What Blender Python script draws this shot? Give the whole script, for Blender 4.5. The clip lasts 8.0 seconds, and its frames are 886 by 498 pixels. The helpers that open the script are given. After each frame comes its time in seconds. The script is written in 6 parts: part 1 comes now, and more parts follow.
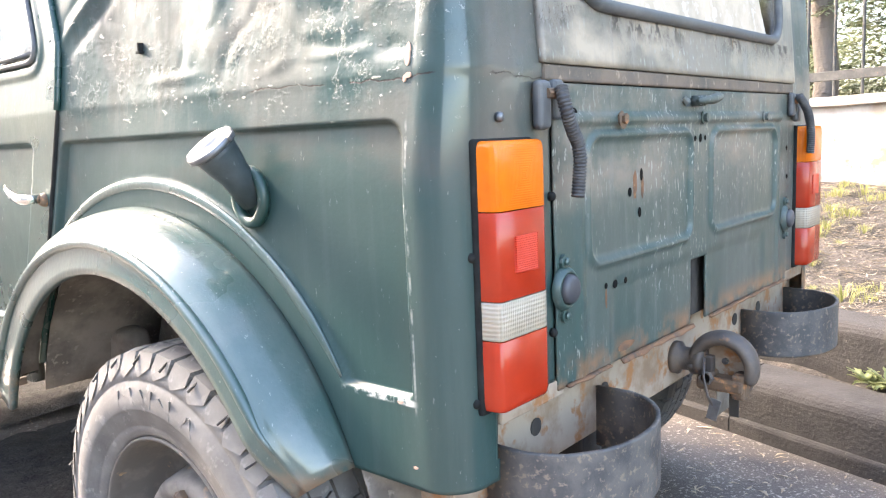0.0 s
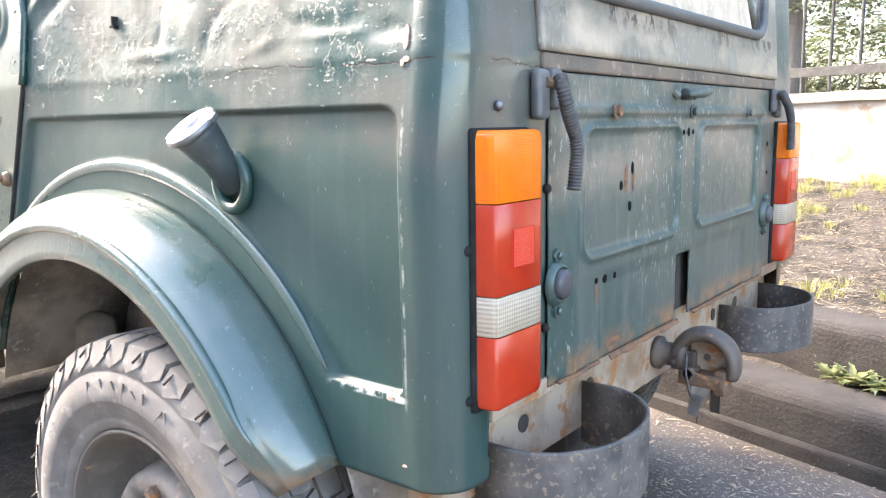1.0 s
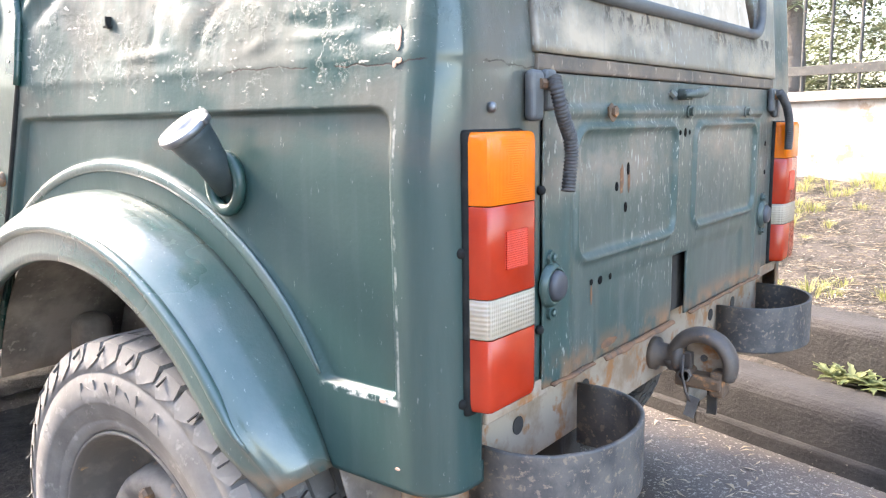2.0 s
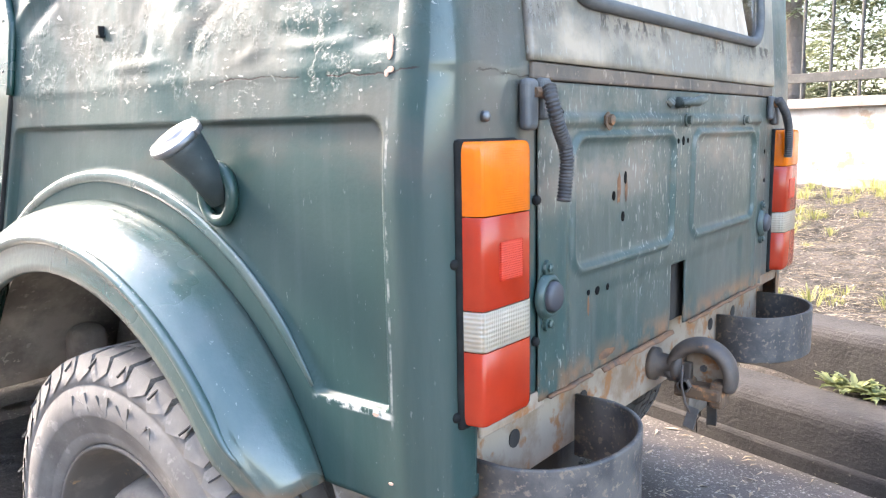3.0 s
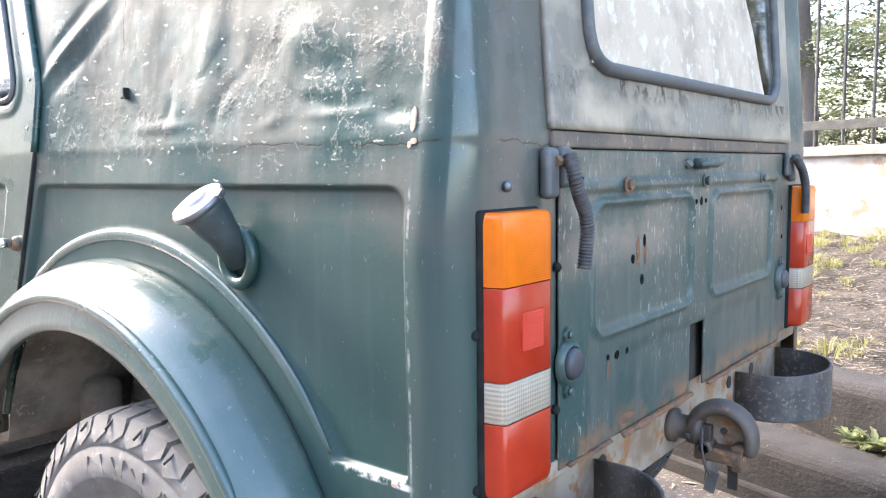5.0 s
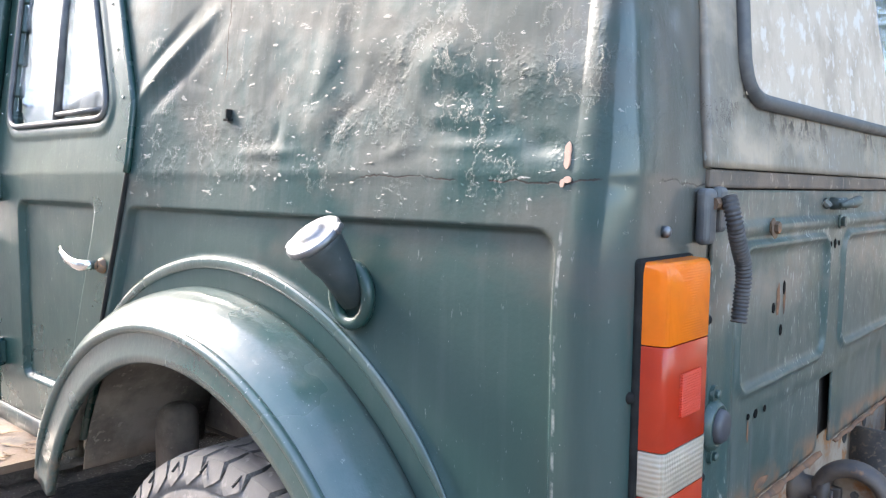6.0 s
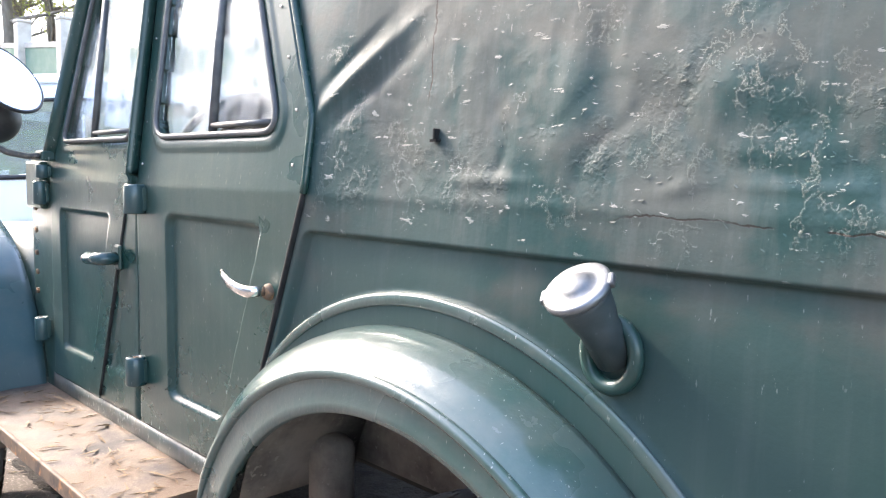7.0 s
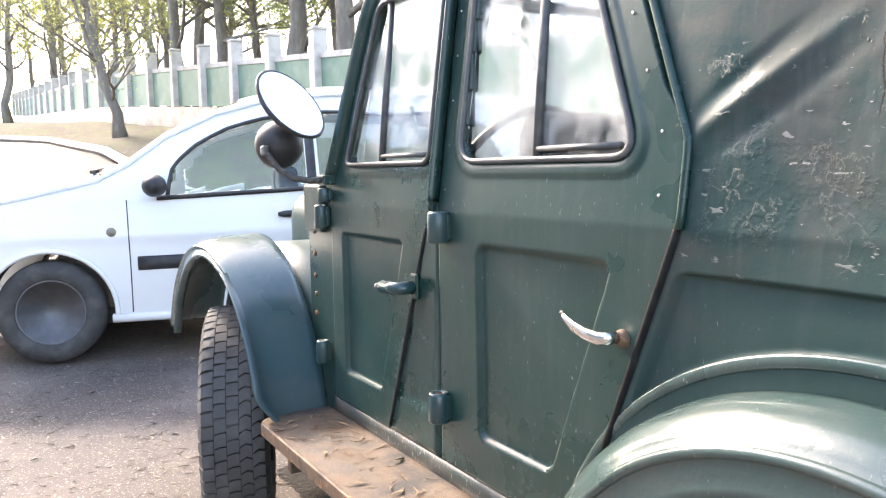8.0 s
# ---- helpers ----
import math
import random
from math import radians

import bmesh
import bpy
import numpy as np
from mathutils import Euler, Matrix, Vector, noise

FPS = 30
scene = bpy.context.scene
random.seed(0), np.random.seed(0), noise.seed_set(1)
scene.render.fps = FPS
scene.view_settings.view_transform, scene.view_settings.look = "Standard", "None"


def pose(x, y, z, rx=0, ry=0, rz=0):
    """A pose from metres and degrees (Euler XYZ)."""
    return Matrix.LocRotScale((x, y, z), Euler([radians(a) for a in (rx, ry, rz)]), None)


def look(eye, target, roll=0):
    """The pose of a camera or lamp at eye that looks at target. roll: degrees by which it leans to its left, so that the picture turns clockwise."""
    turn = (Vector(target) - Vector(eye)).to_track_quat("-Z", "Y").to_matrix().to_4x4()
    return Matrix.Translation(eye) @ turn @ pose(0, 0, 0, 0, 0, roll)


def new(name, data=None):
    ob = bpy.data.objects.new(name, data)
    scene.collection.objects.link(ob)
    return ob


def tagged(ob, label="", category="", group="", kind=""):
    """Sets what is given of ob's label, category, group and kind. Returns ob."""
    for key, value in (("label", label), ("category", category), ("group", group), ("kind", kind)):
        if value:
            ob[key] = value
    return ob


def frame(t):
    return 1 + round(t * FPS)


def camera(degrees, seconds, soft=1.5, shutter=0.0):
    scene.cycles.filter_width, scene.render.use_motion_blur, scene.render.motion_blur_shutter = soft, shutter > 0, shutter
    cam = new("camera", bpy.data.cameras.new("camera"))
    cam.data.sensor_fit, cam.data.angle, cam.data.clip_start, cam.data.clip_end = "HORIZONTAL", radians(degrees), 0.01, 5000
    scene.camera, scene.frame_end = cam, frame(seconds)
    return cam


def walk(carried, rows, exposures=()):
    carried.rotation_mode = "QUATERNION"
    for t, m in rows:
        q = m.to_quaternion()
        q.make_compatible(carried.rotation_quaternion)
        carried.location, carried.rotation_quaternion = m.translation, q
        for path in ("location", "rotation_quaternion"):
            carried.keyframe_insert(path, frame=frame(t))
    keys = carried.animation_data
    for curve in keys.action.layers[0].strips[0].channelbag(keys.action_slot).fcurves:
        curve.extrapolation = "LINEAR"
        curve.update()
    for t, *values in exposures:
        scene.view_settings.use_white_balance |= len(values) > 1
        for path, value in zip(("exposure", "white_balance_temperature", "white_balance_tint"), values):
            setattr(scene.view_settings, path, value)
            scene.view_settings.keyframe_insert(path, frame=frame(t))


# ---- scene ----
cam = camera(59.1, 8.0, soft=1.2)
PATH = [
    (0, (0.634, -0.747, 1.096), (-0.66, 0.753, 0.819), -2.4),
    (0.5, (0.592, -0.755, 1.101), (-0.65, 0.789, 0.829), -1.6),
    (1, (0.577, -0.746, 1.099), (-0.638, 0.811, 0.786), -0.9),
    (1.5, (0.575, -0.743, 1.101), (-0.635, 0.816, 0.775), -0.7),
    (2, (0.582, -0.735, 1.104), (-0.635, 0.82, 0.785), -0.9),
    (3.5, (0.58, -0.706, 1.109), (-0.637, 0.854, 0.817), -1.2),
    (4, (0.57, -0.697, 1.12), (-0.631, 0.878, 0.846), -1.5),
    (4.5, (0.568, -0.705, 1.128), (-0.637, 0.876, 0.907), -1.2),
    (4.7, (0.569, -0.711, 1.134), (-0.658, 0.854, 0.92), -1.2),
    (5.8, (0.479, -0.734, 1.171), (-0.814, 0.783, 1.007), 0.7),
    (6, (0.409, -0.729, 1.173), (-0.917, 0.759, 1.011), 0.7),
    (6.5, (0.259, -0.742, 1.216), (-1.15, 0.666, 1.04), 0.9),
    (7, (0.106, -0.787, 1.23), (-1.324, 0.599, 1.038), 1.1),
    (7.5, (-0.065, -0.891, 1.287), (-1.553, 0.432, 1.097), 0.1),
    (8, (-0.231, -0.917, 1.287), (-1.936, 0.107, 1.083), -0.9),
]
walk(cam, [(t, look(eye, target, roll)) for t, eye, target, roll in PATH],
     exposures=[(0.0, 3.77, 7450, 15), (4.7, 3.55, 6900, 15), (6.0, 3.22, 6850, 14), (7.0, 3.11, 6950, 15), (7.5, 3.15, 7100, 16), (8.0, 2.92, 7350, 16)])

# ---- world, sun ----
SUN_EL = 38.0
world = bpy.data.worlds.new("sky")
scene.world = world
world.use_nodes = True
wn = world.node_tree.nodes
sky = wn.new("ShaderNodeTexSky")
sky.sky_type = "NISHITA"
sky.sun_disc = False
sky.sun_elevation = radians(SUN_EL)
LIGHT = Vector((0.988, 0.15, 0)).normalized() * math.cos(radians(SUN_EL)) - Vector((0, 0, math.sin(radians(SUN_EL))))
sky.sun_rotation = math.atan2(-LIGHT.x, -LIGHT.y)
sky.dust_density = 2.0
sky.air_density = 1.0
world.node_tree.links.new(sky.outputs[0], wn["Background"].inputs[0])
wn["Background"].inputs[1].default_value = 0.15
sun_data = bpy.data.lights.new("sun", "SUN")
sun_data.energy = 1.3
sun_data.angle = radians(7.0)
sun_data.color = (1.0, 0.94, 0.85)
sun = new("sun", sun_data)
sun.matrix_world = Matrix.Translation((-6, -3, 8)) @ LIGHT.to_track_quat("-Z", "Y").to_matrix().to_4x4()


# ---- materials ----
def nodes_of(name):
    m = bpy.data.materials.new(name)
    m.use_nodes = True
    nt = m.node_tree
    return m, nt, nt.nodes["Principled BSDF"]


def noise_fac(nt, scale, lo, hi, detail=6.0, rough=0.6, stretch=(1, 1, 1), off=0.0):
    co = nt.nodes.new("ShaderNodeTexCoord")
    mp = nt.nodes.new("ShaderNodeMapping")
    mp.inputs["Scale"].default_value = stretch
    mp.inputs["Location"].default_value = (off, off * 1.7, off * 0.6)
    nt.links.new(co.outputs["Object"], mp.inputs["Vector"])
    n = nt.nodes.new("ShaderNodeTexNoise")
    n.inputs["Scale"].default_value = scale
    n.inputs["Detail"].default_value = detail
    n.inputs["Roughness"].default_value = rough
    nt.links.new(mp.outputs[0], n.inputs["Vector"])
    r = nt.nodes.new("ShaderNodeMapRange")
    r.inputs["From Min"].default_value = lo
    r.inputs["From Max"].default_value = hi
    r.clamp = True
    nt.links.new(n.outputs["Fac"], r.inputs["Value"])
    return r.outputs["Result"], n.outputs["Fac"]


def mix_col(nt, fac, a, b):
    m = nt.nodes.new("ShaderNodeMix")
    m.data_type = "RGBA"
    for sock, v in ((m.inputs[0], fac), (m.inputs[6], a), (m.inputs[7], b)):
        if isinstance(v, (tuple, list)):
            sock.default_value = (*v, 1) if len(v) == 3 else v
        elif isinstance(v, float):
            sock.default_value = v
        else:
            nt.links.new(v, sock)
    return m.outputs[2]


def mat(name, base, second=None, third=None, rough=0.6, rough2=None, metal=0.0, scale=6.0, fine=60.0, bump=0.2, bump_scale=None,
        amount=(0.45, 0.65), amount3=(0.6, 0.66), stretch=(1, 1, 1), spec=0.5, coat=0.0, bump_dist=0.002):
    """Paint-like surface: a base colour, a broad second colour and fine specks of a third, with grain in gloss and relief."""
    m, nt, p = nodes_of(name)
    second = second or tuple(c * 0.7 for c in base)
    f1, raw1 = noise_fac(nt, scale, amount[0], amount[1], stretch=stretch)
    col = mix_col(nt, f1, base, second)
    f2, raw2 = noise_fac(nt, fine, amount3[0], amount3[1], stretch=stretch, off=3.1)
    if third:
        col = mix_col(nt, f2, col, third)
    nt.links.new(col, p.inputs["Base Color"])
    p.inputs["Metallic"].default_value = metal
    p.inputs["Specular IOR Level"].default_value = spec
    p.inputs["Coat Weight"].default_value = coat
    r = nt.nodes.new("ShaderNodeMapRange")
    r.inputs["To Min"].default_value = rough
    r.inputs["To Max"].default_value = rough if rough2 is None else rough2
    nt.links.new(f1, r.inputs["Value"])
    nt.links.new(r.outputs[0], p.inputs["Roughness"])
    if bump:
        fb, rawb = noise_fac(nt, bump_scale or fine, 0.2, 0.8, detail=8.0, off=7.7)
        b = nt.nodes.new("ShaderNodeBump")
        b.inputs["Strength"].default_value = bump
        b.inputs["Distance"].default_value = bump_dist
        nt.links.new(rawb, b.inputs["Height"])
        nt.links.new(b.outputs[0], p.inputs["Normal"])
    return m


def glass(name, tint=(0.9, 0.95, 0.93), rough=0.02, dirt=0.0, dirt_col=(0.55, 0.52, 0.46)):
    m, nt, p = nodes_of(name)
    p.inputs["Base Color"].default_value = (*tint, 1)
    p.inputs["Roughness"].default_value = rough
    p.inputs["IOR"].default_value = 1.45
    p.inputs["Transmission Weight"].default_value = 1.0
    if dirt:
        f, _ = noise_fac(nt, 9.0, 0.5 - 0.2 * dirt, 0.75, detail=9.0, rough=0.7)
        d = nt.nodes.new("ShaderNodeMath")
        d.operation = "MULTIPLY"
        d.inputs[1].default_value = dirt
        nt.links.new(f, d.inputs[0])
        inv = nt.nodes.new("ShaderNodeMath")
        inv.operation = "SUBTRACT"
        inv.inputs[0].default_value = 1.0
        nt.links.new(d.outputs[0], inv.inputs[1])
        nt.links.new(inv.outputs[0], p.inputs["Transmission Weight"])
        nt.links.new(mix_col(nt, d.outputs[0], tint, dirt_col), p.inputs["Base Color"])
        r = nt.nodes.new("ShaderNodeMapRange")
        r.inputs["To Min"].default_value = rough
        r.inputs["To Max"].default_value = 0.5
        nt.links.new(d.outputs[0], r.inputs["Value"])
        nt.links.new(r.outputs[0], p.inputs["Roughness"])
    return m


def mth(nt, op, a, c=None):
    n = nt.nodes.new("ShaderNodeMath")
    n.operation = op
    for sock, v in ((n.inputs[0], a), (n.inputs[1], c)):
        if v is None:
            continue
        if isinstance(v, (int, float)):
            sock.default_value = v
        else:
            nt.links.new(v, sock)
    return n.outputs[0]


def ramp(nt, v, lo, hi):
    r = nt.nodes.new("ShaderNodeMapRange")
    r.interpolation_type = "SMOOTHSTEP"
    r.inputs["From Min"].default_value = lo
    r.inputs["From Max"].default_value = hi
    nt.links.new(v, r.inputs["Value"])
    return r.outputs["Result"]


def band(nt, v, at, width):
    """1 on the line v = at, falling to 0 at width."""
    return ramp(nt, mth(nt, "ABSOLUTE", mth(nt, "SUBTRACT", v, at)), width, width * 0.3)


def body_paint(name, base, second, dust, dust_from=None, dust_amt=0.6, streaks=0.5, specks=0.5, rough=(0.16, 0.42), peel=0.0, wear=(), crack=False, rust_low=0.0, coat=0.25, speck_at=0.685, relief=1.0, spec=0.5, flake=0.0, gloss=0.0, rear_dust=None):
    """Old gloss paint: two tones, dull dusty patches, upright run marks, pale scratches, lifting flakes and worn edges."""
    m, nt, p = nodes_of(name)
    co = nt.nodes.new("ShaderNodeTexCoord")
    sep = nt.nodes.new("ShaderNodeSeparateXYZ")
    nt.links.new(co.outputs["Object"], sep.inputs[0])
    X, Y, Z = sep.outputs
    f1, _ = noise_fac(nt, 2.3, 0.40, 0.66, detail=4.0)
    col = mix_col(nt, f1, base, second)
    f2, n2 = noise_fac(nt, 4.5, 0.46, 0.62, detail=7.0, off=5.0, stretch=(1, 1, 1.6))
    d = f2
    if dust_from is not None:
        wob = mth(nt, "ADD", Z, mth(nt, "MULTIPLY", n2, 0.14))
        d = mth(nt, "MULTIPLY", f2, ramp(nt, wob, dust_from + 0.05, dust_from + 0.14))
    d = mth(nt, "MULTIPLY", d, dust_amt)
    col = mix_col(nt, d, col, dust)
    s1, _ = noise_fac(nt, 42.0, 0.50, 0.75, detail=5.0, stretch=(1, 1, 0.09), off=2.0)
    s1 = mth(nt, "MULTIPLY", s1, streaks)
    col = mix_col(nt, s1, col, tuple(0.5 * c + 0.11 for c in second))
    k1, _ = noise_fac(nt, 150.0, speck_at, speck_at + 0.04, detail=3.0, stretch=(1, 1, 0.3), off=9.0)
    k2, _ = noise_fac(nt, 3.0, 0.40, 0.60, detail=3.0, off=4.0)
    k3, _ = noise_fac(nt, 240.0, 0.745, 0.775, detail=2.0, stretch=(1, 1, 0.7), off=14.0)
    k = mth(nt, "MULTIPLY", mth(nt, "MAXIMUM", mth(nt, "MULTIPLY", k1, k2), k3), specks)
    col = mix_col(nt, k, col, (0.33, 0.35, 0.32))
    w = None
    for (axis, at, width, lo, hi, other) in wear:
        v = X if axis == "x" else Z
        o = Z if axis == "x" else X
        wn_, nn = noise_fac(nt, 45.0, 0.44, 0.58, detail=7.0, off=at * 7)
        one = mth(nt, "MULTIPLY", band(nt, v, at, width), wn_)
        one = mth(nt, "MULTIPLY", one, mth(nt, "MULTIPLY", ramp(nt, o, lo - 0.01, lo + 0.01), ramp(nt, o, hi + 0.01, hi - 0.01)))
        if axis == "x":
            one = mth(nt, "MULTIPLY", one, 0.28)
        w = one if w is None else mth(nt, "MAXIMUM", w, one)
    if w is not None:
        col = mix_col(nt, w, col, (0.55, 0.56, 0.52))
        r1, _ = noise_fac(nt, 30.0, 0.62, 0.68, off=21.0)
        col = mix_col(nt, mth(nt, "MULTIPLY", w, r1), col, (0.24, 0.10, 0.05))
    if rear_dust:
        # road dust thrown up over the back
        rd1, rdn = noise_fac(nt, 7.0, 0.30, 0.62, detail=7.0, off=111.0)
        up_ = ramp(nt, mth(nt, "ADD", Z, mth(nt, "MULTIPLY", rdn, 0.25)), 1.06, 1.34)
        rdust = mth(nt, "MULTIPLY", mth(nt, "MULTIPLY", ramp(nt, Y, 0.050, 0.115), up_), mth(nt, "MULTIPLY", mth(nt, "ADD", rd1, 0.6), 0.55))
        col = mix_col(nt, rdust, col, rear_dust)
        d = mth(nt, "MAXIMUM", d, rdust)
    if rust_low:
        r2, nr = noise_fac(nt, 16.0, 0.42, 0.62, off=31.0)
        low = ramp(nt, mth(nt, "ADD", Z, mth(nt, "MULTIPLY", nr, 0.10)), rust_low + 0.075, rust_low + 0.035)
        col = mix_col(nt, mth(nt, "MULTIPLY", low, r2), col, (0.22, 0.12, 0.065))
    height = None
    if flake:
        # lost paint hanging in ragged marks from the line z = flake
        q1, qn = noise_fac(nt, 34.0, 0.50, 0.53, detail=9.0, rough=0.7, stretch=(1, 1, 0.6), off=91.0)
        q2, _ = noise_fac(nt, 5.0, 0.44, 0.56, off=93.0)
        near = mth(nt, "MULTIPLY", ramp(nt, Z, flake - 0.045, flake - 0.012), ramp(nt, Z, flake + 0.004, flake))
        lost = mth(nt, "MULTIPLY", mth(nt, "MULTIPLY", q1, q2), near)
        hair = mth(nt, "MULTIPLY", mth(nt, "MULTIPLY", band(nt, qn, 0.47, 0.008), q2), mth(nt, "MULTIPLY", ramp(nt, Z, flake - 0.08, flake - 0.02), ramp(nt, Z, flake + 0.004, flake)))
        lost = mth(nt, "MAXIMUM", lost, mth(nt, "MULTIPLY", hair, 0.8))
        col = mix_col(nt, lost, col, (0.050, 0.040, 0.033))
        height = mth(nt, "MULTIPLY", lost, -0.5)
        st, _ = noise_fac(nt, 22.0, 0.66, 0.70, off=97.0)
        col = mix_col(nt, mth(nt, "MULTIPLY", st, 0.6), col, (0.26, 0.15, 0.085))
    if peel:
        # dull grime over green, in upright runs
        g1, _ = noise_fac(nt, 5.5, 0.49, 0.58, detail=8.0, rough=0.65, stretch=(1, 1, 0.45), off=71.0)
        g1 = mth(nt, "MULTIPLY", mth(nt, "MULTIPLY", g1, ramp(nt, Z, 1.10, 1.20)), ramp(nt, X, -0.02, -0.12))
        col = mix_col(nt, mth(nt, "MULTIPLY", g1, 0.7), col, (0.054, 0.065, 0.060))
        g2, _ = noise_fac(nt, 34.0, 0.52, 0.66, detail=6.0, stretch=(1, 1, 0.12), off=75.0)
        col = mix_col(nt, mth(nt, "MULTIPLY", mth(nt, "MULTIPLY", g2, ramp(nt, Z, 1.08, 1.16)), 0.24), col, (0.11, 0.12, 0.108))
        d = mth(nt, "MAXIMUM", d, g1)
        fl, fn = noise_fac(nt, 13.0, 0.56, 0.575, detail=9.0, rough=0.68, off=41.0, stretch=(1, 1, 0.8))
        zone, _ = noise_fac(nt, 4.2, 0.46, 0.58, off=45.0)
        reg = mth(nt, "MULTIPLY", mth(nt, "MULTIPLY", ramp(nt, Z, 1.12, 1.22), ramp(nt, Z, 1.60, 1.38)), zone)
        blis, _ = noise_fac(nt, 75.0, 0.45, 0.75, detail=4.0, rough=0.6, off=81.0)
        bzone, _ = noise_fac(nt, 7.0, 0.52, 0.62, off=83.0)
        blis = mth(nt, "MULTIPLY", blis, mth(nt, "MULTIPLY", bzone, mth(nt, "MULTIPLY", ramp(nt, Z, 1.14, 1.20), ramp(nt, Z, 1.44, 1.34))))
        # tiny raised chips; their pale colour paints in short level glints
        chip, _ = noise_fac(nt, 88.0, 0.655, 0.685, detail=5.0, stretch=(0.35, 1, 1), off=87.0)
        chip = mth(nt, "MULTIPLY", chip, mth(nt, "MULTIPLY", ramp(nt, Z, 1.10, 1.17), ramp(nt, Z, 1.50, 1.36)))
        col = mix_col(nt, mth(nt, "MULTIPLY", chip, 0.45), col, (0.36, 0.37, 0.34))
        height = mth(nt, "ADD", mth(nt, "MULTIPLY", mth(nt, "MULTIPLY", fl, reg), 1.0 * peel), mth(nt, "ADD", mth(nt, "MULTIPLY", blis, 0.8), mth(nt, "MULTIPLY", chip, 1.0)))
        edge = mth(nt, "MULTIPLY", band(nt, fn, 0.54, 0.010), reg)
        e2, _ = noise_fac(nt, 22.0, 0.50, 0.60, off=49.0)
        col = mix_col(nt, mth(nt, "MULTIPLY", edge, mth(nt, "MULTIPLY", e2, 0.35)), col, (0.05, 0.048, 0.042))
    if crack:
        _, cn = noise_fac(nt, 11.0, 0.2, 0.8, off=51.0, detail=9.0)
        line = band(nt, mth(nt, "ADD", Z, mth(nt, "MULTIPLY", cn, 0.035)), 1.1985, 0.0016)
        seg, _ = noise_fac(nt, 6.0, 0.42, 0.48, off=55.0)
        line = mth(nt, "MULTIPLY", mth(nt, "MULTIPLY", line, seg), ramp(nt, X, -0.46, -0.38))
        up = band(nt, mth(nt, "ADD", X, mth(nt, "MULTIPLY", cn, 0.05)), -0.762, 0.0022)
        up = mth(nt, "MULTIPLY", up, mth(nt, "MULTIPLY", ramp(nt, Z, 1.33, 1.36), ramp(nt, Z, 1.60, 1.52)))
        line = mth(nt, "MAXIMUM", line, up)
        col = mix_col(nt, line, col, (0.02, 0.017, 0.014))
        drop = mth(nt, "MULTIPLY", line, -0.12)
        height = drop if height is None else mth(nt, "ADD", height, drop)
    nt.links.new(col, p.inputs["Base Color"])
    rr = nt.nodes.new("ShaderNodeMapRange")
    rr.inputs["To Min"].default_value, rr.inputs["To Max"].default_value = rough
    rsum = mth(nt, "MAXIMUM", d, mth(nt, "MAXIMUM", k, f1))
    nt.links.new(rsum, rr.inputs["Value"])
    nt.links.new(rr.outputs[0], p.inputs["Roughness"])
    p.inputs["Specular IOR Level"].default_value = spec
    p.inputs["Coat Weight"].default_value = coat
    if gloss:
        nt.links.new(mth(nt, "MULTIPLY", mth(nt, "MULTIPLY", mth(nt, "SUBTRACT", 1.0, mth(nt, "MULTIPLY", rsum, 0.35)), ramp(nt, X, -0.13, -0.035)), gloss), p.inputs["Coat Weight"])
    p.inputs["Coat Roughness"].default_value = 0.12
    _, fine = noise_fac(nt, 110.0, 0.2, 0.8, detail=4.0, off=61.0)
    _, broad = noise_fac(nt, 34.0, 0.2, 0.8, detail=6.0, off=63.0, stretch=(1, 1, 0.7))
    hsum = mth(nt, "ADD", mth(nt, "MULTIPLY", fine, 0.13 * relief), mth(nt, "MULTIPLY", broad, 0.22 * relief))
    if height is not None:
        hsum = mth(nt, "ADD", hsum, height)
    bp = nt.nodes.new("ShaderNodeBump")
    bp.inputs["Strength"].default_value = 0.55
    bp.inputs["Distance"].default_value = 0.0022
    nt.links.new(hsum, bp.inputs["Height"])
    nt.links.new(bp.outputs[0], p.inputs["Normal"])
    return m


SIDE_WEAR = (("x", -0.0715, 0.0030, 0.73, 1.12, 0), ("z", 0.739, 0.0065, -0.215, -0.075, 0))
GREEN_SIDE = body_paint("aged_green_paint", (0.019, 0.048, 0.045), (0.025, 0.053, 0.050), (0.050, 0.056, 0.050), dust_from=1.02, dust_amt=0.8, streaks=0.10, specks=0.35, rough=(0.28, 0.68), peel=0.9, wear=SIDE_WEAR, crack=True, coat=0.0, spec=0.26, gloss=0.75, relief=1.8, rear_dust=(0.105, 0.096, 0.082))
GREEN = body_paint("green_paint", (0.010, 0.040, 0.034), (0.016, 0.047, 0.042), (0.036, 0.060, 0.051), dust_amt=0.5, streaks=0.12, specks=0.7, rust_low=0.545, rough=(0.22, 0.50), coat=0.0, spec=0.45, relief=1.6, speck_at=0.665)
SILL = body_paint("dirty_sill_paint", (0.024, 0.040, 0.034), (0.045, 0.050, 0.042), (0.10, 0.085, 0.066), dust_amt=0.8, streaks=0.4, specks=1.0, rough=(0.4, 0.7), rust_low=0.50, speck_at=0.60, relief=2.0)
GREEN_TOP = GREEN_SIDE
GREEN_HINGE = body_paint("thick_green_paint", (0.012, 0.046, 0.050), (0.020, 0.056, 0.058), (0.06, 0.07, 0.06), dust_amt=0.2, streaks=0.1, specks=0.3, rough=(0.22, 0.42), coat=0.2, relief=0.8)
GREEN_REAR = body_paint("chalky_green_paint", (0.034, 0.066, 0.061), (0.076, 0.088, 0.077), (0.22, 0.180, 0.140), dust_from=0.99, dust_amt=0.8, streaks=0.38, specks=0.8, rough=(0.30, 0.6), rust_low=0.74, coat=0.06, speck_at=0.615, relief=1.8, spec=0.4)
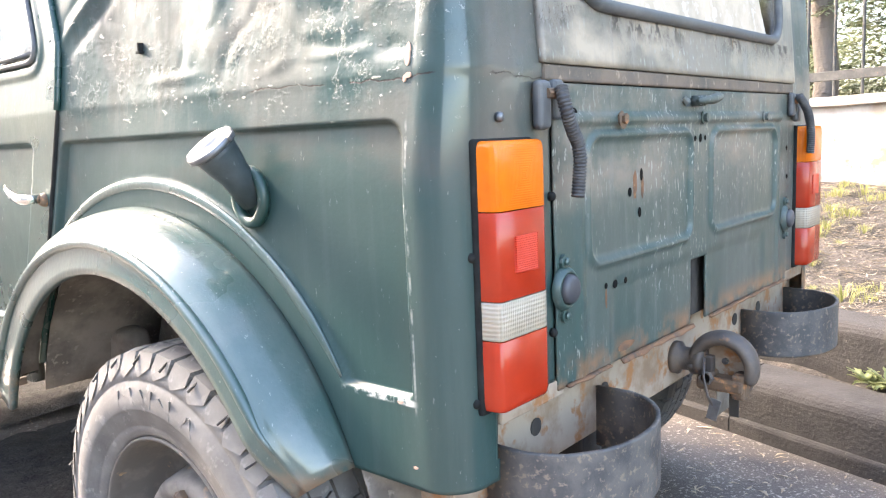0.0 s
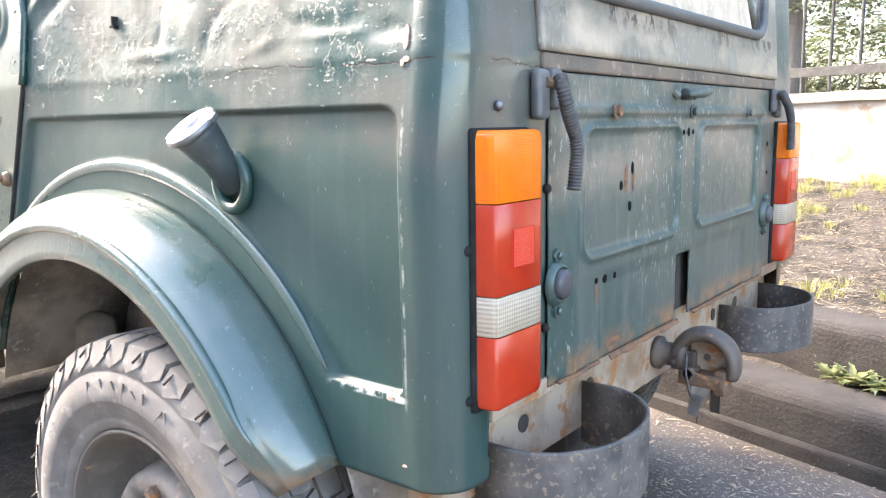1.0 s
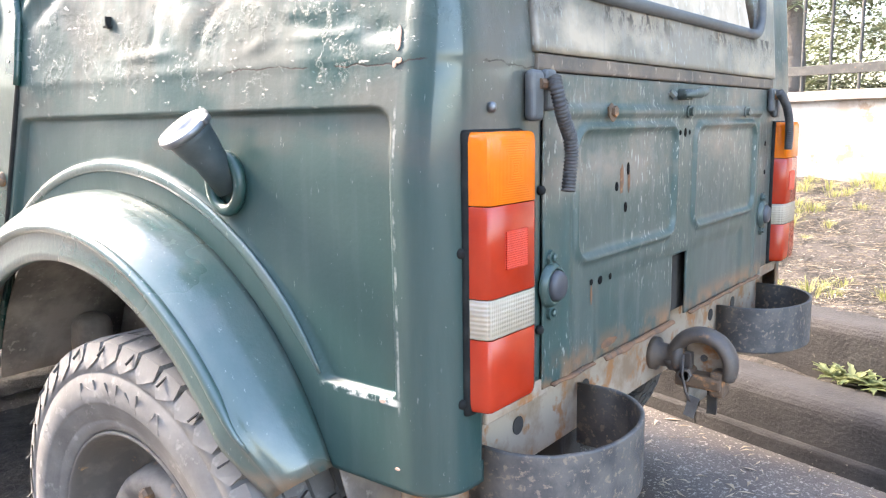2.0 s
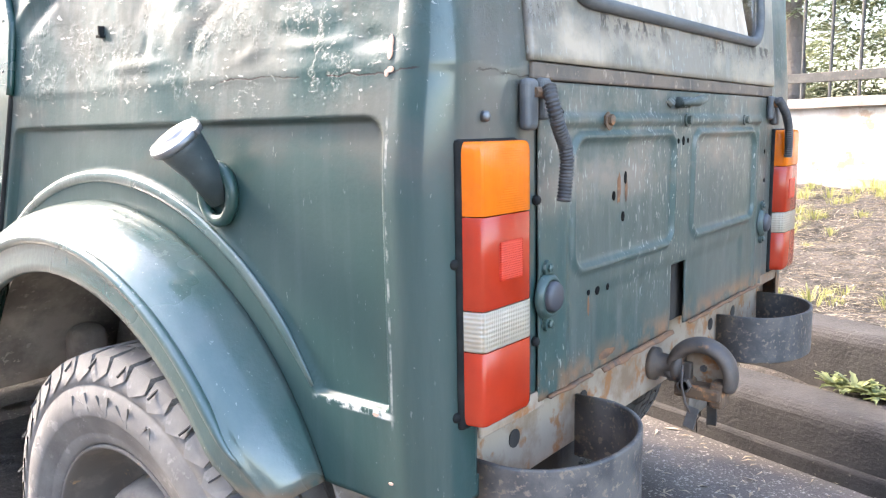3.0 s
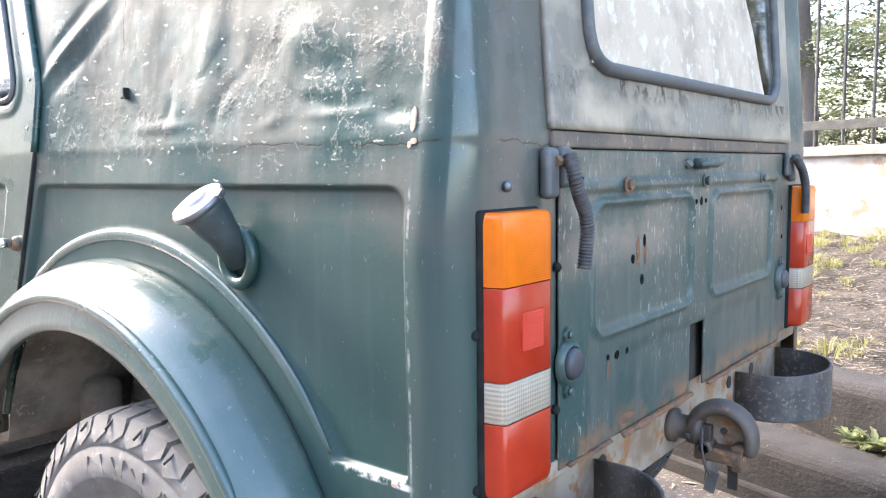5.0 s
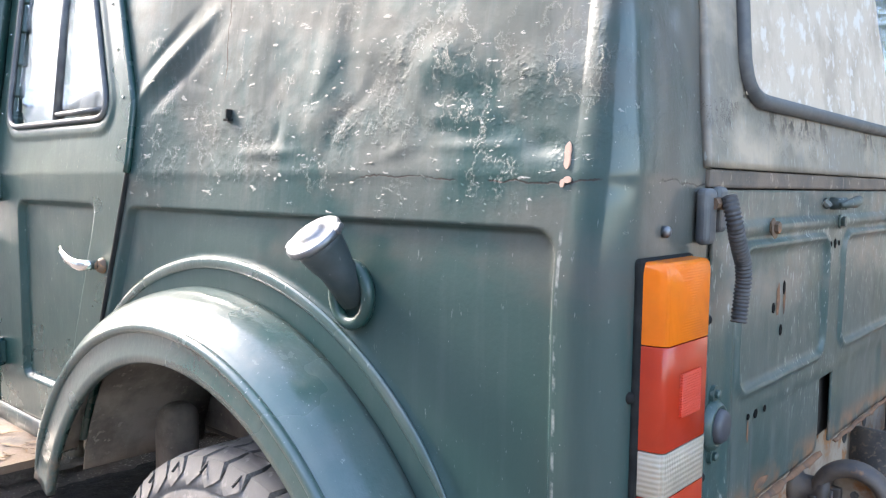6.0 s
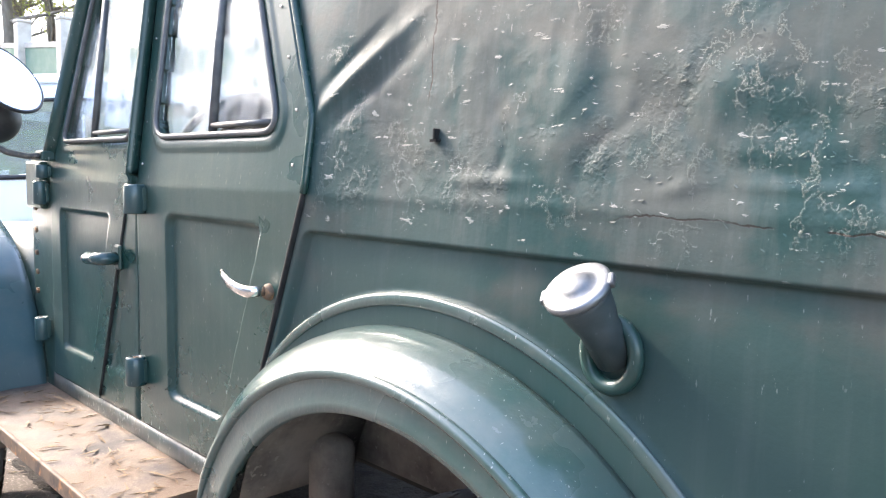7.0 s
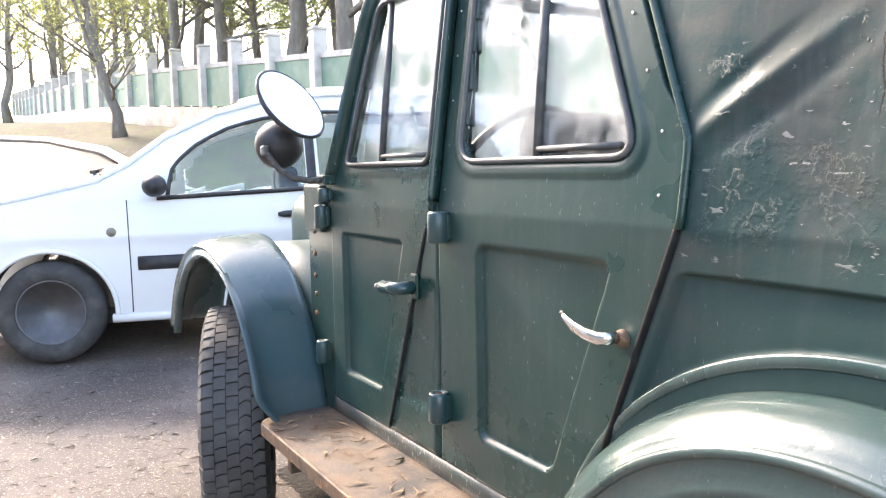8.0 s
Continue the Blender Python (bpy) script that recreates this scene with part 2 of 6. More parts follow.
GREEN_HATCH = body_paint("dusty_green_paint", (0.140, 0.132, 0.110), (0.225, 0.198, 0.160), (0.42, 0.345, 0.260), dust_amt=0.85, streaks=0.8, specks=0.9, rough=(0.34, 0.65), coat=0.05, speck_at=0.62, relief=2.0, spec=0.4, flake=1.286)
GREEN_FEND = body_paint("fender_green_paint", (0.026, 0.062, 0.056), (0.036, 0.070, 0.064), (0.100, 0.108, 0.098), dust_amt=0.35, streaks=0.1, specks=0.45, rough=(0.20, 0.42), rust_low=0.622, coat=0.7, speck_at=0.668, relief=3.5)
# the body's green with blue sky reflection mixed into the base colours
GREEN_FRONT = body_paint("sky_tinted_green_paint", (0.020, 0.060, 0.068), (0.038, 0.080, 0.090), (0.11, 0.115, 0.105), dust_amt=0.3, streaks=0.1, specks=0.4, rough=(0.2, 0.42), coat=0.3, relief=1.0)
RIM = mat("dusty_rim_steel", (0.15, 0.135, 0.118), (0.080, 0.073, 0.066), (0.26, 0.18, 0.12), rough=0.7, rough2=0.85, scale=16.0, fine=30.0, bump=0.6, amount3=(0.62, 0.7))
# rusted rim steel, darkened so that the well's shade is in the colour
RIM_SHADE = mat("shade_dark_rim_well", (0.070, 0.064, 0.058), (0.13, 0.115, 0.10), (0.24, 0.15, 0.08), rough=0.75, rough2=0.9, scale=18.0, fine=30.0, bump=0.6, amount=(0.5, 0.7), amount3=(0.64, 0.72))
LEDGE = mat("grimy_ledge_paint", (0.155, 0.118, 0.088), (0.085, 0.075, 0.062), (0.26, 0.20, 0.15), rough=0.8, scale=12.0, fine=60.0, bump=0.5)
CREAM = mat("peeling_cream_film", (0.50, 0.415, 0.32), (0.38, 0.315, 0.245), (0.58, 0.54, 0.48), rough=0.5, rough2=0.7, scale=9.0, fine=30.0, bump=0.4, amount3=(0.54, 0.62), spec=0.3)
BLACK = mat("black_rubber", (0.010, 0.011, 0.011), (0.022, 0.023, 0.022), rough=0.8, rough2=0.95, scale=20.0, bump=0.2, spec=0.15)
TYRE = mat("dusty_tyre_rubber", (0.080, 0.076, 0.072), (0.155, 0.148, 0.139), (0.22, 0.21, 0.197), rough=0.75, rough2=0.92, scale=10.0, fine=45.0, bump=0.6, amount=(0.36, 0.68), amount3=(0.58, 0.76))
# worn rubber, darker than TYRE: shade on the hidden wheels is put into it
TYRE_WORN_SHADE = mat("worn_shade_dark_rubber", (0.050, 0.048, 0.047), (0.095, 0.091, 0.087), rough=0.7, rough2=0.85, scale=9.0, bump=0.3)
TYRE_DARK = mat("tyre_groove_rubber", (0.018, 0.018, 0.018), (0.04, 0.039, 0.036), rough=0.8, scale=20.0)
DARK = mat("dark_underbody", (0.018, 0.016, 0.014), (0.05, 0.042, 0.034), rough=0.85, scale=8.0, bump=0.4)
LINER = mat("muddy_wheel_housing", (0.20, 0.172, 0.145), (0.095, 0.082, 0.07), (0.20, 0.175, 0.15), rough=0.9, scale=8.0, bump=0.7, amount=(0.42, 0.62))
RUSTY = mat("rusty_steel", (0.12, 0.075, 0.045), (0.055, 0.040, 0.032), (0.33, 0.15, 0.06), rough=0.65, rough2=0.85, scale=18.0, fine=40.0, bump=0.4, amount3=(0.56, 0.66))
RUST_STAIN = mat("flaking_rust", (0.175, 0.085, 0.042), (0.085, 0.055, 0.038), (0.28, 0.15, 0.075), rough=0.85, scale=40.0, fine=90.0, bump=0.5)
FRAME = mat("dusty_frame_steel", (0.29, 0.235, 0.18), (0.19, 0.125, 0.078), (0.25, 0.115, 0.045), rough=0.85, scale=12.0, fine=22.0, amount3=(0.53, 0.62), bump=0.5)
HOOP = mat("worn_black_steel", (0.048, 0.048, 0.050), (0.098, 0.090, 0.082), (0.17, 0.135, 0.105), rough=0.5, rough2=0.8, scale=26.0, fine=95.0, bump=0.5, amount=(0.42, 0.60), amount3=(0.55, 0.63))
HOOK = mat("worn_hook_steel", (0.060, 0.050, 0.045), (0.115, 0.088, 0.068), (0.24, 0.12, 0.055), rough=0.5, rough2=0.75, scale=22.0, fine=40.0, bump=0.4, amount3=(0.60, 0.70))
NECK = mat("dusty_filler_rubber", (0.026, 0.040, 0.044), (0.055, 0.072, 0.076), (0.14, 0.16, 0.16), rough=0.45, rough2=0.65, scale=14.0, fine=60.0, bump=0.3, amount3=(0.64, 0.70))
HOSE = mat("dusty_hose", (0.035, 0.036, 0.038), (0.085, 0.082, 0.078), rough=0.6, rough2=0.8, scale=40.0, bump=0.2)
CHROME = mat("chrome", (0.75, 0.75, 0.74), (0.55, 0.5, 0.44), rough=0.12, rough2=0.35, metal=1.0, scale=30.0, bump=0.1)
ALU = mat("scuffed_aluminium", (0.175, 0.186, 0.193), (0.115, 0.121, 0.124), rough=0.42, rough2=0.55, metal=0.7, scale=30.0, bump=0.2)
ASPHALT = mat("asphalt", (0.094, 0.079, 0.069), (0.165, 0.140, 0.121), (0.36, 0.32, 0.28), rough=0.72, rough2=0.92, scale=1.6, fine=90.0, bump=0.9, amount3=(0.57, 0.66), spec=0.3, bump_scale=140.0, bump_dist=0.006)
SOIL = mat("dry_soil", (0.092, 0.076, 0.063), (0.034, 0.028, 0.022), (0.25, 0.215, 0.175), rough=0.95, scale=9.0, fine=60.0, bump=1.0, bump_scale=55.0, bump_dist=0.035, amount=(0.42, 0.60), amount3=(0.59, 0.68))
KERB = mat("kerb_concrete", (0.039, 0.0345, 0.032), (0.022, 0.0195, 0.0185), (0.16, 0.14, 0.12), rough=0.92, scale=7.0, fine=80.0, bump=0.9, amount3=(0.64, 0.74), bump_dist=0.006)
WHITEWASH = mat("peeling_whitewash", (0.42, 0.395, 0.365), (0.30, 0.25, 0.205), (0.24, 0.18, 0.135), rough=0.9, scale=4.5, fine=9.0, bump=0.6, amount=(0.46, 0.66), amount3=(0.56, 0.64), bump_dist=0.012)
COPING = mat("stained_coping", (0.34, 0.29, 0.25), (0.22, 0.18, 0.15), (0.45, 0.41, 0.36), rough=0.9, scale=8.0, fine=30.0, bump=0.5)
IRON = mat("grey_painted_iron", (0.050, 0.050, 0.047), (0.080, 0.077, 0.070), (0.17, 0.10, 0.06), rough=0.65, scale=20.0, fine=60.0, bump=0.4, amount3=(0.63, 0.70), spec=0.3)
def lens(name, col, ribs="", pitch=0.0032):
    """Moulded lamp plastic; ribs: '' smooth, 'frame' nested upright and level lines, 'grid' crossed lines."""
    m, nt, p = nodes_of(name)
    f, _ = noise_fac(nt, 25.0, 0.35, 0.75)
    nt.links.new(mix_col(nt, f, col, tuple(c * 0.84 for c in col)), p.inputs["Base Color"])
    p.inputs["Roughness"].default_value = 0.2
    p.inputs["Subsurface Weight"].default_value = 0.25
    p.inputs["Subsurface Radius"].default_value = (0.01, 0.005, 0.003)
    p.inputs["Coat Weight"].default_value = 0.05
    p.inputs["Coat Roughness"].default_value = 0.08
    p.inputs["Specular IOR Level"].default_value = 0.35
    if ribs:
        co = nt.nodes.new("ShaderNodeTexCoord")
        sep = nt.nodes.new("ShaderNodeSeparateXYZ")
        nt.links.new(co.outputs["Object"], sep.inputs[0])
        k = 2 * math.pi / pitch
        Y, Z = mth(nt, "SUBTRACT", sep.outputs[1], 0.1185), mth(nt, "SUBTRACT", sep.outputs[2], 1.045)
        if ribs == "frame":
            h = mth(nt, "SINE", mth(nt, "MULTIPLY", mth(nt, "MAXIMUM", mth(nt, "ABSOLUTE", Y), mth(nt, "ABSOLUTE", Z)), k))
        else:
            h = mth(nt, "ADD", mth(nt, "SINE", mth(nt, "MULTIPLY", Y, k)), mth(nt, "SINE", mth(nt, "MULTIPLY", Z, k * 0.7)))
        b = nt.nodes.new("ShaderNodeBump")
        b.inputs["Strength"].default_value = 0.3 if ribs == "frame" else 0.6
        b.inputs["Distance"].default_value = 0.0005
        nt.links.new(h, b.inputs["Height"])
        nt.links.new(b.outputs[0], p.inputs["Normal"])
    return m


AMBER, RED, CLEAR = lens("amber_lens", (0.70, 0.155, 0.006), "frame", 0.0031), lens("red_lens", (0.37, 0.028, 0.009)), lens("clear_lens", (0.36, 0.310, 0.240), "grid", 0.0042)
REFLEX = lens("reflex_red", (0.62, 0.045, 0.02), "grid", 0.0021)
RUBBER_GREY = mat("grey_rubber", (0.062, 0.068, 0.072), (0.115, 0.118, 0.116), rough=0.45, rough2=0.7, scale=25.0, bump=0.3)
STOP_RUBBER = mat("dark_stop_rubber", (0.040, 0.044, 0.052), (0.070, 0.073, 0.080), rough=0.45, rough2=0.6, scale=30.0, bump=0.2)
SEAT = mat("dark_seat_cloth", (0.03, 0.03, 0.032), (0.05, 0.05, 0.05), rough=0.9, scale=15.0, bump=0.3)
WOOD = mat("rusty_board", (0.130, 0.086, 0.056), (0.050, 0.043, 0.038), (0.20, 0.165, 0.13), rough=0.38, rough2=0.75, scale=7.0, fine=110.0, bump=0.6, amount3=(0.60, 0.72))
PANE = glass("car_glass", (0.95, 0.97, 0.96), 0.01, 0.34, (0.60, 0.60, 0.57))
WHITE = mat("white_car_paint", (0.86, 0.85, 0.83), (0.83, 0.82, 0.80), rough=0.18, rough2=0.25, scale=2.0, bump=0.0, coat=0.1)
PLASTIC = mat("black_plastic", (0.022, 0.022, 0.024), (0.04, 0.04, 0.04), rough=0.5, scale=20.0, bump=0.1)
CONCRETE = mat("pale_concrete", (0.62, 0.58, 0.53), (0.48, 0.44, 0.40), rough=0.9, scale=3.0, fine=20.0, bump=0.4)
PANEL = mat("green_fence_paint", (0.16, 0.27, 0.20), (0.22, 0.32, 0.25), rough=0.6, scale=2.0, bump=0.2)
def leafy(name, a, c):
    """Thin leaves that let some light through; each clump has its own tone."""
    m, nt, p = nodes_of(name)
    g = nt.nodes.new("ShaderNodeNewGeometry")
    col = mix_col(nt, g.outputs["Random Per Island"], a, c)
    nt.links.new(col, p.inputs["Base Color"])
    p.inputs["Roughness"].default_value = 0.6
    p.inputs["Specular IOR Level"].default_value = 0.25
    tr = nt.nodes.new("ShaderNodeBsdfTranslucent")
    nt.links.new(col, tr.inputs["Color"])
    mx = nt.nodes.new("ShaderNodeMixShader")
    mx.inputs[0].default_value = 0.4
    nt.links.new(p.outputs[0], mx.inputs[1])
    nt.links.new(tr.outputs[0], mx.inputs[2])
    nt.links.new(mx.outputs[0], nt.nodes["Material Output"].inputs["Surface"])
    return m


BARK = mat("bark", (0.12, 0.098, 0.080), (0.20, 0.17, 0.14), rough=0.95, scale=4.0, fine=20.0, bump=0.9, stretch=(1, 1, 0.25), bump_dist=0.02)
# paler copy of the bark; distance haze on far trunks is put into the colour
BARK_HAZE = mat("haze_pale_bark", (0.19, 0.165, 0.14), (0.30, 0.265, 0.225), rough=0.95, scale=4.0, fine=20.0, bump=0.9, stretch=(1, 1, 0.25), bump_dist=0.02)
LEAF = leafy("young_leaves", (0.32, 0.36, 0.11), (0.44, 0.44, 0.18))
NEEDLE = leafy("spruce_needles", (0.13, 0.165, 0.095), (0.33, 0.345, 0.225))
GRASS = leafy("spring_grass", (0.24, 0.27, 0.07), (0.46, 0.42, 0.19))
WEED = leafy("weed_leaves", (0.17, 0.20, 0.085), (0.34, 0.36, 0.19))
DEAD_LEAF = mat("dead_leaves", (0.25, 0.17, 0.10), (0.07, 0.048, 0.032), rough=0.85, scale=30.0, bump=0.0)
STRAW = mat("dry_twigs", (0.42, 0.34, 0.245), (0.24, 0.185, 0.125), rough=0.9, scale=20.0, bump=0.0)


# ---- mesh helpers ----
def part(name, bm, material, parent=None, label="", smooth=False):
    me = bpy.data.meshes.new(name)
    bm.normal_update()
    bm.to_mesh(me)
    bm.free()
    return finish(name, me, material, parent, label, smooth)


def finish(name, me, material, parent, label, smooth):
    for one in material if isinstance(material, (list, tuple)) else (material,):
        me.materials.append(one)
    if smooth:
        me.polygons.foreach_set("use_smooth", [True] * len(me.polygons))
    ob = new(name, me)
    if parent:
        ob.parent = parent
        ob.matrix_parent_inverse = parent.matrix_world.inverted() if parent.type != "EMPTY" else Matrix()
    if label:
        tagged(ob, label)
    return ob


def raw(name, verts, faces, material, parent=None, label="", smooth=True, thick=0.0, offset=-1.0):
    me = bpy.data.meshes.new(name)
    me.from_pydata([tuple(v) for v in verts], [], faces)
    me.update()
    ob = finish(name, me, material, parent, label, smooth)
    if thick:
        sol = ob.modifiers.new("thickness", "SOLIDIFY")
        sol.thickness, sol.offset = thick, offset
    return ob


def thing(name, label, category, group=""):
    return tagged(new(name), label, category, group)


def sheet(name, fn, us, vs, material, parent=None, label="", keep=None, thick=0.004, flip=False, offset=-1.0):
    """A pressed sheet: fn(u, v) over a grid, leaving out cells where keep(u, v) is false."""
    us, vs = list(us), list(vs)
    verts = [fn(u, v) for v in vs for u in us]
    n = len(us)
    faces = []
    for j in range(len(vs) - 1):
        for i in range(n - 1):
            if keep is None or keep((us[i] + us[i + 1]) / 2, (vs[j] + vs[j + 1]) / 2):
                q = (j * n + i, j * n + i + 1, j * n + n + i + 1, j * n + n + i)
                faces.append(q[::-1] if flip else q)
    used = sorted({k for q in faces for k in q})
    at = {k: i for i, k in enumerate(used)}
    return raw(name, [verts[k] for k in used], [tuple(at[k] for k in q) for q in faces], material, parent, label, True, thick, offset)


def steps(a, b, size):
    return np.linspace(a, b, max(2, int(round(abs(b - a) / size)) + 1))


def add_box(bm, lo, hi, bevel=0.0, seg=2, turn=None):
    c, s = (Vector(lo) + Vector(hi)) / 2, Vector(hi) - Vector(lo)
    m = Matrix.Translation(c) @ (turn or Matrix()) @ Matrix.Diagonal((*s, 1))
    vs = bmesh.ops.create_cube(bm, size=1, matrix=m)["verts"]
    if bevel:
        es = list({e for v in vs for e in v.link_edges})
        bmesh.ops.bevel(bm, geom=es, offset=bevel, segments=seg, affect="EDGES", profile=0.5)
    return bm


def box(lo, hi, bevel=0.0, seg=2, turn=None):
    return add_box(bmesh.new(), lo, hi, bevel, seg, turn)


def add_lathe(bm, profile, centre, axis, seg=48, caps=True):
    """Turns (radius, height) pairs round an axis through centre."""
    q = Vector((0, 0, 1)).rotation_difference(Vector(axis)).to_matrix()
    rings = []
    for r, h in profile:
        rings.append([bm.verts.new(Vector(centre) + q @ Vector((r * math.cos(a), r * math.sin(a), h))) for a in (2 * math.pi * k / seg for k in range(seg))])
    for a, b in zip(rings, rings[1:]):
        for k in range(seg):
            bm.faces.new((a[k], a[(k + 1) % seg], b[(k + 1) % seg], b[k]))
    for ring, rev in ((rings[0], True), (rings[-1], False)):
        if caps and (ring[0].co - ring[seg // 2].co).length > 1e-5:
            bm.faces.new(ring[::-1] if rev else ring)
    return bm


def lathe(profile, centre, axis, seg=48, caps=True):
    return add_lathe(bmesh.new(), profile, centre, axis, seg, caps)


def add_tube(bm, pts, radius, seg=10, closed=False, flat=(1, 1)):
    """A tube along points; radius a number or one for each point."""
    pts = [Vector(p) for p in pts]
    n = len(pts)
    rad = radius if isinstance(radius, (list, tuple)) else [radius] * n
    rings, up = [], None
    for k, p in enumerate(pts):
        a = pts[(k - 1) % n] if closed or k else pts[0]
        b = pts[(k + 1) % n] if closed or k < n - 1 else pts[-1]
        d = (b - a).normalized()
        if up is None:
            up = Vector((0, 0, 1)) if abs(d.z) < 0.9 else Vector((1, 0, 0))
        up = (up - d * up.dot(d)).normalized()
        side = d.cross(up)
        rings.append([bm.verts.new(p + rad[k] * (flat[0] * math.cos(t) * side + flat[1] * math.sin(t) * up)) for t in (2 * math.pi * i / seg for i in range(seg))])
    for k in range(n if closed else n - 1):
        a, b = rings[k], rings[(k + 1) % n]
        for i in range(seg):
            bm.faces.new((a[i], a[(i + 1) % seg], b[(i + 1) % seg], b[i]))
    if not closed:
        bm.faces.new(rings[0][::-1])
        bm.faces.new(rings[-1])
    return bm


def tube(pts, radius, seg=10, closed=False, flat=(1, 1)):
    return add_tube(bmesh.new(), pts, radius, seg, closed, flat)


def smooth01(x):
    x = min(1.0, max(0.0, x))
    return x * x * (3 - 2 * x)


def rin(a, b, r):
    """Rounded intersection of two signed distances."""
    u, v = max(r + a, 0.0), max(r + b, 0.0)
    return min(-r, max(a, b)) + math.hypot(u, v)


def rrect(u, v, u0, u1, v0, v1, r):
    """Signed distance to a rounded rectangle."""
    a, b = abs(u - (u0 + u1) / 2) - (u1 - u0) / 2 + r, abs(v - (v0 + v1) / 2) - (v1 - v0) / 2 + r
    return math.hypot(max(a, 0), max(b, 0)) + min(max(a, b), 0) - r


def rounded(pts, r, n=6):
    """A closed outline with its corners rounded."""
    out, m = [], len(pts)
    for k in range(m):
        p, a, b = Vector(pts[k]), Vector(pts[k - 1]), Vector(pts[(k + 1) % m])
        da, db = (a - p).normalized(), (b - p).normalized()
        s, e = p + da * r, p + db * r
        for i in range(n + 1):
            t = i / n
            out.append(s * (1 - t) ** 2 + p * 2 * t * (1 - t) + e * t * t)
    return out


# ---- ground, kerbs, wall ----
def ground_z(x, y):
    return float(np.interp(-2.5 - x, (0, 1.5, 3, 5, 8, 17, 30, 60, 200, 900), (0, 0.015, 0.07, 0.22, 0.55, 1.70, 2.55, 4.2, 9.0, 30.0)))


KD = Vector((0.955, -0.297, 0)).normalized()      # the way along the kerbs
KN = Vector((-KD.y, KD.x, 0))                      # away from the road
K0 = Vector((0.25, 1.80, 0))


def kerb_point(s, n, z):
    p = K0 + KD * s + KN * n
    return Vector((p.x, p.y, z + ground_z(p.x, p.y)))


def spread(a, b, fine0, fine1, small, growth=1.25):
    out = list(steps(fine0, fine1, small))
    g, x = small, fine1
    while x < b:
        g *= growth
        x += g
        out.append(x)
    g, x = small, fine0
    while x > a:
        g *= growth
        x -= g
        out.insert(0, x)
    return out


def road_z(x, y):
    return ground_z(x, y) + 0.004 * noise.noise(Vector((x * 2.1, y * 2.1, 0))) + 0.002 * noise.noise(Vector((x * 9, y * 9, 3)))


tagged(sheet("road", lambda u, v: Vector((u, v, road_z(u, v))), spread(-900, 900, -4.5, 1.8, 0.09), spread(-900, 900, -1.2, 2.2, 0.09), ASPHALT, thick=0),
       "grey-brown asphalt road strewn with dry twigs", "road", kind="structure")

# crumbly soil; the shade under the car is put into its dark colour
SOIL_SHADE = mat("shade_dark_soil", (0.040, 0.034, 0.029), (0.020, 0.017, 0.015), (0.11, 0.095, 0.08), rough=0.95, scale=14.0, fine=70.0, bump=1.0, bump_scale=60.0, bump_dist=0.03, amount3=(0.60, 0.70))


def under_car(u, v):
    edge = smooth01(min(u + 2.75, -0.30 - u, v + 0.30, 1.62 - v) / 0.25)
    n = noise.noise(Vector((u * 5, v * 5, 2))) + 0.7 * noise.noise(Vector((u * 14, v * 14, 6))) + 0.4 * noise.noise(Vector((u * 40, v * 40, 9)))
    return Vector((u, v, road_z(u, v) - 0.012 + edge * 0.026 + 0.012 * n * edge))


# sheets that cover the bright road under and beside the car with shade-dark soil
tagged(sheet("ground_soil", lambda u, v: under_car(-3.05 + (u + 3.875) * 0.9, v - 0.3) + Vector((u + 3.05 - (u + 3.875) * 0.9, 0.3, ground_z(u, v) - ground_z(-3.05 + (u + 3.875) * 0.9, v))), steps(-5.0, -2.75, 0.03), steps(0.10, 1.92, 0.03), SOIL_SHADE, thick=0), "crumbly soil beside the front of the parked car, darkened as its shade", "soil", kind="structure")
tagged(sheet("ground_soil", under_car, steps(-2.75, -0.30, 0.022), steps(-0.30, 1.62, 0.022), SOIL_SHADE, thick=0), "crumbly soil on the asphalt under the parked car, darkened as its shade", "soil", kind="structure")
WALL_N = 2.05
KERB_W1, KERB_W2 = 0.19, 0.45


def bank_z(s, n):
    up = 0.40 + 0.36 * smooth01((n - 0.45) / 1.65)
    return up + 0.03 * noise.noise(Vector((s * 1.7, n * 1.7, 1))) + 0.022 * noise.noise(Vector((s * 6, n * 6, 2))) + 0.013 * noise.noise(Vector((s * 19, n * 19, 5)))


tagged(sheet("ground", lambda u, v: kerb_point(u, v, bank_z(u, v)), spread(-60, 40, -2.5, 1.2, 0.03), list(steps(0.43, 2.3, 0.035)) + [3, 4.5, 7, 11, 20, 60, 300], SOIL, thick=0),
       "bank of dry bare soil with tufts of grass", "soil", kind="structure")


def kerb_stone(s0, s1, n0, n1, z0, z1, r):
    bm = bmesh.new()
    arc = [(n0 + r - r * math.cos(a), z1 - r + r * math.sin(a)) for a in np.linspace(0, math.pi / 2, 6)]
    prof = [(n0, z0)] + arc + [(n1, z1), (n1, z0)]
    m = len(prof)
    ends = []
    for s in steps(s0, s1, 0.25):
        wob = [0.004 * noise.noise(Vector((s * 5, k * 3.7, n0 * 9))) for k in range(m)]
        ends.append([bm.verts.new(kerb_point(s, n + w, z + w)) for (n, z), w in zip(prof, wob)])
    for a, b in zip(ends, ends[1:]):
        for k in range(m):
            bm.faces.new((a[k], a[(k + 1) % m], b[(k + 1) % m], b[k]))
    bm.faces.new(ends[0][::-1])
    bm.faces.new(ends[-1])
    bmesh.ops.recalc_face_normals(bm, faces=bm.faces)
    return bm


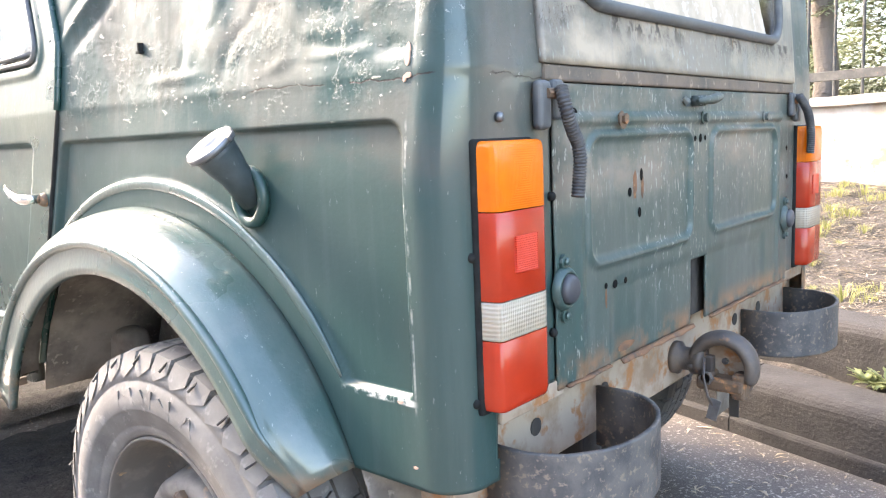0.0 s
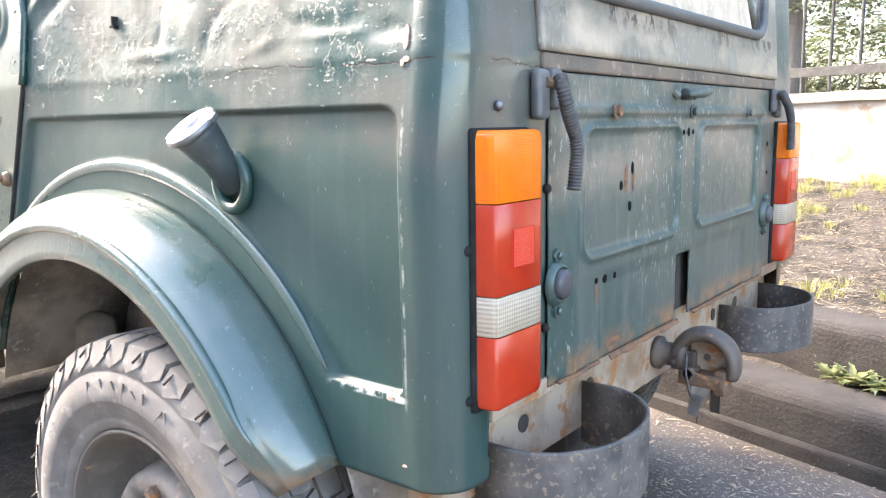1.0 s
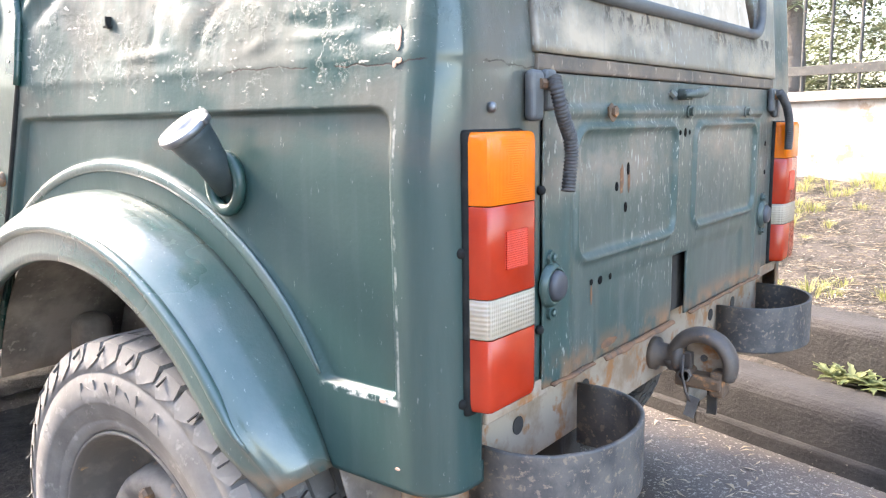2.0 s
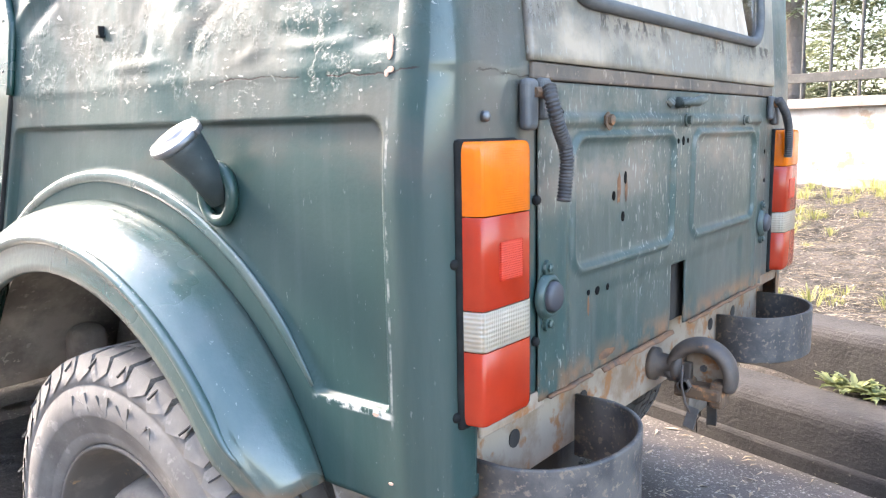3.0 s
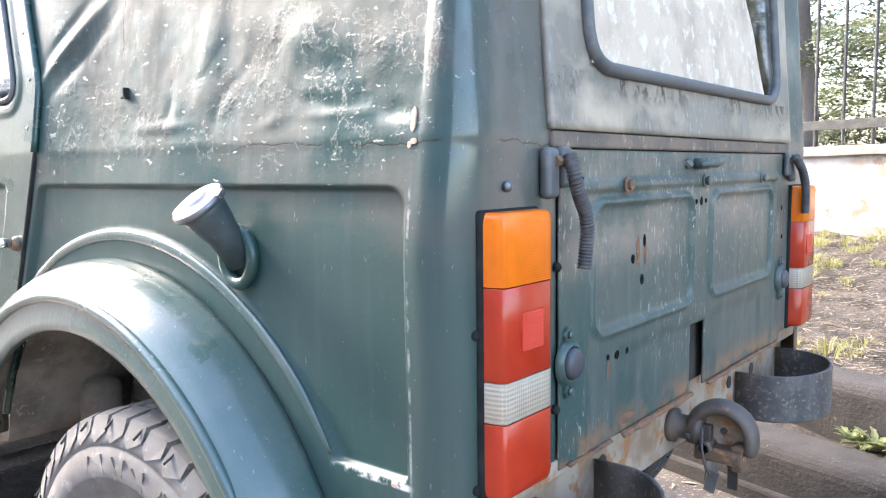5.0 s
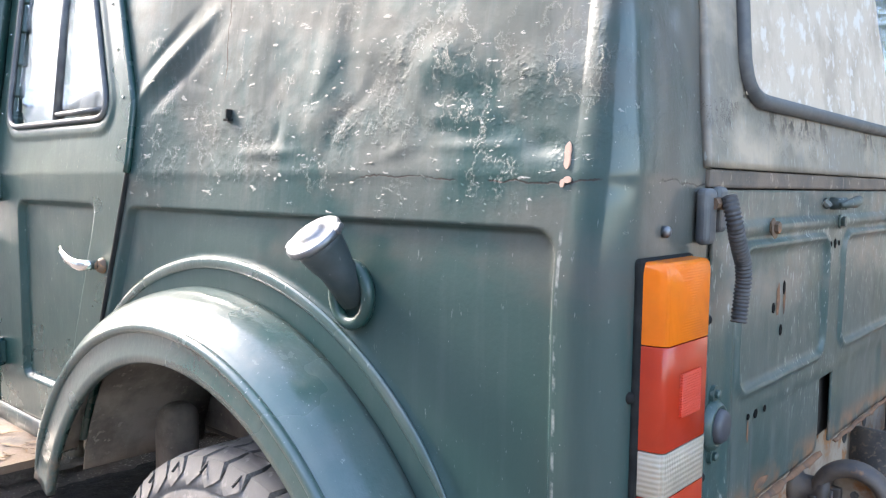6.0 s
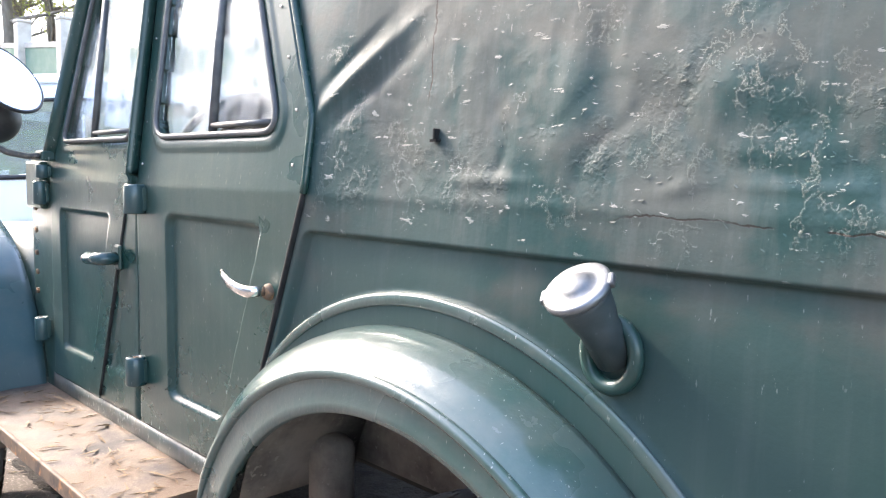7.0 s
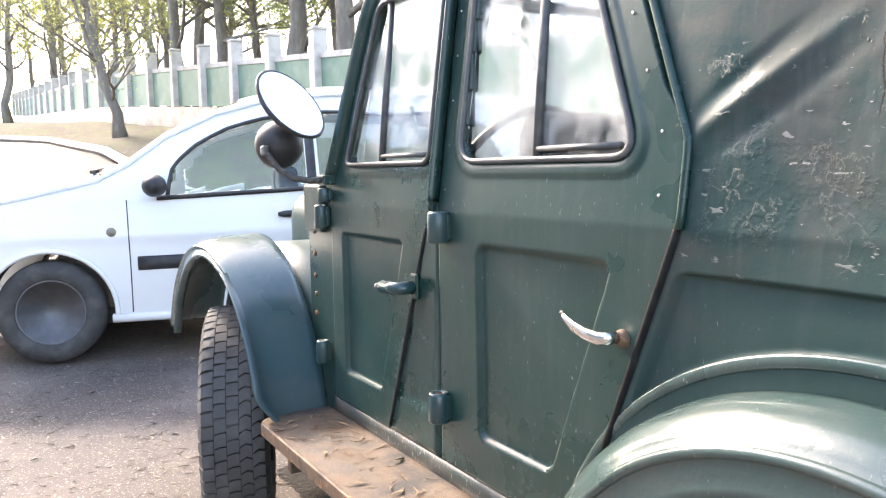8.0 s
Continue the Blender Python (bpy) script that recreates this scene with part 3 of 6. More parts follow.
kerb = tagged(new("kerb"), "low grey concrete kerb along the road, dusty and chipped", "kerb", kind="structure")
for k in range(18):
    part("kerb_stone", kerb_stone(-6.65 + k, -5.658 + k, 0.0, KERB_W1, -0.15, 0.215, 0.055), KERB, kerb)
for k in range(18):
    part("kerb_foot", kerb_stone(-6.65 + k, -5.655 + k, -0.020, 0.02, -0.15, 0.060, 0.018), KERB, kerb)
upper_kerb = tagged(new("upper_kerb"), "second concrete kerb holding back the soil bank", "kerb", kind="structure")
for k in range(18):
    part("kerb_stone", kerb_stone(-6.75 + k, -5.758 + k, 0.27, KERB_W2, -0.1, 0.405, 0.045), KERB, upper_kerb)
tagged(sheet("gutter_soil", lambda u, v: kerb_point(u, v, 0.20 + 0.02 * noise.noise(Vector((u * 6, v * 9, 0)))), steps(-6, 11, 0.05), steps(0.17, 0.30, 0.025), SOIL, thick=0),
       "strip of soil and weeds between the two kerbs", "soil", kind="structure")


def wall_pt(s, n, z):
    p = kerb_point(s, WALL_N + n, 0)
    return Vector((p.x, p.y, z + ground_z(p.x, p.y)))


bm = bmesh.new()
us, zs = list(steps(-4.6, 9, 0.12)), [0.3, 0.5, 0.6, 0.7, 0.8, 0.9, 1.0, 1.08, 1.16, 1.195]
front = [[bm.verts.new(wall_pt(s, 0.018 * noise.noise(Vector((s * 2.5, z * 4, 0))) + (0.02 if z < 0.8 else 0), z)) for s in us] for z in zs]
back = [[bm.verts.new(wall_pt(s, 0.3, z)) for s in us] for z in (0.3, 1.195)]
for a, b in zip(front, front[1:]):
    for k in range(len(us) - 1):
        bm.faces.new((a[k], a[k + 1], b[k + 1], b[k]))
for a, b in ((front[-1], back[1]), (back[1], back[0])):
    for k in range(len(us) - 1):
        bm.faces.new((a[k], a[k + 1], b[k + 1], b[k]))
wall = tagged(part("wall_north", bm, WHITEWASH, smooth=False), "low whitewashed wall with peeling paint under an iron fence", "wall", kind="structure")
bm = bmesh.new()
prof = [(-0.03, 1.197), (-0.035, 1.235), (-0.02, 1.25), (0.32, 1.25), (0.33, 1.197)]
rows_ = [[bm.verts.new(wall_pt(s, n + 0.006 * noise.noise(Vector((s * 4, n, z))), z + 0.006 * noise.noise(Vector((s * 3, z, 4)))) ) for n, z in prof] for s in us]
for a, b in zip(rows_, rows_[1:]):
    for k in range(5):
        bm.faces.new((a[k], b[k], b[(k + 1) % 5], a[(k + 1) % 5]))
bmesh.ops.recalc_face_normals(bm, faces=bm.faces)
part("coping", bm, COPING, wall, "weathered concrete coping")

fence = thing("iron_fence", "grey painted iron bar fence standing on the whitewashed wall", "fence")
for z, h in ((1.375, 0.055), (2.50, 0.055)):
    bm = bmesh.new()
    add_box(bm, (-4.6, -0.012, -h / 2), (8, 0.012, h / 2), 0.003)
    bmesh.ops.transform(bm, matrix=Matrix.Translation(wall_pt(0, 0.14, z)) @ Matrix.Rotation(math.atan2(KD.y, KD.x), 4, "Z"), verts=bm.verts)
    part("rail", bm, IRON, fence)
for k in range(20, 74):
    s = -8.0 + k * 0.172
    p = wall_pt(s, 0.14, 0)
    wob = 0.006 * noise.noise(Vector((k * 1.3, 0, 0)))
    part("bar", tube([p + Vector((0, 0, 1.24)), p + Vector((wob, 0, 2.60))], 0.0095, 8), IRON, fence)

# unseen walls added across the road to block low sky from the car's reflections
PLASTER = mat("grey_plaster", (0.34, 0.33, 0.315), (0.27, 0.262, 0.25), (0.40, 0.39, 0.37), rough=0.9, scale=0.7, fine=9.0, bump=0.5, bump_dist=0.01)
PLASTER_PALE = mat("pale_plaster", (0.74, 0.74, 0.73), (0.66, 0.66, 0.65), (0.58, 0.58, 0.57), rough=0.9, scale=0.7, fine=9.0, bump=0.5, bump_dist=0.01)
tagged(part("reflection_wall", box((-9.0, -11.6, -0.3), (8.5, -11.2, 6.6), 0.02), PLASTER), "unseen plain grey wall added across the road to darken reflections", "wall", kind="structure")
tagged(part("reflection_wall_long", box((-44.0, -11.5, -0.3), (-9.02, -11.15, 9.6), 0.02), PLASTER_PALE), "unseen long pale wall added across the road to temper reflections", "wall", kind="structure")

# ---- the off-road car: shared shapes ----
CAR_W = 1.578
BELT = 1.19
R_C = 0.062
ARC = math.pi * R_C / 2
car = thing("off_road_car", "old dark green off-road car with dented sides and peeling paint", "car")


def lean(z):
    inward = 0.13 * max(0.0, z - BELT)
    if z > 1.70:
        inward += 1.6 * (z - 1.70) ** 2
    return inward


def gap_x(z):
    """The line between the rear door and the quarter panel."""
    if z < 1.2:
        return -1.225 + (z - 0.79) * 0.165 / 0.41
    if z < 1.325:
        return -1.062
    return -1.062 - (z - 1.325) * 0.46


def side_pt(x, z, d=0.0, mirror=False):
    y = lean(z) - d
    return Vector((x, CAR_W - y if mirror else y, z))


def tuck(x, z):
    """The upper side lies a little inwards of the pressed lower panel towards the back."""
    return 0.017 * smooth01((z - 1.02) / 0.22) * smooth01((x + 1.06) / 0.25)


def shell_pt(s, z, d):
    """Along the left side, round the corner and along the back."""
    if s <= 0:
        p, n = Vector((-R_C + s, 0, z)), Vector((0, -1, 0))
    elif s < ARC:
        a = s / R_C
        n = Vector((math.sin(a), -math.cos(a), 0))
        p = Vector((-R_C, R_C, z)) + n * R_C
    else:
        p, n = Vector((0, R_C + s - ARC, z)), Vector((1, 0, 0))
    w = 1.0 if s <= 0 else max(0.0, 1 - s / ARC)
    p += Vector((-0.075 * max(0, z - BELT) * (1 - w) if s > 0 else 0, lean(z) * (1.0 if s <= 0 else max(0.25, w)) + tuck(p.x, z) * w, 0))
    return p + n * d


def hump(x, z, cx, cz, rx, rz, turn=0.0):
    dx, dz = x - cx, z - cz
    c, s_ = math.cos(turn), math.sin(turn)
    u, v = (dx * c + dz * s_) / rx, (-dx * s_ + dz * c) / rz
    return math.exp(-(u * u + v * v))


DENTS = [(-0.63, 1.218, 0.075, 0.012, 0, -0.016), (-0.345, 1.208, 0.030, 0.012, 0.4, -0.018), (-0.092, 1.213, 0.032, 0.016, 0, 0.020), (-0.195, 1.221, 0.07, 0.006, 0, -0.008),
         (-0.62, 1.36, 0.05, 0.10, 0.2, 0.010), (-0.50, 1.33, 0.03, 0.09, -0.2, -0.008), (-0.45, 1.36, 0.03, 0.11, 0.15, 0.012), (-0.38, 1.30, 0.04, 0.05, 0, 0.008),
         (-0.28, 1.34, 0.05, 0.03, 0.1, -0.009), (-0.20, 1.285, 0.07, 0.022, 0, 0.010), (-0.14, 1.25, 0.05, 0.025, 0, 0.010), (-0.12, 1.30, 0.03, 0.03, 0, -0.007),
         (-0.94, 1.392, 0.12, 0.014, 0.59, -0.026), (-0.905, 1.365, 0.10, 0.014, 0.59, 0.016), (-0.955, 1.425, 0.09, 0.010, 0.62, 0.010), (-0.40, 1.46, 0.025, 0.09, 0.1, 0.008)]


def quarter_d(x, z):
    d = 0.0
    if z < 1.19:
        a = rin(z - 1.127, x + 0.076, 0.035)
        a = rin(a, 0.742 - z, 0.012)
        a = rin(a, gap_x(z) + 0.028 - x, 0.02)
        a = max(a, 0.626 - math.hypot(x + 0.745, z - 0.413))
        d -= 0.011 * smooth01(-a / 0.009)
    d += 0.0008 * smooth01((z - 1.175) / 0.012)
    up = smooth01((z - 1.20) / 0.03)
    if up > 0:
        for cx, cz, rx, rz, turn, amp in DENTS:
            d -= 0.32 * up * amp * hump(x + 0.012, z, cx, cz, rx, rz, turn)
        amp = smooth01((x + 1.0) / 0.15) * smooth01((1.62 - z) / 0.25)
        d += up * amp * (0.0010 * noise.noise(Vector((x * 9, z * 8, 2.2))) - 0.0022 * max(0.0, 1 - abs(noise.noise(Vector((x * 7, z * 9, 5.5)))) * 5) ** 2 * smooth01((1.42 - z) / 0.15) + 0.0008 * noise.noise(Vector((x * 24, z * 20, 4.1))) + 0.0005 * noise.noise(Vector((x * 60, z * 50, 1.1))))
    d += 0.0015 * noise.noise(Vector((x * 4, z * 4, 8.8)))
    return d


def quarter_fn(u, z):
    s0, s1 = gap_x(z) + 0.006 + R_C, ARC + 0.238 - R_C
    s = s0 + u * (s1 - s0)
    x = -R_C + min(s, ARC)
    d = quarter_d(x, z) if s < ARC * 0.5 else 0.0008 * smooth01((z - 1.175) / 0.012)
    if s >= 0:
        d = quarter_d(-R_C, z) * max(0, 1 - s / ARC) + 0.0008 * smooth01((z - 1.175) / 0.012) * min(1, s / ARC)
        d += 0.003 * noise.noise(Vector((s * 12, z * 9, 6))) * smooth01((z - 1.15) / 0.05) * smooth01(s / 0.03)
    return shell_pt(s, z, d)


def quarter_keep(u, z):
    s0, s1 = gap_x(z) + 0.006 + R_C, ARC + 0.238 - R_C
    s = s0 + u * (s1 - s0)
    if s > ARC + 0.028 and z < 0.722:
        return False
    return s > 0 or math.hypot(-R_C + s + 0.756, z - 0.394) > 0.588


US = list(np.linspace(0, 0.775, 160)) + list(np.linspace(0.777, 0.855, 50)) + list(np.linspace(0.859, 1, 40))
ZS = list(steps(0.617, 0.728, 0.006)) + list(steps(0.730, 0.752, 0.002)) + list(steps(0.757, 1.105, 0.006)) + list(steps(1.108, 1.135, 0.0025)) + list(steps(1.14, 1.86, 0.0055))
sheet("quarter_panel", quarter_fn, US, ZS, GREEN_SIDE, car, "dark green quarter panel, pressed below, dented and peeling above", quarter_keep)
mir = lambda fn: (lambda u, v: Vector((lambda p: (p.x, CAR_W - p.y, p.z))(fn(u, v))))
sheet("quarter_panel", mir(quarter_fn), US[::4] + [1.0], steps(0.617, 1.86, 0.03), GREEN_REAR, car, "", quarter_keep, flip=True)


# ---- rear fender and its wheel ----
def fender_fn(cx, cz, r_in, r_out, width, lo, hi, shift=0.0):
    def fn(k, t):
        a = radians(lo + (hi - lo) * t)
        prof = [(0.0, 0.0), (0.10, 0.0), (0.32, 0.03), (0.56, 0.10), (0.76, 0.22), (0.87, 0.34), (0.905, 0.43), (0.945, 0.46), (0.962, 0.495), (0.942, 0.54), (0.952, 0.72), (0.985, 0.90), (1.0, 1.0), (0.97, 1.01), (0.9, 1.005)]
        w, rr = prof[k]
        end = 1 - 0.35 * max(0.0, 1 - t / 0.08) ** 1.3 if shift else 1.0
        rr = rr * (1 - 0.22 * max(0.0, 1 - t / 0.10)) if shift else rr
        r = r_in + (r_out - r_in) * rr
        return Vector((cx - shift * (1 - rr) + r * math.cos(a), -0.003 - width * w * end, cz + r * math.sin(a)))
    return fn


def fender(name, cx, cz, r_in, r_out, width, lo, hi, label, mirror=False, shift=0.0, paint=None):
    base = fender_fn(cx, cz, r_in, r_out, width, lo, hi, shift)
    ks = list(range(15))
    fn = lambda u, v: base(int(u), v)
    if mirror:
        f0 = fn
        fn = lambda u, v: Vector((lambda p: (p.x, CAR_W - p.y, p.z))(f0(u, v)))
    return sheet(name, fn, ks, np.linspace(0, 1, 70), paint or GREEN_FEND, car, label, thick=0.004, flip=mirror)


fender("rear_fender", -0.715, 0.394, 0.597, 0.495, 0.115, 22, 162, "rounded green fender with a pressed bead and rusty lip", False, 0.041)
fender("rear_fender", -0.715, 0.394, 0.597, 0.495, 0.115, 22, 162, "", True, 0.041)
for m in (0, 1):
    f = (lambda y: CAR_W - y) if m else (lambda y: y)
    arc = [(-0.745 + 0.624 * math.cos(radians(a)), f(0.001 + 0.003 * max(0, (a - 135) / 25)), 0.413 + 0.624 * math.sin(radians(a))) for a in np.linspace(33, 160, 80)]
    part("arch_bead", tube(arc, [0.0085 * min(1.0, 0.3 + min(k, 79 - k) / 8) for k in range(80)], 10, False, (0.5, 1.25)), GREEN_FEND, car, "" if m else "raised pressed bead round the wheel arch", True)
    pts = [fender_fn(-0.715, 0.394, 0.597, 0.495, 0.115, 22, 162, 0.041)(8, t) for t in np.linspace(0.05, 0.985, 80)]
    part("fender_bead", tube([(p.x, f(p.y - 0.002), p.z) for p in pts], [0.0095 * min(1.0, 0.3 + min(k, 79 - k) / 8) for k in range(80)], 10), GREEN_FEND, car, "", True)
    pts = [fender_fn(-0.715, 0.394, 0.597, 0.495, 0.115, 22, 162, 0.041)(0, t) for t in np.linspace(0, 1, 80)]
    base = fender_fn(-0.715, 0.394, 0.590, 0.490, 0.110, 23, 161, 0.041)
    sheet("fender_liner", lambda u, v: (lambda p: Vector((p.x, f(p.y), p.z)))(base(int(u), v)), range(12), np.linspace(0, 1, 50), LINER, car, "" if m else "muddy underside of the rear fender", thick=0.002)
    part("welt", tube([(p.x, f(p.y - 0.001), p.z) for p in pts], 0.004, 6), DARK, car, "" if m else "dark seam between fender and body", True)
for m in (0, 1):
    fn = lambda a, y: Vector((-0.735 + 0.585 * math.cos(radians(a)), CAR_W - y if m else y, 0.394 + 0.585 * math.sin(radians(a))))
    sheet("wheel_housing", fn, steps(-8, 166, 6), (0.004, 0.1, 0.2, 0.3), LINER, car, "muddy inner wheel housing")
    yy = CAR_W - 0.3 if m else 0.3
    part("inner_panel", box((-1.45, yy - 0.004, 0.575), (-0.1, yy + 0.004, 1.0)), LINER, car)


def wheel(parent_ob, centre, out, steer, near, radius=0.388, width=0.22, rim_r=0.229, rubber=None, zigzag=False):
    """out: -1 for a wheel whose face looks towards -y."""
    hub = new("wheel")
    hub.parent = parent_ob
    hub.matrix_basis = Matrix.Translation(centre) @ Matrix.Rotation(radians(steer), 4, "Z") @ Matrix.Rotation(radians(90) * -out, 4, "X") @ Matrix.Rotation(0.3, 4, "Z")
    w = width / 2
    prof = [(rim_r - 0.008, -w + 0.05), (rim_r + 0.03, -w + 0.02), (0.29, -w + 0.002), (0.345, -w + 0.008), (radius - 0.016, -w + 0.032), (radius - 0.009, -w + 0.06), (radius - 0.008, 0), (radius - 0.009, w - 0.06),
            (radius - 0.011, w - 0.028), (radius - 0.031, w - 0.0085), (0.340, w - 0.005), (0.337, w - 0.008), (0.333, w - 0.005), (0.305, w + 0.002), (0.288, w + 0.001), (0.283, w - 0.0005), (0.2815, w - 0.003), (0.277, w - 0.002), (0.2755, w - 0.0045), (0.271, w - 0.0035), (0.2695, w - 0.006), (0.265, w - 0.005), (0.2635, w - 0.0075),
            (0.259, w - 0.007), (0.2575, w - 0.0095), (0.251, w - 0.010), (rim_r + 0.008, w - 0.015), (rim_r + 0.002, w - 0.022), (rim_r - 0.004, w - 0.05)]
    part("tyre", lathe(prof, (0, 0, 0), (0, 0, 1), 80, False), TYRE if near else TYRE_WORN_SHADE, hub, "dusty worn off-road tyre", True)
    if zigzag:
        rows4 = tuple((-w + 0.014 + q * (width - 0.028) / 5 + 0.0012, -w + 0.014 + (q + 1) * (width - 0.028) / 5 - 0.0012, 58, 0.0395, 0.5 * (q % 2), q in (0, 4)) for q in range(5))
    else:
        rows4 = ((-w + 0.018, -0.049, 42, 0.0525, 0.5, True), (-0.045, -0.003, 54, 0.0400, 0.0, False), (0.003, 0.045, 54, 0.0385, 0.5, False), (0.049, w - 0.018, 42, 0.0525, 0.0, True))
    joined = bmesh.new()
    for h0, h1, n, l, sh, edge in rows4:
        bm = bmesh.new()
        r1, r0 = radius, radius - 0.014
        sg = 1 if h1 > 0 else -1
        a0, a1 = (h0, h1) if sg > 0 else (h1, h0)
        mid = (a0 + a1) / 2
        pts = []
        for t, z in ((-0.5, a0), (0.5, a0), (0.62 if zigzag else 0.41, mid), (0.47, a1), (-0.40, a1), (-0.34 if zigzag else -0.53, mid)):
            shift = 0.003 * sg * (1 if z == a0 else -1)
            pts.append((r1 - (0.005 if edge and z == a1 else 0), t * l + shift, z))
        topv = [bm.verts.new(q) for q in pts]
        low = [bm.verts.new((r0 - 0.004 if edge and k in (3, 4) else r0, q[1] * 1.05, q[2])) for k, q in enumerate(pts)]
        bm.faces.new(topv)
        if edge:
            y3, y4 = pts[3][1], pts[4][1]
            skirt = [bm.verts.new((radius - dr, y, a1 + sg * dz)) for dr, y, dz in ((0.030, y3 * 1.04, 0.011), (0.046, y3 * 0.45, 0.0155), (0.040, y3 * 0.45 + y4 * 0.55, 0.0142), (0.028, y4 * 1.08, 0.0105))]
            bm.faces.new((topv[3], topv[4], skirt[3], skirt[2], skirt[1], skirt[0]))
            bm.faces.new((topv[3], skirt[0], low[3]))
            bm.faces.new((topv[4], low[4], skirt[3]))
        for k in range(6):
            if not (edge and k == 3):
                bm.faces.new((topv[k], low[k], low[(k + 1) % 6], topv[(k + 1) % 6]))
        bmesh.ops.recalc_face_normals(bm, faces=bm.faces)
        me = bpy.data.meshes.new("tread_block")
        bm.to_mesh(me)
        bm.free()
        me.materials.append(rubber or TYRE)
        for k in range(n):
            turn = Matrix.Rotation((k + sh) * 2 * math.pi / n, 4, "Z")
            if near:
                ob = new("tread_block", me)
                ob.parent = hub
                ob.matrix_basis = turn
            else:
                one = bmesh.new()
                one.from_mesh(me)
                bmesh.ops.transform(one, matrix=turn, verts=one.verts)
                tmp = bpy.data.meshes.new("tmp")
                one.to_mesh(tmp)
                one.free()
                joined.from_mesh(tmp)
                bpy.data.meshes.remove(tmp)
    if near:
        joined.free()
        for k, (a, ln, tw) in enumerate(((0.86, 0.034, 0.4), (0.92, 0.030, -0.5), (1.06, 0.034, 0.0), (1.13, 0.028, 0.9), (1.25, 0.034, -0.3), (1.33, 0.030, 0.5), (1.46, 0.032, 0.1), (1.52, 0.020, 1.2), (1.62, 0.03, -0.4), (2.15, 0.012, 0.1), (2.20, 0.012, 0.9), (2.25, 0.012, 0.3))):
            m4 = Matrix.Rotation(a, 4, "Z") @ Matrix.Translation((0.308, 0, w + 0.0005)) @ Matrix.Rotation(tw, 4, "Z")
            bm = bmesh.new()
            bmesh.ops.create_cube(bm, size=1, matrix=m4 @ Matrix.Diagonal((ln, 0.0028, 0.003, 1)))
            part("raised_mark", bm, TYRE, hub)
    else:
        tagged(part("tread", joined, rubber or TYRE, hub), kind="stuff")
    prof = [(rim_r - 0.002, w - 0.035), (rim_r + 0.003, w - 0.019), (rim_r + 0.001, w - 0.014), (rim_r - 0.004, w - 0.016), (rim_r - 0.008, w - 0.030), (rim_r - 0.012, w - 0.055), (rim_r - 0.024, w - 0.070), (rim_r - 0.030, w - 0.110), (0.150, w - 0.115)]
    part("rim", lathe(prof, (0, 0, 0), (0, 0, 1), 64, False), RIM_SHADE, hub, "dusty rusted steel rim, coloured darker as its shaded well", True)
    prof = [(0.158, w - 0.112), (0.152, w - 0.085), (0.146, w - 0.060), (0.138, w - 0.050), (0.128, w - 0.047), (0.112, w - 0.050), (0.100, w - 0.060), (0.088, w - 0.088), (0.078, w - 0.090), (0.074, w - 0.050), (0.066, w - 0.038), (0.030, w - 0.034), (0.0, w - 0.034)]
    part("wheel_disc", lathe(prof, (0, 0, 0), (0, 0, 1), 64), RIM, hub, "dusty grey pressed steel disc", True)
    for k in range(54):
        if near and k % 2 == 0:
            bm = bmesh.new()
            bmesh.ops.create_cube(bm, size=1, matrix=Matrix.Rotation((k + 0.05) * 2 * math.pi / 54, 4, "Z") @ Matrix.Translation((radius - 0.016, -0.004, w - 0.0105)) @ Matrix.Rotation(0.9, 4, "Y") @ Matrix.Diagonal((0.024, 0.0022, 0.004, 1)))
            part("sipe", bm, TYRE_DARK, hub)
    for k in range(5):
        a = 2 * math.pi * k / 5
        part("wheel_nut", lathe([(0.013, 0), (0.013, 0.014), (0.008, 0.020), (0, 0.020)], (0.118 * math.cos(a), 0.118 * math.sin(a), w - 0.051), (0, 0, 1), 6), RUSTY, hub)
    part("drum", lathe([(0.0, -w), (0.16, -w), (0.16, -0.03), (0.0, -0.03)], (0, 0, 0), (0, 0, 1), 24), DARK, hub)
    return hub


wheel(car, (-0.580, -0.005, 0.375), -1, 0, True)
wheel(car, (-0.755, CAR_W - 0.01, 0.375), 1, 0, False, rubber=TYRE_WORN_SHADE)
wheel(car, (-2.955, -0.138, 0.408), -1, -20, False, 0.405, rubber=TYRE_WORN_SHADE, zigzag=True)
wheel(car, (-2.955, CAR_W + 0.03, 0.378), 1, -20, False)
for x in (-0.575, -2.955):
    part("axle", tube([(x, 0.15, 0.378), (x, CAR_W - 0.15, 0.378)], 0.045, 12), DARK, car, "", True)
part("spring_hanger", box((-1.30, 0.16, 0.44), (-1.20, 0.24, 0.66), 0.03, 3), LINER, car, "muddy spring hanger", True)
part("leaf_spring", tube([(-1.25, 0.20, 0.50), (-0.95, 0.20, 0.42), (-0.60, 0.20, 0.36), (-0.25, 0.20, 0.44), (-0.10, 0.20, 0.52)], 0.03, 8, False, (1, 0.7)), DARK, car, "", True)
part("differential", lathe([(0.0, -0.12), (0.08, -0.11), (0.13, -0.05), (0.14, 0), (0.13, 0.05), (0.08, 0.11), (0, 0.12)], (-0.58, 0.75, 0.38), (1, 0, 0), 20), DARK, car, "", True)
part("chassis_rail", box((-3.4, 0.40, 0.50), (-0.05, 0.47, 0.60), 0.005), DARK, car)
part("chassis_rail", box((-3.4, CAR_W - 0.47, 0.50), (-0.05, CAR_W - 0.40, 0.60), 0.005), DARK, car)
part("floor_pan", box((-2.7, 0.31, 0.60), (-0.12, CAR_W - 0.31, 0.625)), DARK, car)

# ---- back: tailgate, hatch, lamps ----
YC = CAR_W / 2


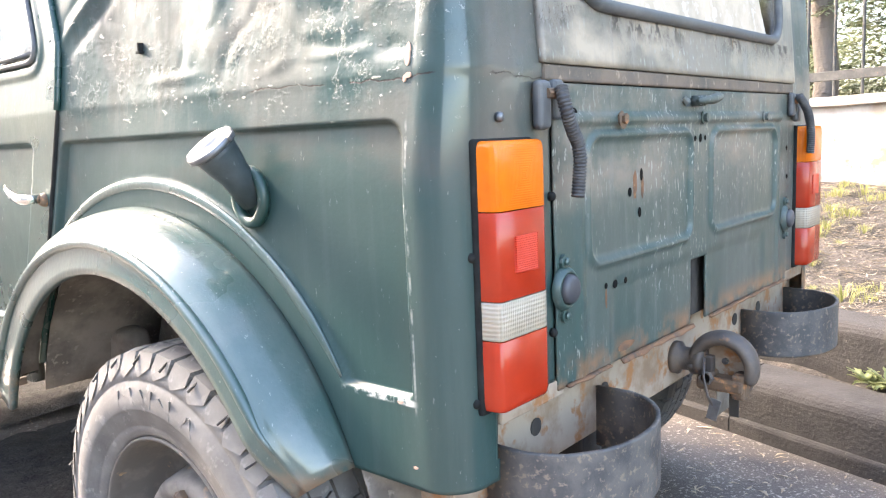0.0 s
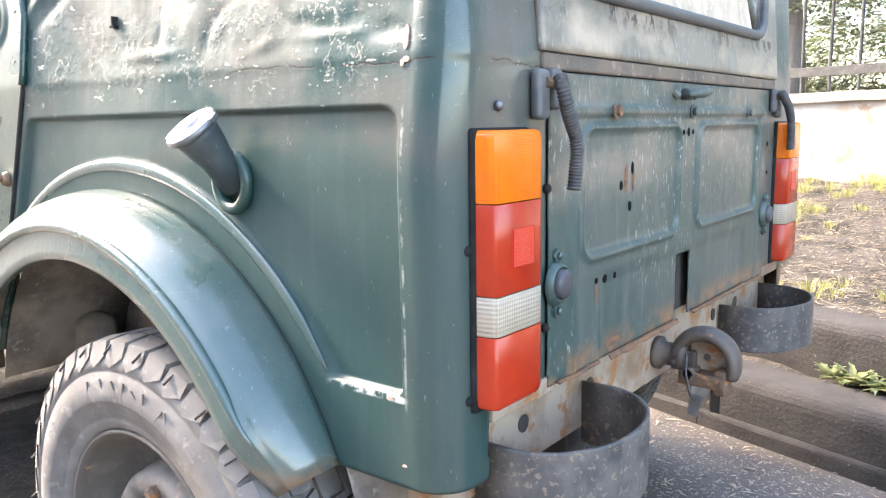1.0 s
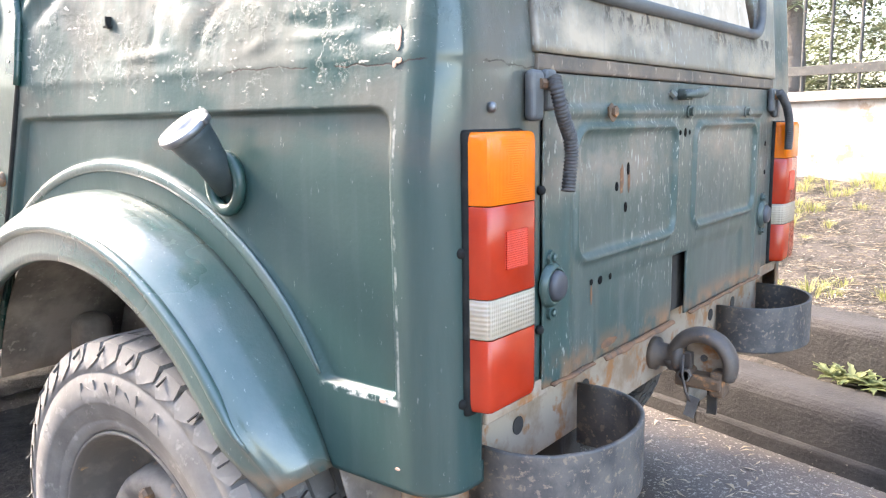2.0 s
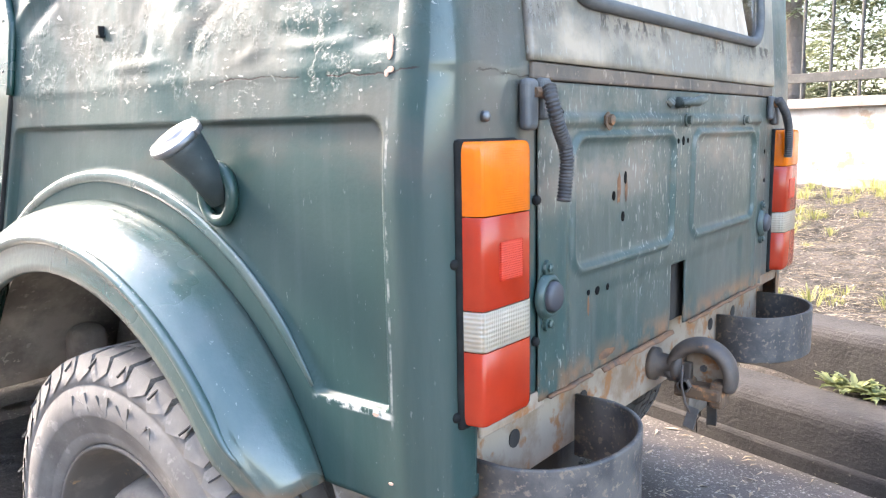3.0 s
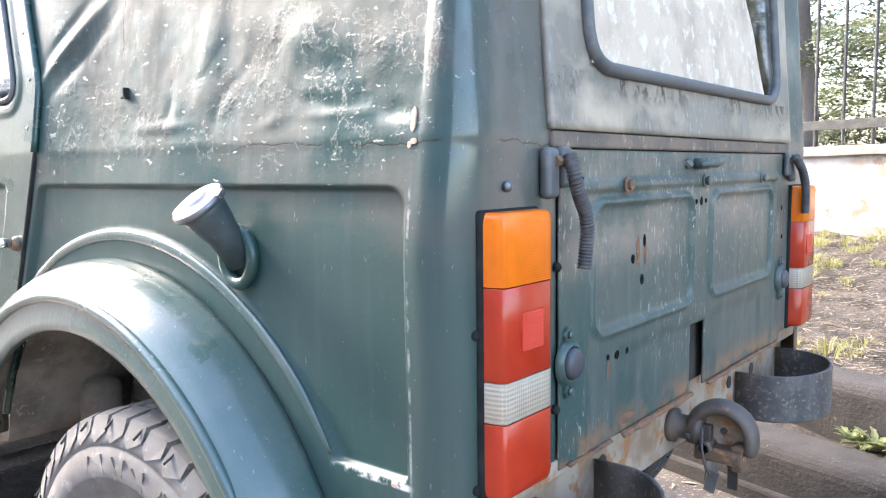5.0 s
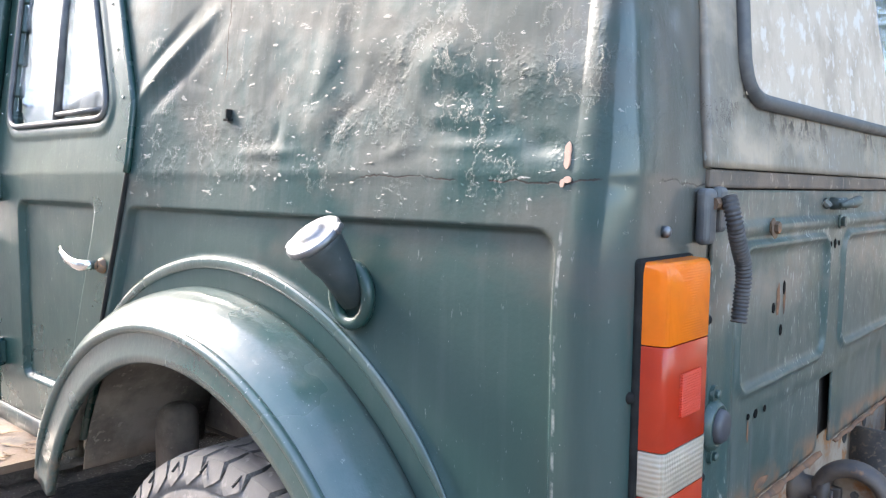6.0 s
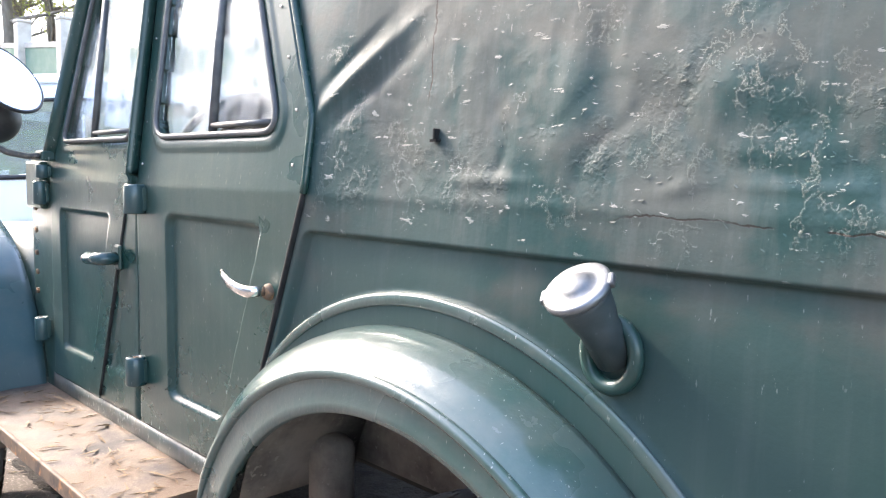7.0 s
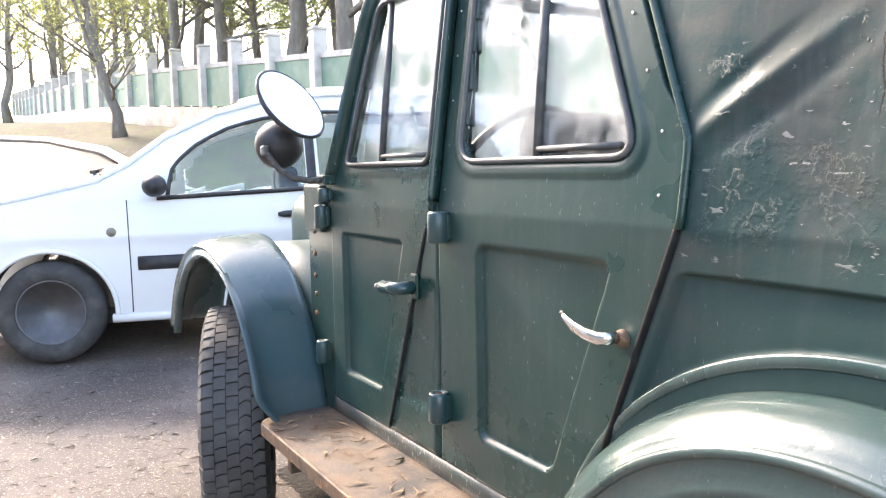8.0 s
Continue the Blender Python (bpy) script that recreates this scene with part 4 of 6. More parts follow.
def gate_d(y, z):
    d = 0.0
    m = min(y, CAR_W - y)
    for y0, y1, z0, z1 in ((0.340, 0.740, 0.884, 1.092),):
        a = rrect(m, z, y0, y1, z0, z1, 0.035)
        d += 0.007 * math.exp(-(a / 0.0065) ** 2) - 0.002 * smooth01(-a / 0.02)
    a = abs(z - 1.118) - 0.004
    if 0.30 < m:
        d += 0.006 * math.exp(-(max(0, a) / 0.005) ** 2)
    d += 0.004 * math.exp(-((m - 0.315) / 0.012) ** 2) * smooth01((1.1 - z) / 0.02)
    d -= 0.004 * smooth01((0.86 - z) / 0.03) * smooth01((m - 0.40) / 0.03)
    d += 0.0012 * noise.noise(Vector((y * 7, z * 7, 3))) + 0.0006 * noise.noise(Vector((y * 30, z * 30, 3)))
    return d


def gate_keep(y, z):
    return not (0.745 < y < 0.822 and z < 0.838)


gate = sheet("tailgate", lambda y, z: Vector((0.003 + gate_d(y, z), y, z)), steps(0.2425, CAR_W - 0.2425, 0.004), steps(0.705, 1.172, 0.004), GREEN_REAR, car,
             "chalky green tailgate with two pressed panels and drilled holes", gate_keep)
part("gate_back", box((-0.06, 0.24, 0.712), (-0.02, CAR_W - 0.24, 1.19)), DARK, car, "dark inner skin of the tailgate")


def hatch_fn(y, z):
    return Vector((0.010 - 0.075 * (z - BELT) + 0.001 * noise.noise(Vector((y * 8, z * 8, 9))), y, z))


def hatch_win(y, z):
    return rrect(y, z, 0.325, CAR_W - 0.325, 1.295, 1.72, 0.07)


hatch = sheet("hatch", hatch_fn, steps(0.214, CAR_W - 0.214, 0.01), steps(1.200, 1.85, 0.01), GREEN_HATCH, car, "upper rear hatch with flaking paint under its window", lambda y, z: hatch_win(y, z) > 0.004, thick=0.012)
part("hatch_lip", box((-0.004, 0.22, 1.174), (0.007, CAR_W - 0.22, 1.198), 0.004), LEDGE, car, "dusty ledge between hatch and tailgate")
seal = rounded([(0.325, 1.295), (CAR_W - 0.325, 1.295), (CAR_W - 0.325, 1.72), (0.325, 1.72)][::1], 0.07)
part("window_seal", tube([hatch_fn(p[0], p[1]) + Vector((0.003, 0, 0)) for p in [Vector((*q, 0)) if len(q) == 2 else q for q in [(v.x, v.y) for v in seal]]], 0.0115, 8, True), RUBBER_GREY, hatch, "dusty grey rubber window seal", True)
film = [(0.335, 1.30), (1.16, 1.30), (1.13, 1.36), (1.10, 1.44), (1.06, 1.50), (1.03, 1.58), (0.98, 1.64), (0.96, 1.715), (0.335, 1.715)]
bm = bmesh.new()
bm.faces.new([bm.verts.new((0.0065, y, z)) for y, z in film])
r = bmesh.ops.extrude_face_region(bm, geom=list(bm.faces))
bmesh.ops.translate(bm, verts=[v for v in r["geom"] if isinstance(v, bmesh.types.BMVert)], vec=(-0.001, 0, 0))
bmesh.ops.recalc_face_normals(bm, faces=bm.faces)
film = part("window_film", bm, CREAM, hatch, "peeling cream film on the glass")
for v in film.data.vertices:
    v.co.x += 0.006 - 0.075 * (v.co.z - BELT)
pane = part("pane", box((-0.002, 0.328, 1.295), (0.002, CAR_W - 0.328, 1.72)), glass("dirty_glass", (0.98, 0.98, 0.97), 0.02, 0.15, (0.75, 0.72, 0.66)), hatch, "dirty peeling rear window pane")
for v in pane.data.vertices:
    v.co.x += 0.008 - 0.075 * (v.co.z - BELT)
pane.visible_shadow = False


def tail_lamp(mirror):
    lamp = new("tail_lamp")
    lamp.parent = car
    f = lambda y: CAR_W - y if mirror else y
    y0, y1 = sorted((f(0.053), f(0.182)))
    part("gasket", box((-0.020, y0 - 0.004, 0.722), (0.007, y1 + 0.003, 1.095), 0.005), BLACK, lamp, "black lamp gasket")
    part("reflector", box((0.006, y0 + 0.006, 0.734), (0.009, y1 - 0.006, 1.082)), ALU, lamp)
    prof = [(0.053, 0.004), (0.0545, 0.020), (0.0575, 0.031), (0.063, 0.0355), (0.160, 0.0365), (0.168, 0.034), (0.174, 0.026), (0.179, 0.012), (0.181, 0.004)]
    yc = 0.117

    def ring(bm, z, inset):
        return [bm.verts.new((0.004 + (x - 0.004) * (1 - inset * 16), f(yc + (y - yc) * (1 - inset * 9)), z)) for y, x in prof]

    for z0, z1, m, lab in ((0.728, 0.8275, RED, "red lens"), (0.828, 0.8805, CLEAR, "ribbed clear reversing lens"), (0.881, 0.9995, RED, "red lens"), (1.0, 1.092, AMBER, "amber indicator lens")):
        bm = bmesh.new()
        rows_z = [(z0 + 0.0004, 0.0006), (z0 + 0.001, 0.0), (z1 - 0.001, 0.0), (z1 - 0.0004, 0.0006)]
        if z0 < 0.73:
            rows_z[:2] = [(z0, 0.014), (z0 + 0.0012, 0.007), (z0 + 0.004, 0.003), (z0 + 0.009, 0.001), (z0 + 0.014, 0.0)]
        if z1 > 1.08:
            rows_z[2:] = [(z1 - 0.014, 0.0), (z1 - 0.009, 0.001), (z1 - 0.004, 0.003), (z1 - 0.0012, 0.007), (z1, 0.014)]
        rings = [ring(bm, z, inset) for z, inset in rows_z]
        for a, b in zip(rings, rings[1:]):
            for k in range(len(prof) - 1):
                bm.faces.new((a[k], a[k + 1], b[k + 1], b[k]))
        bm.faces.new(rings[0])
        bm.faces.new(rings[-1])
        bmesh.ops.recalc_face_normals(bm, faces=bm.faces)
        ob = part("lens", bm, m, lamp, lab)
        ob.data.polygons.foreach_set("use_smooth", [len(q.vertices) == 4 for q in ob.data.polygons])
    bm = bmesh.new()
    ym = f(0.1185)
    add_box(bm, (0.036, ym - 0.0255, 0.915), (0.0385, ym + 0.0255, 0.966), 0.002)
    part("reflex_reflector", bm, REFLEX, lamp, "square red reflex reflector")
    for k in range(13):
        part("bead", lathe([(0.0014, 0.0), (0.0013, 0.0008), (0.0, 0.0016)], (0.0362, f(0.0915), 0.918 + k * 0.0038), (1, 0, 0), 6), REFLEX, lamp)
    return lamp


tail_lamp(False)
tail_lamp(True)


# ---- doors ----
def door_sheet(name, xl, xr, z0, z1, dfn, hole, mirror, label, material=GREEN, size=0.009):
    fn = lambda u, z: side_pt(xl(z) + u * (xr(z) - xl(z)), z, dfn(xl(z) + u * (xr(z) - xl(z)), z), mirror)
    n = max(8, int((xr(1.2) - xl(1.2)) / size))
    return sheet(name, fn, np.linspace(0, 1, n), steps(z0, z1, size), material, car, label, lambda u, z: hole(xl(z) + u * (xr(z) - xl(z)), z) > 0.0, thick=0.03, flip=mirror)


def tilt_quad(x, z, x0, x1, z0, z1, sl, sr, r):
    """Signed distance to a rounded four-sided shape whose sides lean by sl and sr."""
    a = rin(x - (x1 + (z - z0) * sr), (x0 + (z - z0) * sl) - x, r)
    return rin(a, rin(z - z1, z0 - z, r), r)


rd_xl, rd_xr = (lambda z: -1.777), (lambda z: gap_x(z) - 0.004 - 0.014 * smooth01((z - 1.36) / 0.06) * smooth01((1.68 - z) / 0.06))
fd_xr = lambda z: -1.835 - max(0, 1.154 - z) * 0.389 if z < 1.154 else -1.835 + min(0.05, (z - 1.154) * 0.9)
fd_xl = lambda z: -2.405 if z < 1.29 else -2.385 + (z - 1.291) * 0.331
rd_win = lambda x, z: tilt_quad(x, z, -1.700, -1.160, 1.302, 1.735, 0.0, -0.46, 0.06)
fd_win = lambda x, z: tilt_quad(x, z, -2.315, -1.835, 1.302, 1.735, 0.30, 0.0, 0.035)


def rd_d(x, z):
    a = tilt_quad(x, z, -1.622, -1.372, 0.695, 1.127, 0.0, 0.39, 0.03)
    return -0.014 * smooth01(-a / 0.010) + 0.0015 * noise.noise(Vector((x * 5, z * 5, 1))) + 0.004 * math.exp(-(max(0, abs(rd_win(x, z) - 0.02) - 0.006) / 0.006) ** 2)


def fd_d(x, z):
    a = tilt_quad(x, z, -2.328, -2.090, 0.690, 1.110, 0.0, 0.33, 0.02)
    return -0.013 * smooth01(-a / 0.010) + 0.0015 * noise.noise(Vector((x * 5, z * 5, 2))) + 0.003 * math.exp(-(max(0, abs(fd_win(x, z) - 0.02) - 0.006) / 0.006) ** 2)


def pillar_d(x, z):
    a = rin(rin(fd_xr(z) + 0.022 - x, x + 1.795, 0.012), rin(0.70 - z, z - 1.02, 0.01), 0.01)
    return -0.008 * smooth01(-a / 0.007)


def window(door, outline, mirror, dirt, split):
    pts = [side_pt(p.x, p.y, 0.004, mirror) for p in outline]
    part("window_seal", tube(pts, 0.0065, 8, True), RUBBER_GREY, door, "black rubber window seal", True)
    bm = bmesh.new()
    vs = [bm.verts.new(side_pt(p.x, p.y, -0.012, mirror)) for p in outline]
    f = bm.faces.new(vs)
    r = bmesh.ops.extrude_face_region(bm, geom=[f])
    bmesh.ops.translate(bm, verts=[v for v in r["geom"] if isinstance(v, bmesh.types.BMVert)], vec=(0, -0.004 if mirror else 0.004, 0))
    bmesh.ops.recalc_face_normals(bm, faces=bm.faces)
    p = part("pane", bm, dirt, door, "sliding window pane streaked with dirt")
    p.visible_shadow = False
    top = split - 0.032
    bm = bmesh.new()
    add_tube(bm, [side_pt(split, 1.305, -0.006, mirror), side_pt(top, 1.73, -0.006, mirror)], 0.0105, 6)
    end = max(q.x for q in outline) - 0.03
    part("slider_rail", tube([side_pt(split + 0.004, 1.322, -0.004, mirror), side_pt(end, 1.322, -0.004, mirror)], 0.0075, 8, False, (1, 0.8)), RUBBER_GREY, door, "grey lower rail of the sliding pane", True)
    part("window_divider", bm, RUBBER_GREY, door, "dark metal window divider", True)


def outline_of(x0, x1, z0, z1, sl, sr, r):
    return rounded([Vector((x0, z0, 0)), Vector((x1, z0, 0)), Vector((x1 + (z1 - z0) * sr, z1, 0)), Vector((x0 + (z1 - z0) * sl, z1, 0))], r)


for m in (False, True):
    rd = door_sheet("rear_door", rd_xl, rd_xr, 0.602, 1.79, rd_d, rd_win, m, "" if m else "dark green rear door with pressed panel and sliding window", size=0.02 if m else 0.0055)
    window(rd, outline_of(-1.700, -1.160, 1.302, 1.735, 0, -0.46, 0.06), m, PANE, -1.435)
    fd = door_sheet("front_door", fd_xl, fd_xr, 0.598, 1.79, fd_d, fd_win, m, "" if m else "dark green front door with pressed panel", size=0.02 if m else 0.0055)
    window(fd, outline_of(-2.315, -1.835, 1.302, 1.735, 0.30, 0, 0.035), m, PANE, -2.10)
    door_sheet("centre_pillar", lambda z: fd_xr(z) + 0.006, lambda z: -1.783, 0.602, 1.79, pillar_d, lambda x, z: 1, m, "", size=0.012)
    door_sheet("sill", lambda z: -2.42, lambda z: -1.36, 0.545, 0.598, lambda x, z: 0.0, lambda x, z: 1, m, "", material=SILL, size=0.03)

roof_fn = lambda u, v: Vector((-2.2 + u * 2.16, lean(1.86) + v * (CAR_W - 2 * lean(1.86)), 1.86 + 0.09 * math.sin(math.pi * v) ** 0.6 * smooth01(min(u, 1 - u) / 0.04)))
sheet("roof", roof_fn, np.linspace(0, 1, 40), np.linspace(0, 1, 30), GREEN_TOP, car, "green sheet roof", thick=0.01, flip=False)
# running board, cowl, front fender, bonnet, windscreen
for m in (False, True):
    f = lambda y: CAR_W - y if m else y
    rim_pts = [(-1.40, 0.0), (-1.40, -0.235), (-2.40, -0.235)] + [(-2.40 - 0.07 * math.sin(radians(a)), -0.165 - 0.07 * math.cos(radians(a))) for a in (15, 30, 45, 60, 75, 90)] + [(-2.47, 0.0)]
    bm = bmesh.new()
    face = bm.faces.new([bm.verts.new((x, f(y), 0.535)) for x, y in rim_pts])
    ext = bmesh.ops.extrude_face_region(bm, geom=[face])
    bmesh.ops.translate(bm, verts=[v for v in ext["geom"] if isinstance(v, bmesh.types.BMVert)], vec=(0, 0, 0.018))
    bmesh.ops.recalc_face_normals(bm, faces=bm.faces)
    part("running_board", bm, WOOD, car, "" if m else "dusty brown running board covered in dry leaves")
    elo, ehi = sorted((f(-0.239), f(-0.228)))
    part("board_edge", box((-2.41, elo, 0.520), (-1.40, ehi, 0.557), 0.003), RUSTY, car, "" if m else "rusty folded edge of the running board")
    fender("front_fender", -2.93, 0.45, 0.605, 0.55, 0.25, 7, 159, "" if m else "rounded green front fender, tinted blue as reflected sky", m, 0.15, GREEN_FRONT)
    apron = lambda a, y: Vector((-3.08 + 0.592 * math.cos(radians(a)), f(y), 0.42 + 0.598 * math.sin(radians(a))))
    sheet("wing_apron", apron, steps(14, 172, 8), (0.0, 0.12, 0.24, 0.36), GREEN, car)
    part("cowl_side", box((-2.62, f(0.02) - 0.01, 0.54), (-2.41, f(0.02) + 0.01, 1.26), 0.008), GREEN, car)
part("front_valance", box((-3.56, 0.0, 0.48), (-3.52, CAR_W, 0.80), 0.01), GREEN, car)
part("bonnet", box((-3.75, 0.33, 0.75), (-2.55, CAR_W - 0.33, 1.20), 0.12, 5), GREEN, car, "green bonnet", True)
part("windscreen_frame", tube([(-2.37, 0.03, 1.27), (-2.19, 0.10, 1.78), (-2.19, CAR_W - 0.10, 1.78), (-2.37, CAR_W - 0.03, 1.27)], 0.022, 8, True), GREEN, car)

# ---- car: rear fittings ----
for y0, y1 in ((0.098, 0.262), (CAR_W - 0.262, CAR_W - 0.098)):
    part("body_flange", box((-0.030, y0, 0.694), (0.001, y1, 0.7215), 0.003), FRAME, car, "dusty flange under the tail lamp")
beam = part("rear_crossmember", box((-0.11, 0.04, 0.565), (-0.045, CAR_W - 0.04, 0.705), 0.006), FRAME, car, "dusty steel rear crossmember with patches of rust")
for y in (0.248, 0.47, 1.11, 1.273):
    part("bolt_hole", lathe([(0.0, -0.001), (0.014, -0.001), (0.015, 0.0015), (0.0, 0.0015)], (-0.045, y, 0.636), (1, 0, 0), 16), DARK, beam)
for m in (0, 1):
    f = (lambda y: CAR_W - y) if m else (lambda y: y)
    # a hoop of steel strip on the crossmember
    path = [(-0.04, 0.115), (0.02, 0.115)] + [(0.012 + 0.118 * math.sin(radians(a)), 0.275 - 0.16 * math.cos(radians(a))) for a in range(10, 171, 8)] + [(0.02, 0.435), (-0.04, 0.435)]
    fn = lambda u, z: Vector((path[int(u)][0], f(path[int(u)][1]), z + 0.0015 * noise.noise(Vector((u, z * 30, m)))))
    sheet("hoop_bumper", fn, range(len(path)), (0.545, 0.548, 0.60, 0.645, 0.652, 0.655), HOOP, car, "bent black steel hoop bumper with worn edges", thick=0.007, offset=0)
    # rubber stop on the gate
    yb = f(0.262)
    zb = 0.863
    stop = part("rubber_stop", lathe([(0.0, 0.0125), (0.014, 0.0125), (0.0195, 0.011), (0.0225, 0.007), (0.023, 0.002), (0.023, -0.002)], (0.012, yb, zb), (1, 0, 0), 32), STOP_RUBBER, car, "round dark rubber stop in a pressed steel cup", True)
    bm = lathe([(0.024, 0.004), (0.0255, 0.007), (0.028, 0.006), (0.0335, 0.0), (0.0345, -0.004)], (0.009, yb, zb), (1, 0, 0), 32, False)
    part("cup", bm, GREEN_REAR, stop, "", True)
    for dz in (-0.042, 0.042):
        part("ear", lathe([(0.0115, -0.003), (0.011, 0.003), (0.0, 0.0035)], (0.006, yb, zb + dz), (1, 0, 0), 16), GREEN_REAR, stop)
        part("neck", box((0.003, yb - 0.009, zb + min(dz, dz * 0.68)), (0.008, yb + 0.009, zb + max(dz, dz * 0.68)), 0.001), GREEN_REAR, stop)
        part("bolt", lathe([(0.0065, 0), (0.0065, 0.004), (0.003, 0.006), (0, 0.006)], (0.009, yb, zb + dz), (1, 0, 0), 8), GREEN_REAR, stop)
    # gate hinge plates and the ribbed hose over the gate's stay
    hy = 0.203 if not m else 1.578 - 0.205
    sgn = 1 if not m else -1
    hinge = part("gate_catch", box((0.002, hy - 0.016, 1.104), (0.020, hy + 0.016, 1.174), 0.0085, 4), RUBBER_GREY, car, "rounded steel catch for the tailgate")
    part("catch_plate", box((0.004, hy + sgn * 0.038 - 0.015, 1.118), (0.018, hy + sgn * 0.038 + 0.015, 1.176), 0.0068, 3), RUBBER_GREY, hinge)
    part("catch_pin", tube([(0.018, hy, 1.155), (0.018, hy + sgn * 0.038, 1.155)], 0.008, 8), RUSTY, hinge)
    pts = [(0.030, 0.224, 1.162), (0.036, 0.220, 1.148), (0.040, 0.222, 1.13), (0.040, 0.230, 1.113), (0.040, 0.240, 1.098), (0.040, 0.252, 1.082), (0.040, 0.257, 1.06), (0.038, 0.257, 1.035), (0.038, 0.251, 1.003)]
    if m:
        pts = [(0.030, 1.33, 1.165), (0.036, 1.345, 1.15), (0.040, 1.365, 1.13), (0.042, 1.385, 1.10), (0.042, 1.392, 1.07), (0.042, 1.392, 1.045), (0.042, 1.390, 1.022)]
    fine = []
    for a, b in zip(pts, pts[1:]):
        n = max(2, int((Vector(b) - Vector(a)).length / 0.00125))
        fine += [Vector(a).lerp(Vector(b), k / n) for k in range(n)]
    for _ in range(6):
        fine = [fine[0]] + [(fine[k - 1] + fine[k] * 2 + fine[k + 1]) / 4 for k in range(1, len(fine) - 1)] + [fine[-1]]
    part("ribbed_hose", tube(fine, [0.0106 if k % 4 < 2 else 0.0088 for k in range(len(fine))], 12), HOSE, car, "black corrugated plastic hose", True)

HOLE = mat("hole_dark", (0.006, 0.006, 0.006), (0.012, 0.010, 0.009), rough=0.95, spec=0.1, bump=0.0)
for y, z, w, h in ((0.529, 1.021, 0.005, 0.011), (0.486, 0.993, 0.006, 0.008), (0.521, 0.955, 0.006, 0.009), (0.395, 0.844, 0.005, 0.005), (0.430, 0.842, 0.008, 0.008), (0.467, 0.842, 0.005, 0.006),
                   (0.757, 1.078, 0.005, 0.005), (0.783, 1.078, 0.006, 0.009), (0.806, 1.078, 0.004, 0.005), (1.323, 1.040, 0.005, 0.006), (1.330, 0.968, 0.006, 0.006), (1.330, 0.911, 0.005, 0.006), (0.300, 1.128, 0.012, 0.008)):
    bm = lathe([(0.0, 0.0012), (0.75, 0.0012), (1.0, 0.0006), (1.0, 0.0), (0.0, 0.0)], (0, 0, 0), (1, 0, 0), 14)
    for v in bm.verts:
        v.co = Vector((0.0035 + gate_d(y, z) + v.co.x, y + v.co.y * w, z + v.co.z * h))
    part("drilled_hole", bm, HOLE, gate)
for y, z, w, h in ((0.505, 1.004, 0.007, 0.026), (0.533, 0.998, 0.005, 0.020), (0.395, 0.822, 0.003, 0.018), (0.47, 0.725, 0.030, 0.008)):
    bm = lathe([(0.0, 0.0010), (0.6, 0.0009), (1.0, 0.0003)], (0, 0, 0), (1, 0, 0), 20, False)
    for k, v in enumerate(bm.verts):
        q = 1 + 0.35 * noise.noise(Vector((k * 1.7, y * 30, z * 30)))
        yy, zz = y + v.co.y * w * q, z + v.co.z * h * q
        v.co = Vector((0.0034 + gate_d(yy, zz) + v.co.x, yy, zz))
    part("rust_stain", bm, RUST_STAIN, gate, "brown rust stain in the paint", True)
for y0, y1, drop in ((0.44, 0.742, 0.010), (0.825, 1.30, 0.005), (0.262, 0.40, 0.004)):
    ys = list(steps(y0, y1, 0.012))
    sheet("torn_edge", lambda u, v: Vector((0.004 + 0.007 * v + 0.004 * noise.noise(Vector((u * 22, v, 3))), u, 0.707 - v * drop * (0.7 + 0.8 * noise.noise(Vector((u * 17, 4, 0)))))), ys, (0.0, 0.5, 1.0), RUST_STAIN, gate, "rusty torn lower edge of the tailgate", None, 0.003)
for y, rust in ((0.442, True), (0.783, False), (1.138, False)):
    part("bolt", lathe([(0.013, 0), (0.013, 0.003), (0.009, 0.004), (0.009, 0.011), (0, 0.012)], (0.009, y, 1.118), (1, 0, 0), 6 if rust else 12), RUSTY if rust else GREEN_REAR, gate)
part("rust_patch", lathe([(0.0, 0.0008), (0.012, 0.0008), (0.013, 0.0)], (0.0135, 0.442, 1.114), (1, 0, 0), 18), RUSTY, gate)
bm = bmesh.new()
add_tube(bm, [(0.004, 0.745, 1.150), (0.030, 0.745, 1.150)], 0.011, 10)
add_tube(bm, [(0.032, 0.705, 1.148), (0.036, 0.735, 1.150), (0.038, 0.76, 1.152), (0.036, 0.79, 1.156), (0.032, 0.815, 1.158)], [0.004, 0.007, 0.010, 0.009, 0.006], 10)
part("gate_handle", bm, GREEN_REAR, gate, "painted turn handle", True)
part("gate_pin", tube([(0.004, 0.70, 1.155), (0.012, 0.705, 1.145)], 0.007, 8), GREEN_REAR, gate)
for y, z in ((0.111, 1.123), (0.235, 1.006), (0.232, 0.80), (0.05, 0.94), (0.05, 0.74)):
    part("rivet", lathe([(0.007, 0), (0.007, 0.006), (0.004, 0.009), (0, 0.009)], (0.0 if y > 0.06 else -0.006, y, z), (1, 0, 0) if y > 0.06 else (0.75, -0.66, 0), 10), ALU if z > 1.1 else BLACK, car, "", True)
